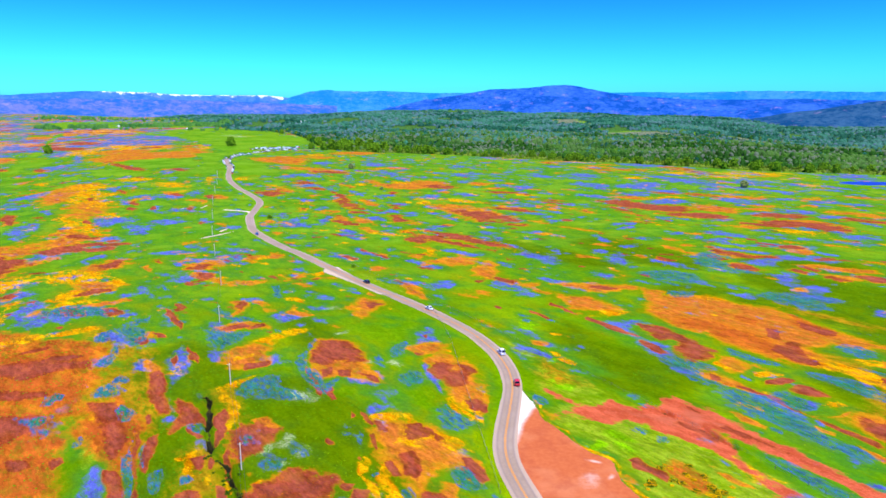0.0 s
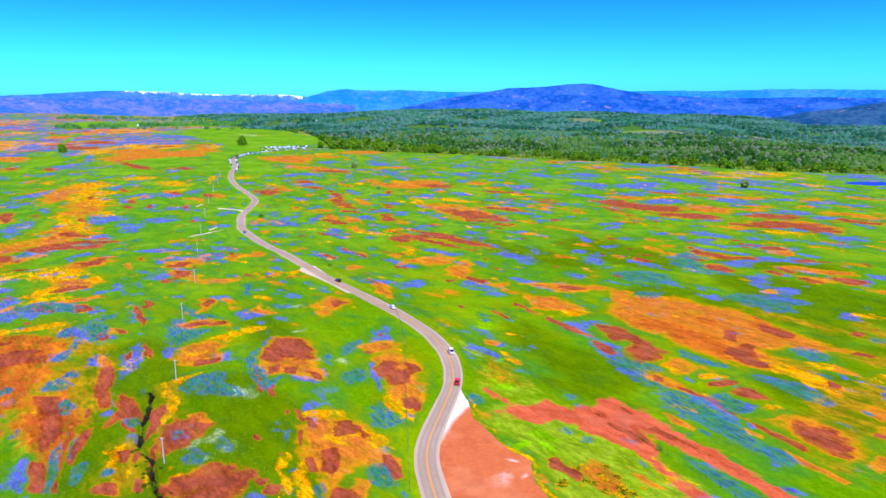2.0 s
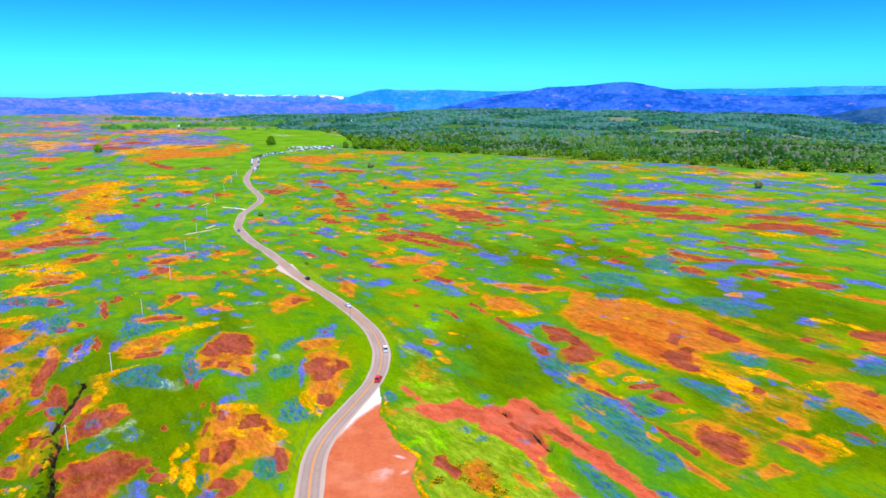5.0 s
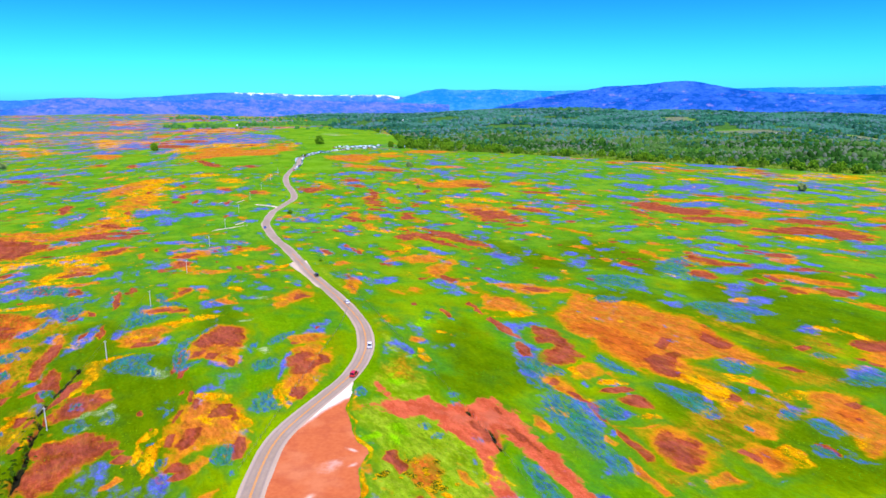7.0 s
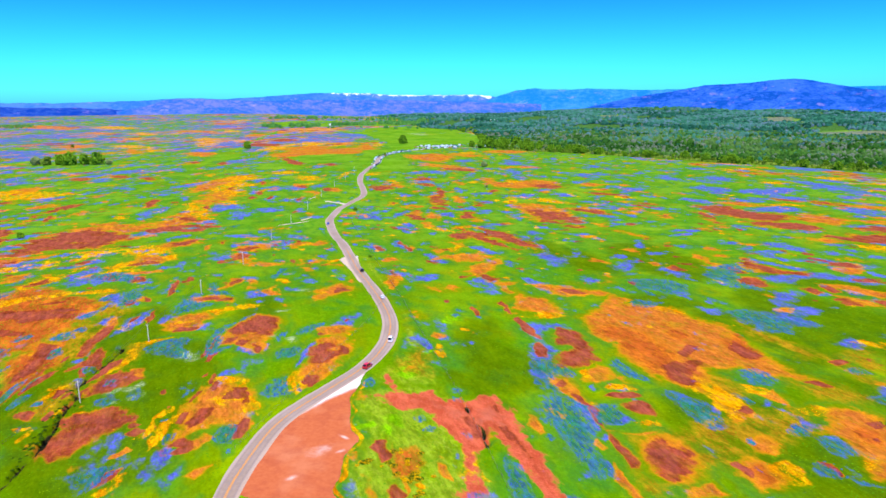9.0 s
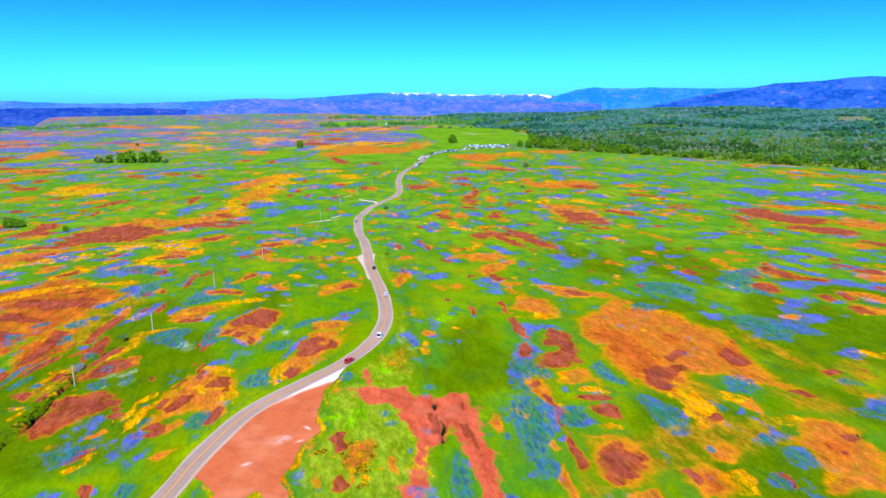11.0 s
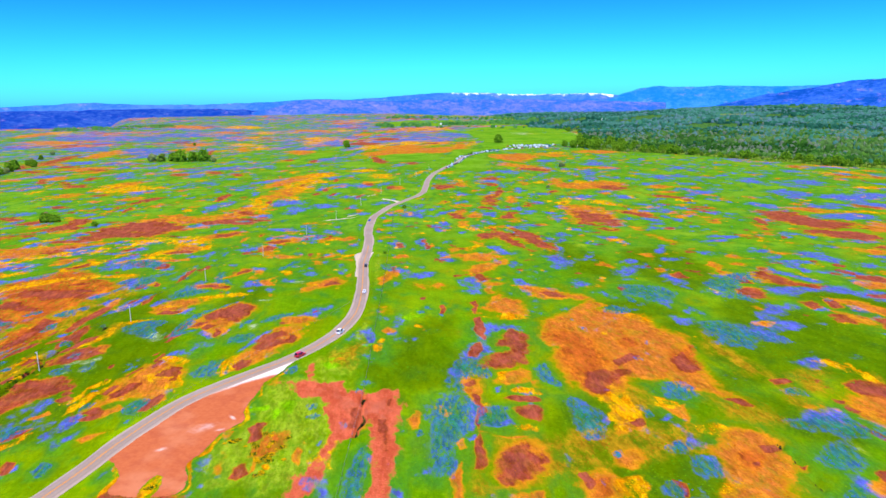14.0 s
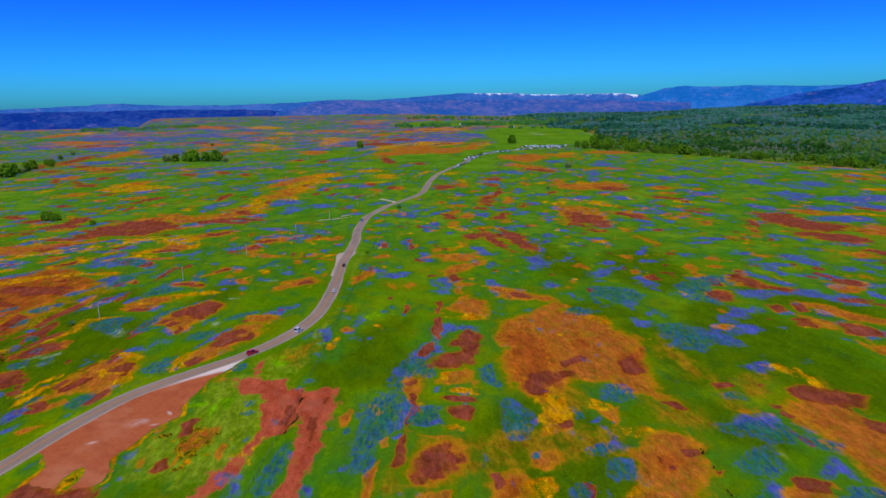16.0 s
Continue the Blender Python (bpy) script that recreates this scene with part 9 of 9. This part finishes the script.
def shrub_kind(seed, share, label):
    """A low broom shrub: stems, dark twigs and yellow blossom."""
    rng = random.Random(seed)
    root = thing("shrub", label, "shrub", "shrubs beside the pull-off")
    bm = bmesh.new()
    for i in range(9):
        a, lean = i * 0.7 + rng.random(), rng.uniform(0.2, 1.0)
        rod(bm, (0, 0, -0.1), (math.cos(a) * lean, math.sin(a) * lean, rng.uniform(0.6, 1.1)), 0.04, 0.012, 5)
    part("stem", bm, BARK, root, "thin brown stems")
    for name, mat, count, up in (("foliage", BROOM, int(150 * (1 - share)), 0.55), ("blossom", BLOSSOM, int(150 * share), 0.8))[:2 if share else 1]:
        bm = bmesh.new()
        for i in range(count):
            a, out = rng.random() * 6.28, rng.random() ** 0.6 * 1.25
            m = Matrix.LocRotScale((math.cos(a) * out, math.sin(a) * out, max(0.08, up * rng.uniform(0.5, 1.35) * (1.1 - 0.45 * out))),
                                   Euler((rng.random() * 6, rng.random() * 6, rng.random() * 6)), (0.16, 0.2, rng.uniform(0.08, 0.16)))
            ring = [bm.verts.new(m @ Vector(v)) for v in ((1, 0, 0), (0, 1, 0), (-1, 0.2, 0), (0, -1, 0), (0.1, 0, 1), (0, 0.1, -1))]
            for p, q in ((0, 1), (1, 2), (2, 3), (3, 0)):
                bm.faces.new((ring[p], ring[q], ring[4]))
                bm.faces.new((ring[q], ring[p], ring[5]))
        part(name, bm, mat, root, "yellow blossom" if name == "blossom" else "")
    return root


SHRUBS = [shrub_kind(61, 0.25, "dark green broom shrub with a few yellow flowers"), shrub_kind(62, 0.7, "yellow flowering broom shrub on the grass")]
DARK_SCRUB = shrub_kind(64, 0.0, "dark green scrub growing along the gully")
DARK_SCRUB["group"] = "shrubs along the gully"
spots = random.Random(63)
for i, (x, y, spread) in enumerate(((51, 146, 1.5), (57, 147, 2.5), (60, 144, 3), (63, 143, 2.5), (66, 141, 2), (61, 150, 2), (57, 153, 2), (68, 138, 2), (48.4, 120.5, 1.2)) * 4):
    x, y, size = x + spots.gauss(0, spread), y + spots.gauss(0, spread * 0.7), spots.uniform(0.6, 1.05)
    stand_at = pose(x, y, ground_z(x, y), 0, 0, spots.random() * 360) @ Matrix.Diagonal((size, size, size * 0.5, 1))
    kind = SHRUBS[i % 2]
    if i < 2:
        kind.matrix_basis = stand_at
    else:
        copy_thing(kind, stand_at)

for i in range(60):                                    # dark scrub along the lower gully
    gx, gy = GULLY[int(len(GULLY) * spots.uniform(0.40, 0.98))]
    x, y, size = gx + spots.gauss(-1.7, 2.0), gy + spots.gauss(0, 1.5), spots.uniform(0.4, 1.05)
    put = pose(x, y, ground_z(x, y), 0, 0, spots.random() * 360) @ Matrix.Diagonal((size, size, size * 0.7, 1))
    if i:
        copy_thing(DARK_SCRUB, put)
    else:
        DARK_SCRUB.matrix_basis = put


# ---- tufts of grass and flowers ----
def tufts():
    rng = np.random.default_rng(77)
    n = 260000
    r, b = 95 + 400 * rng.random(n) ** 1.3, rng.uniform(-50, 70, n)
    x, y = MID[0] - r * np.sin(np.radians(b)), r * np.cos(np.radians(b))
    edge = np.interp(y, [100, 105, 118, 131, 142, 155, 166, 176, 186, 194, 199], [46, 50, 56, 49, 47, 43, 40, 36.5, 34, 31.5, 20])
    order = np.argsort(ROAD[:, 1])
    middle = np.interp(y, ROAD[order, 1], ROAD[order, 0])
    off = (road_distance(x, y) > 5.2) & ~((x > middle) & (x < edge) & (y > 95) & (y < 200)) & (gully_depth(x, y) > 1.8)
    x, y, r = x[off], y[off], r[off]
    f = bloom(x, y)
    ragged = 0.9 * fbm(x, y, 9, 91, 3)
    names = ("poppy", "gold", "redsoil", "lupine")
    score = np.stack([f[k] + ragged * 0.15 for k in names])
    best = np.full(len(x), -1)
    for i in range(4):
        best = np.where(score[i] > 0.2, i, best)
    best = np.where(f["dirt"] > -0.1, 9, best)
    best = np.where((best == -1) & (rng.random(len(x)) > 0.25), 9, best)
    looks = {-1: ("grass_tufts", clumped("grass_blades", (0.06, 0.17, 0.001), (0.16, 0.29, 0.003), (0.06, 0.22, 0.006)), "low tufts of fresh green meadow grass", "grass"),
             0: ("poppy_flowers", clumped("poppy_petals", (0.30, 0.07, 0.002), (0.50, 0.17, 0.004)), "orange poppies flowering in dense patches", "flowers"),
             1: ("goldfield_flowers", clumped("gold_petals", (0.48, 0.24, 0.001), (0.66, 0.40, 0.002)), "bright yellow goldfield flowers in patches", "flowers"),
             2: ("red_sorrel", clumped("red_stalks", (0.20, 0.030, 0.006), (0.42, 0.11, 0.010)), "rust-red low plants on bare soil", "plants"),
             3: ("lupine_flowers", clumped("lupine_petals", (0.012, 0.13, 0.05), (0.035, 0.06, 0.50)), "blue lupines flowering among the grass", "flowers")}
    for i, (name, mat, label, category) in looks.items():
        k = np.flatnonzero(best == i)
        if i >= 0:
            k = k[rng.random(len(k)) < (0.12 if i == 2 else 0.4)]
        m = len(k)
        size = (0.2 + 0.0006 * r[k]) * rng.uniform(0.6, 1.6, m)
        tall = size * rng.uniform(0.15, 0.35, m)
        turn = rng.uniform(0, 6.28, m)
        z = height(x[k], y[k])
        v = np.zeros((m, 4, 3), np.float32)
        for c in range(3):
            a = turn + c * 2.094
            v[:, c] = np.stack([x[k] + np.cos(a) * size, y[k] + np.sin(a) * size, z - 0.05], 1)
        v[:, 3] = np.stack([x[k], y[k], z + tall], 1)
        faces = (np.array(((0, 1, 3), (1, 2, 3), (2, 0, 3)))[None] + (np.arange(m) * 4)[:, None, None]).reshape(-1, 3)
        tagged(from_arrays(name, v.reshape(-1, 3), faces, mat), label, category, kind="stuff")


tufts()
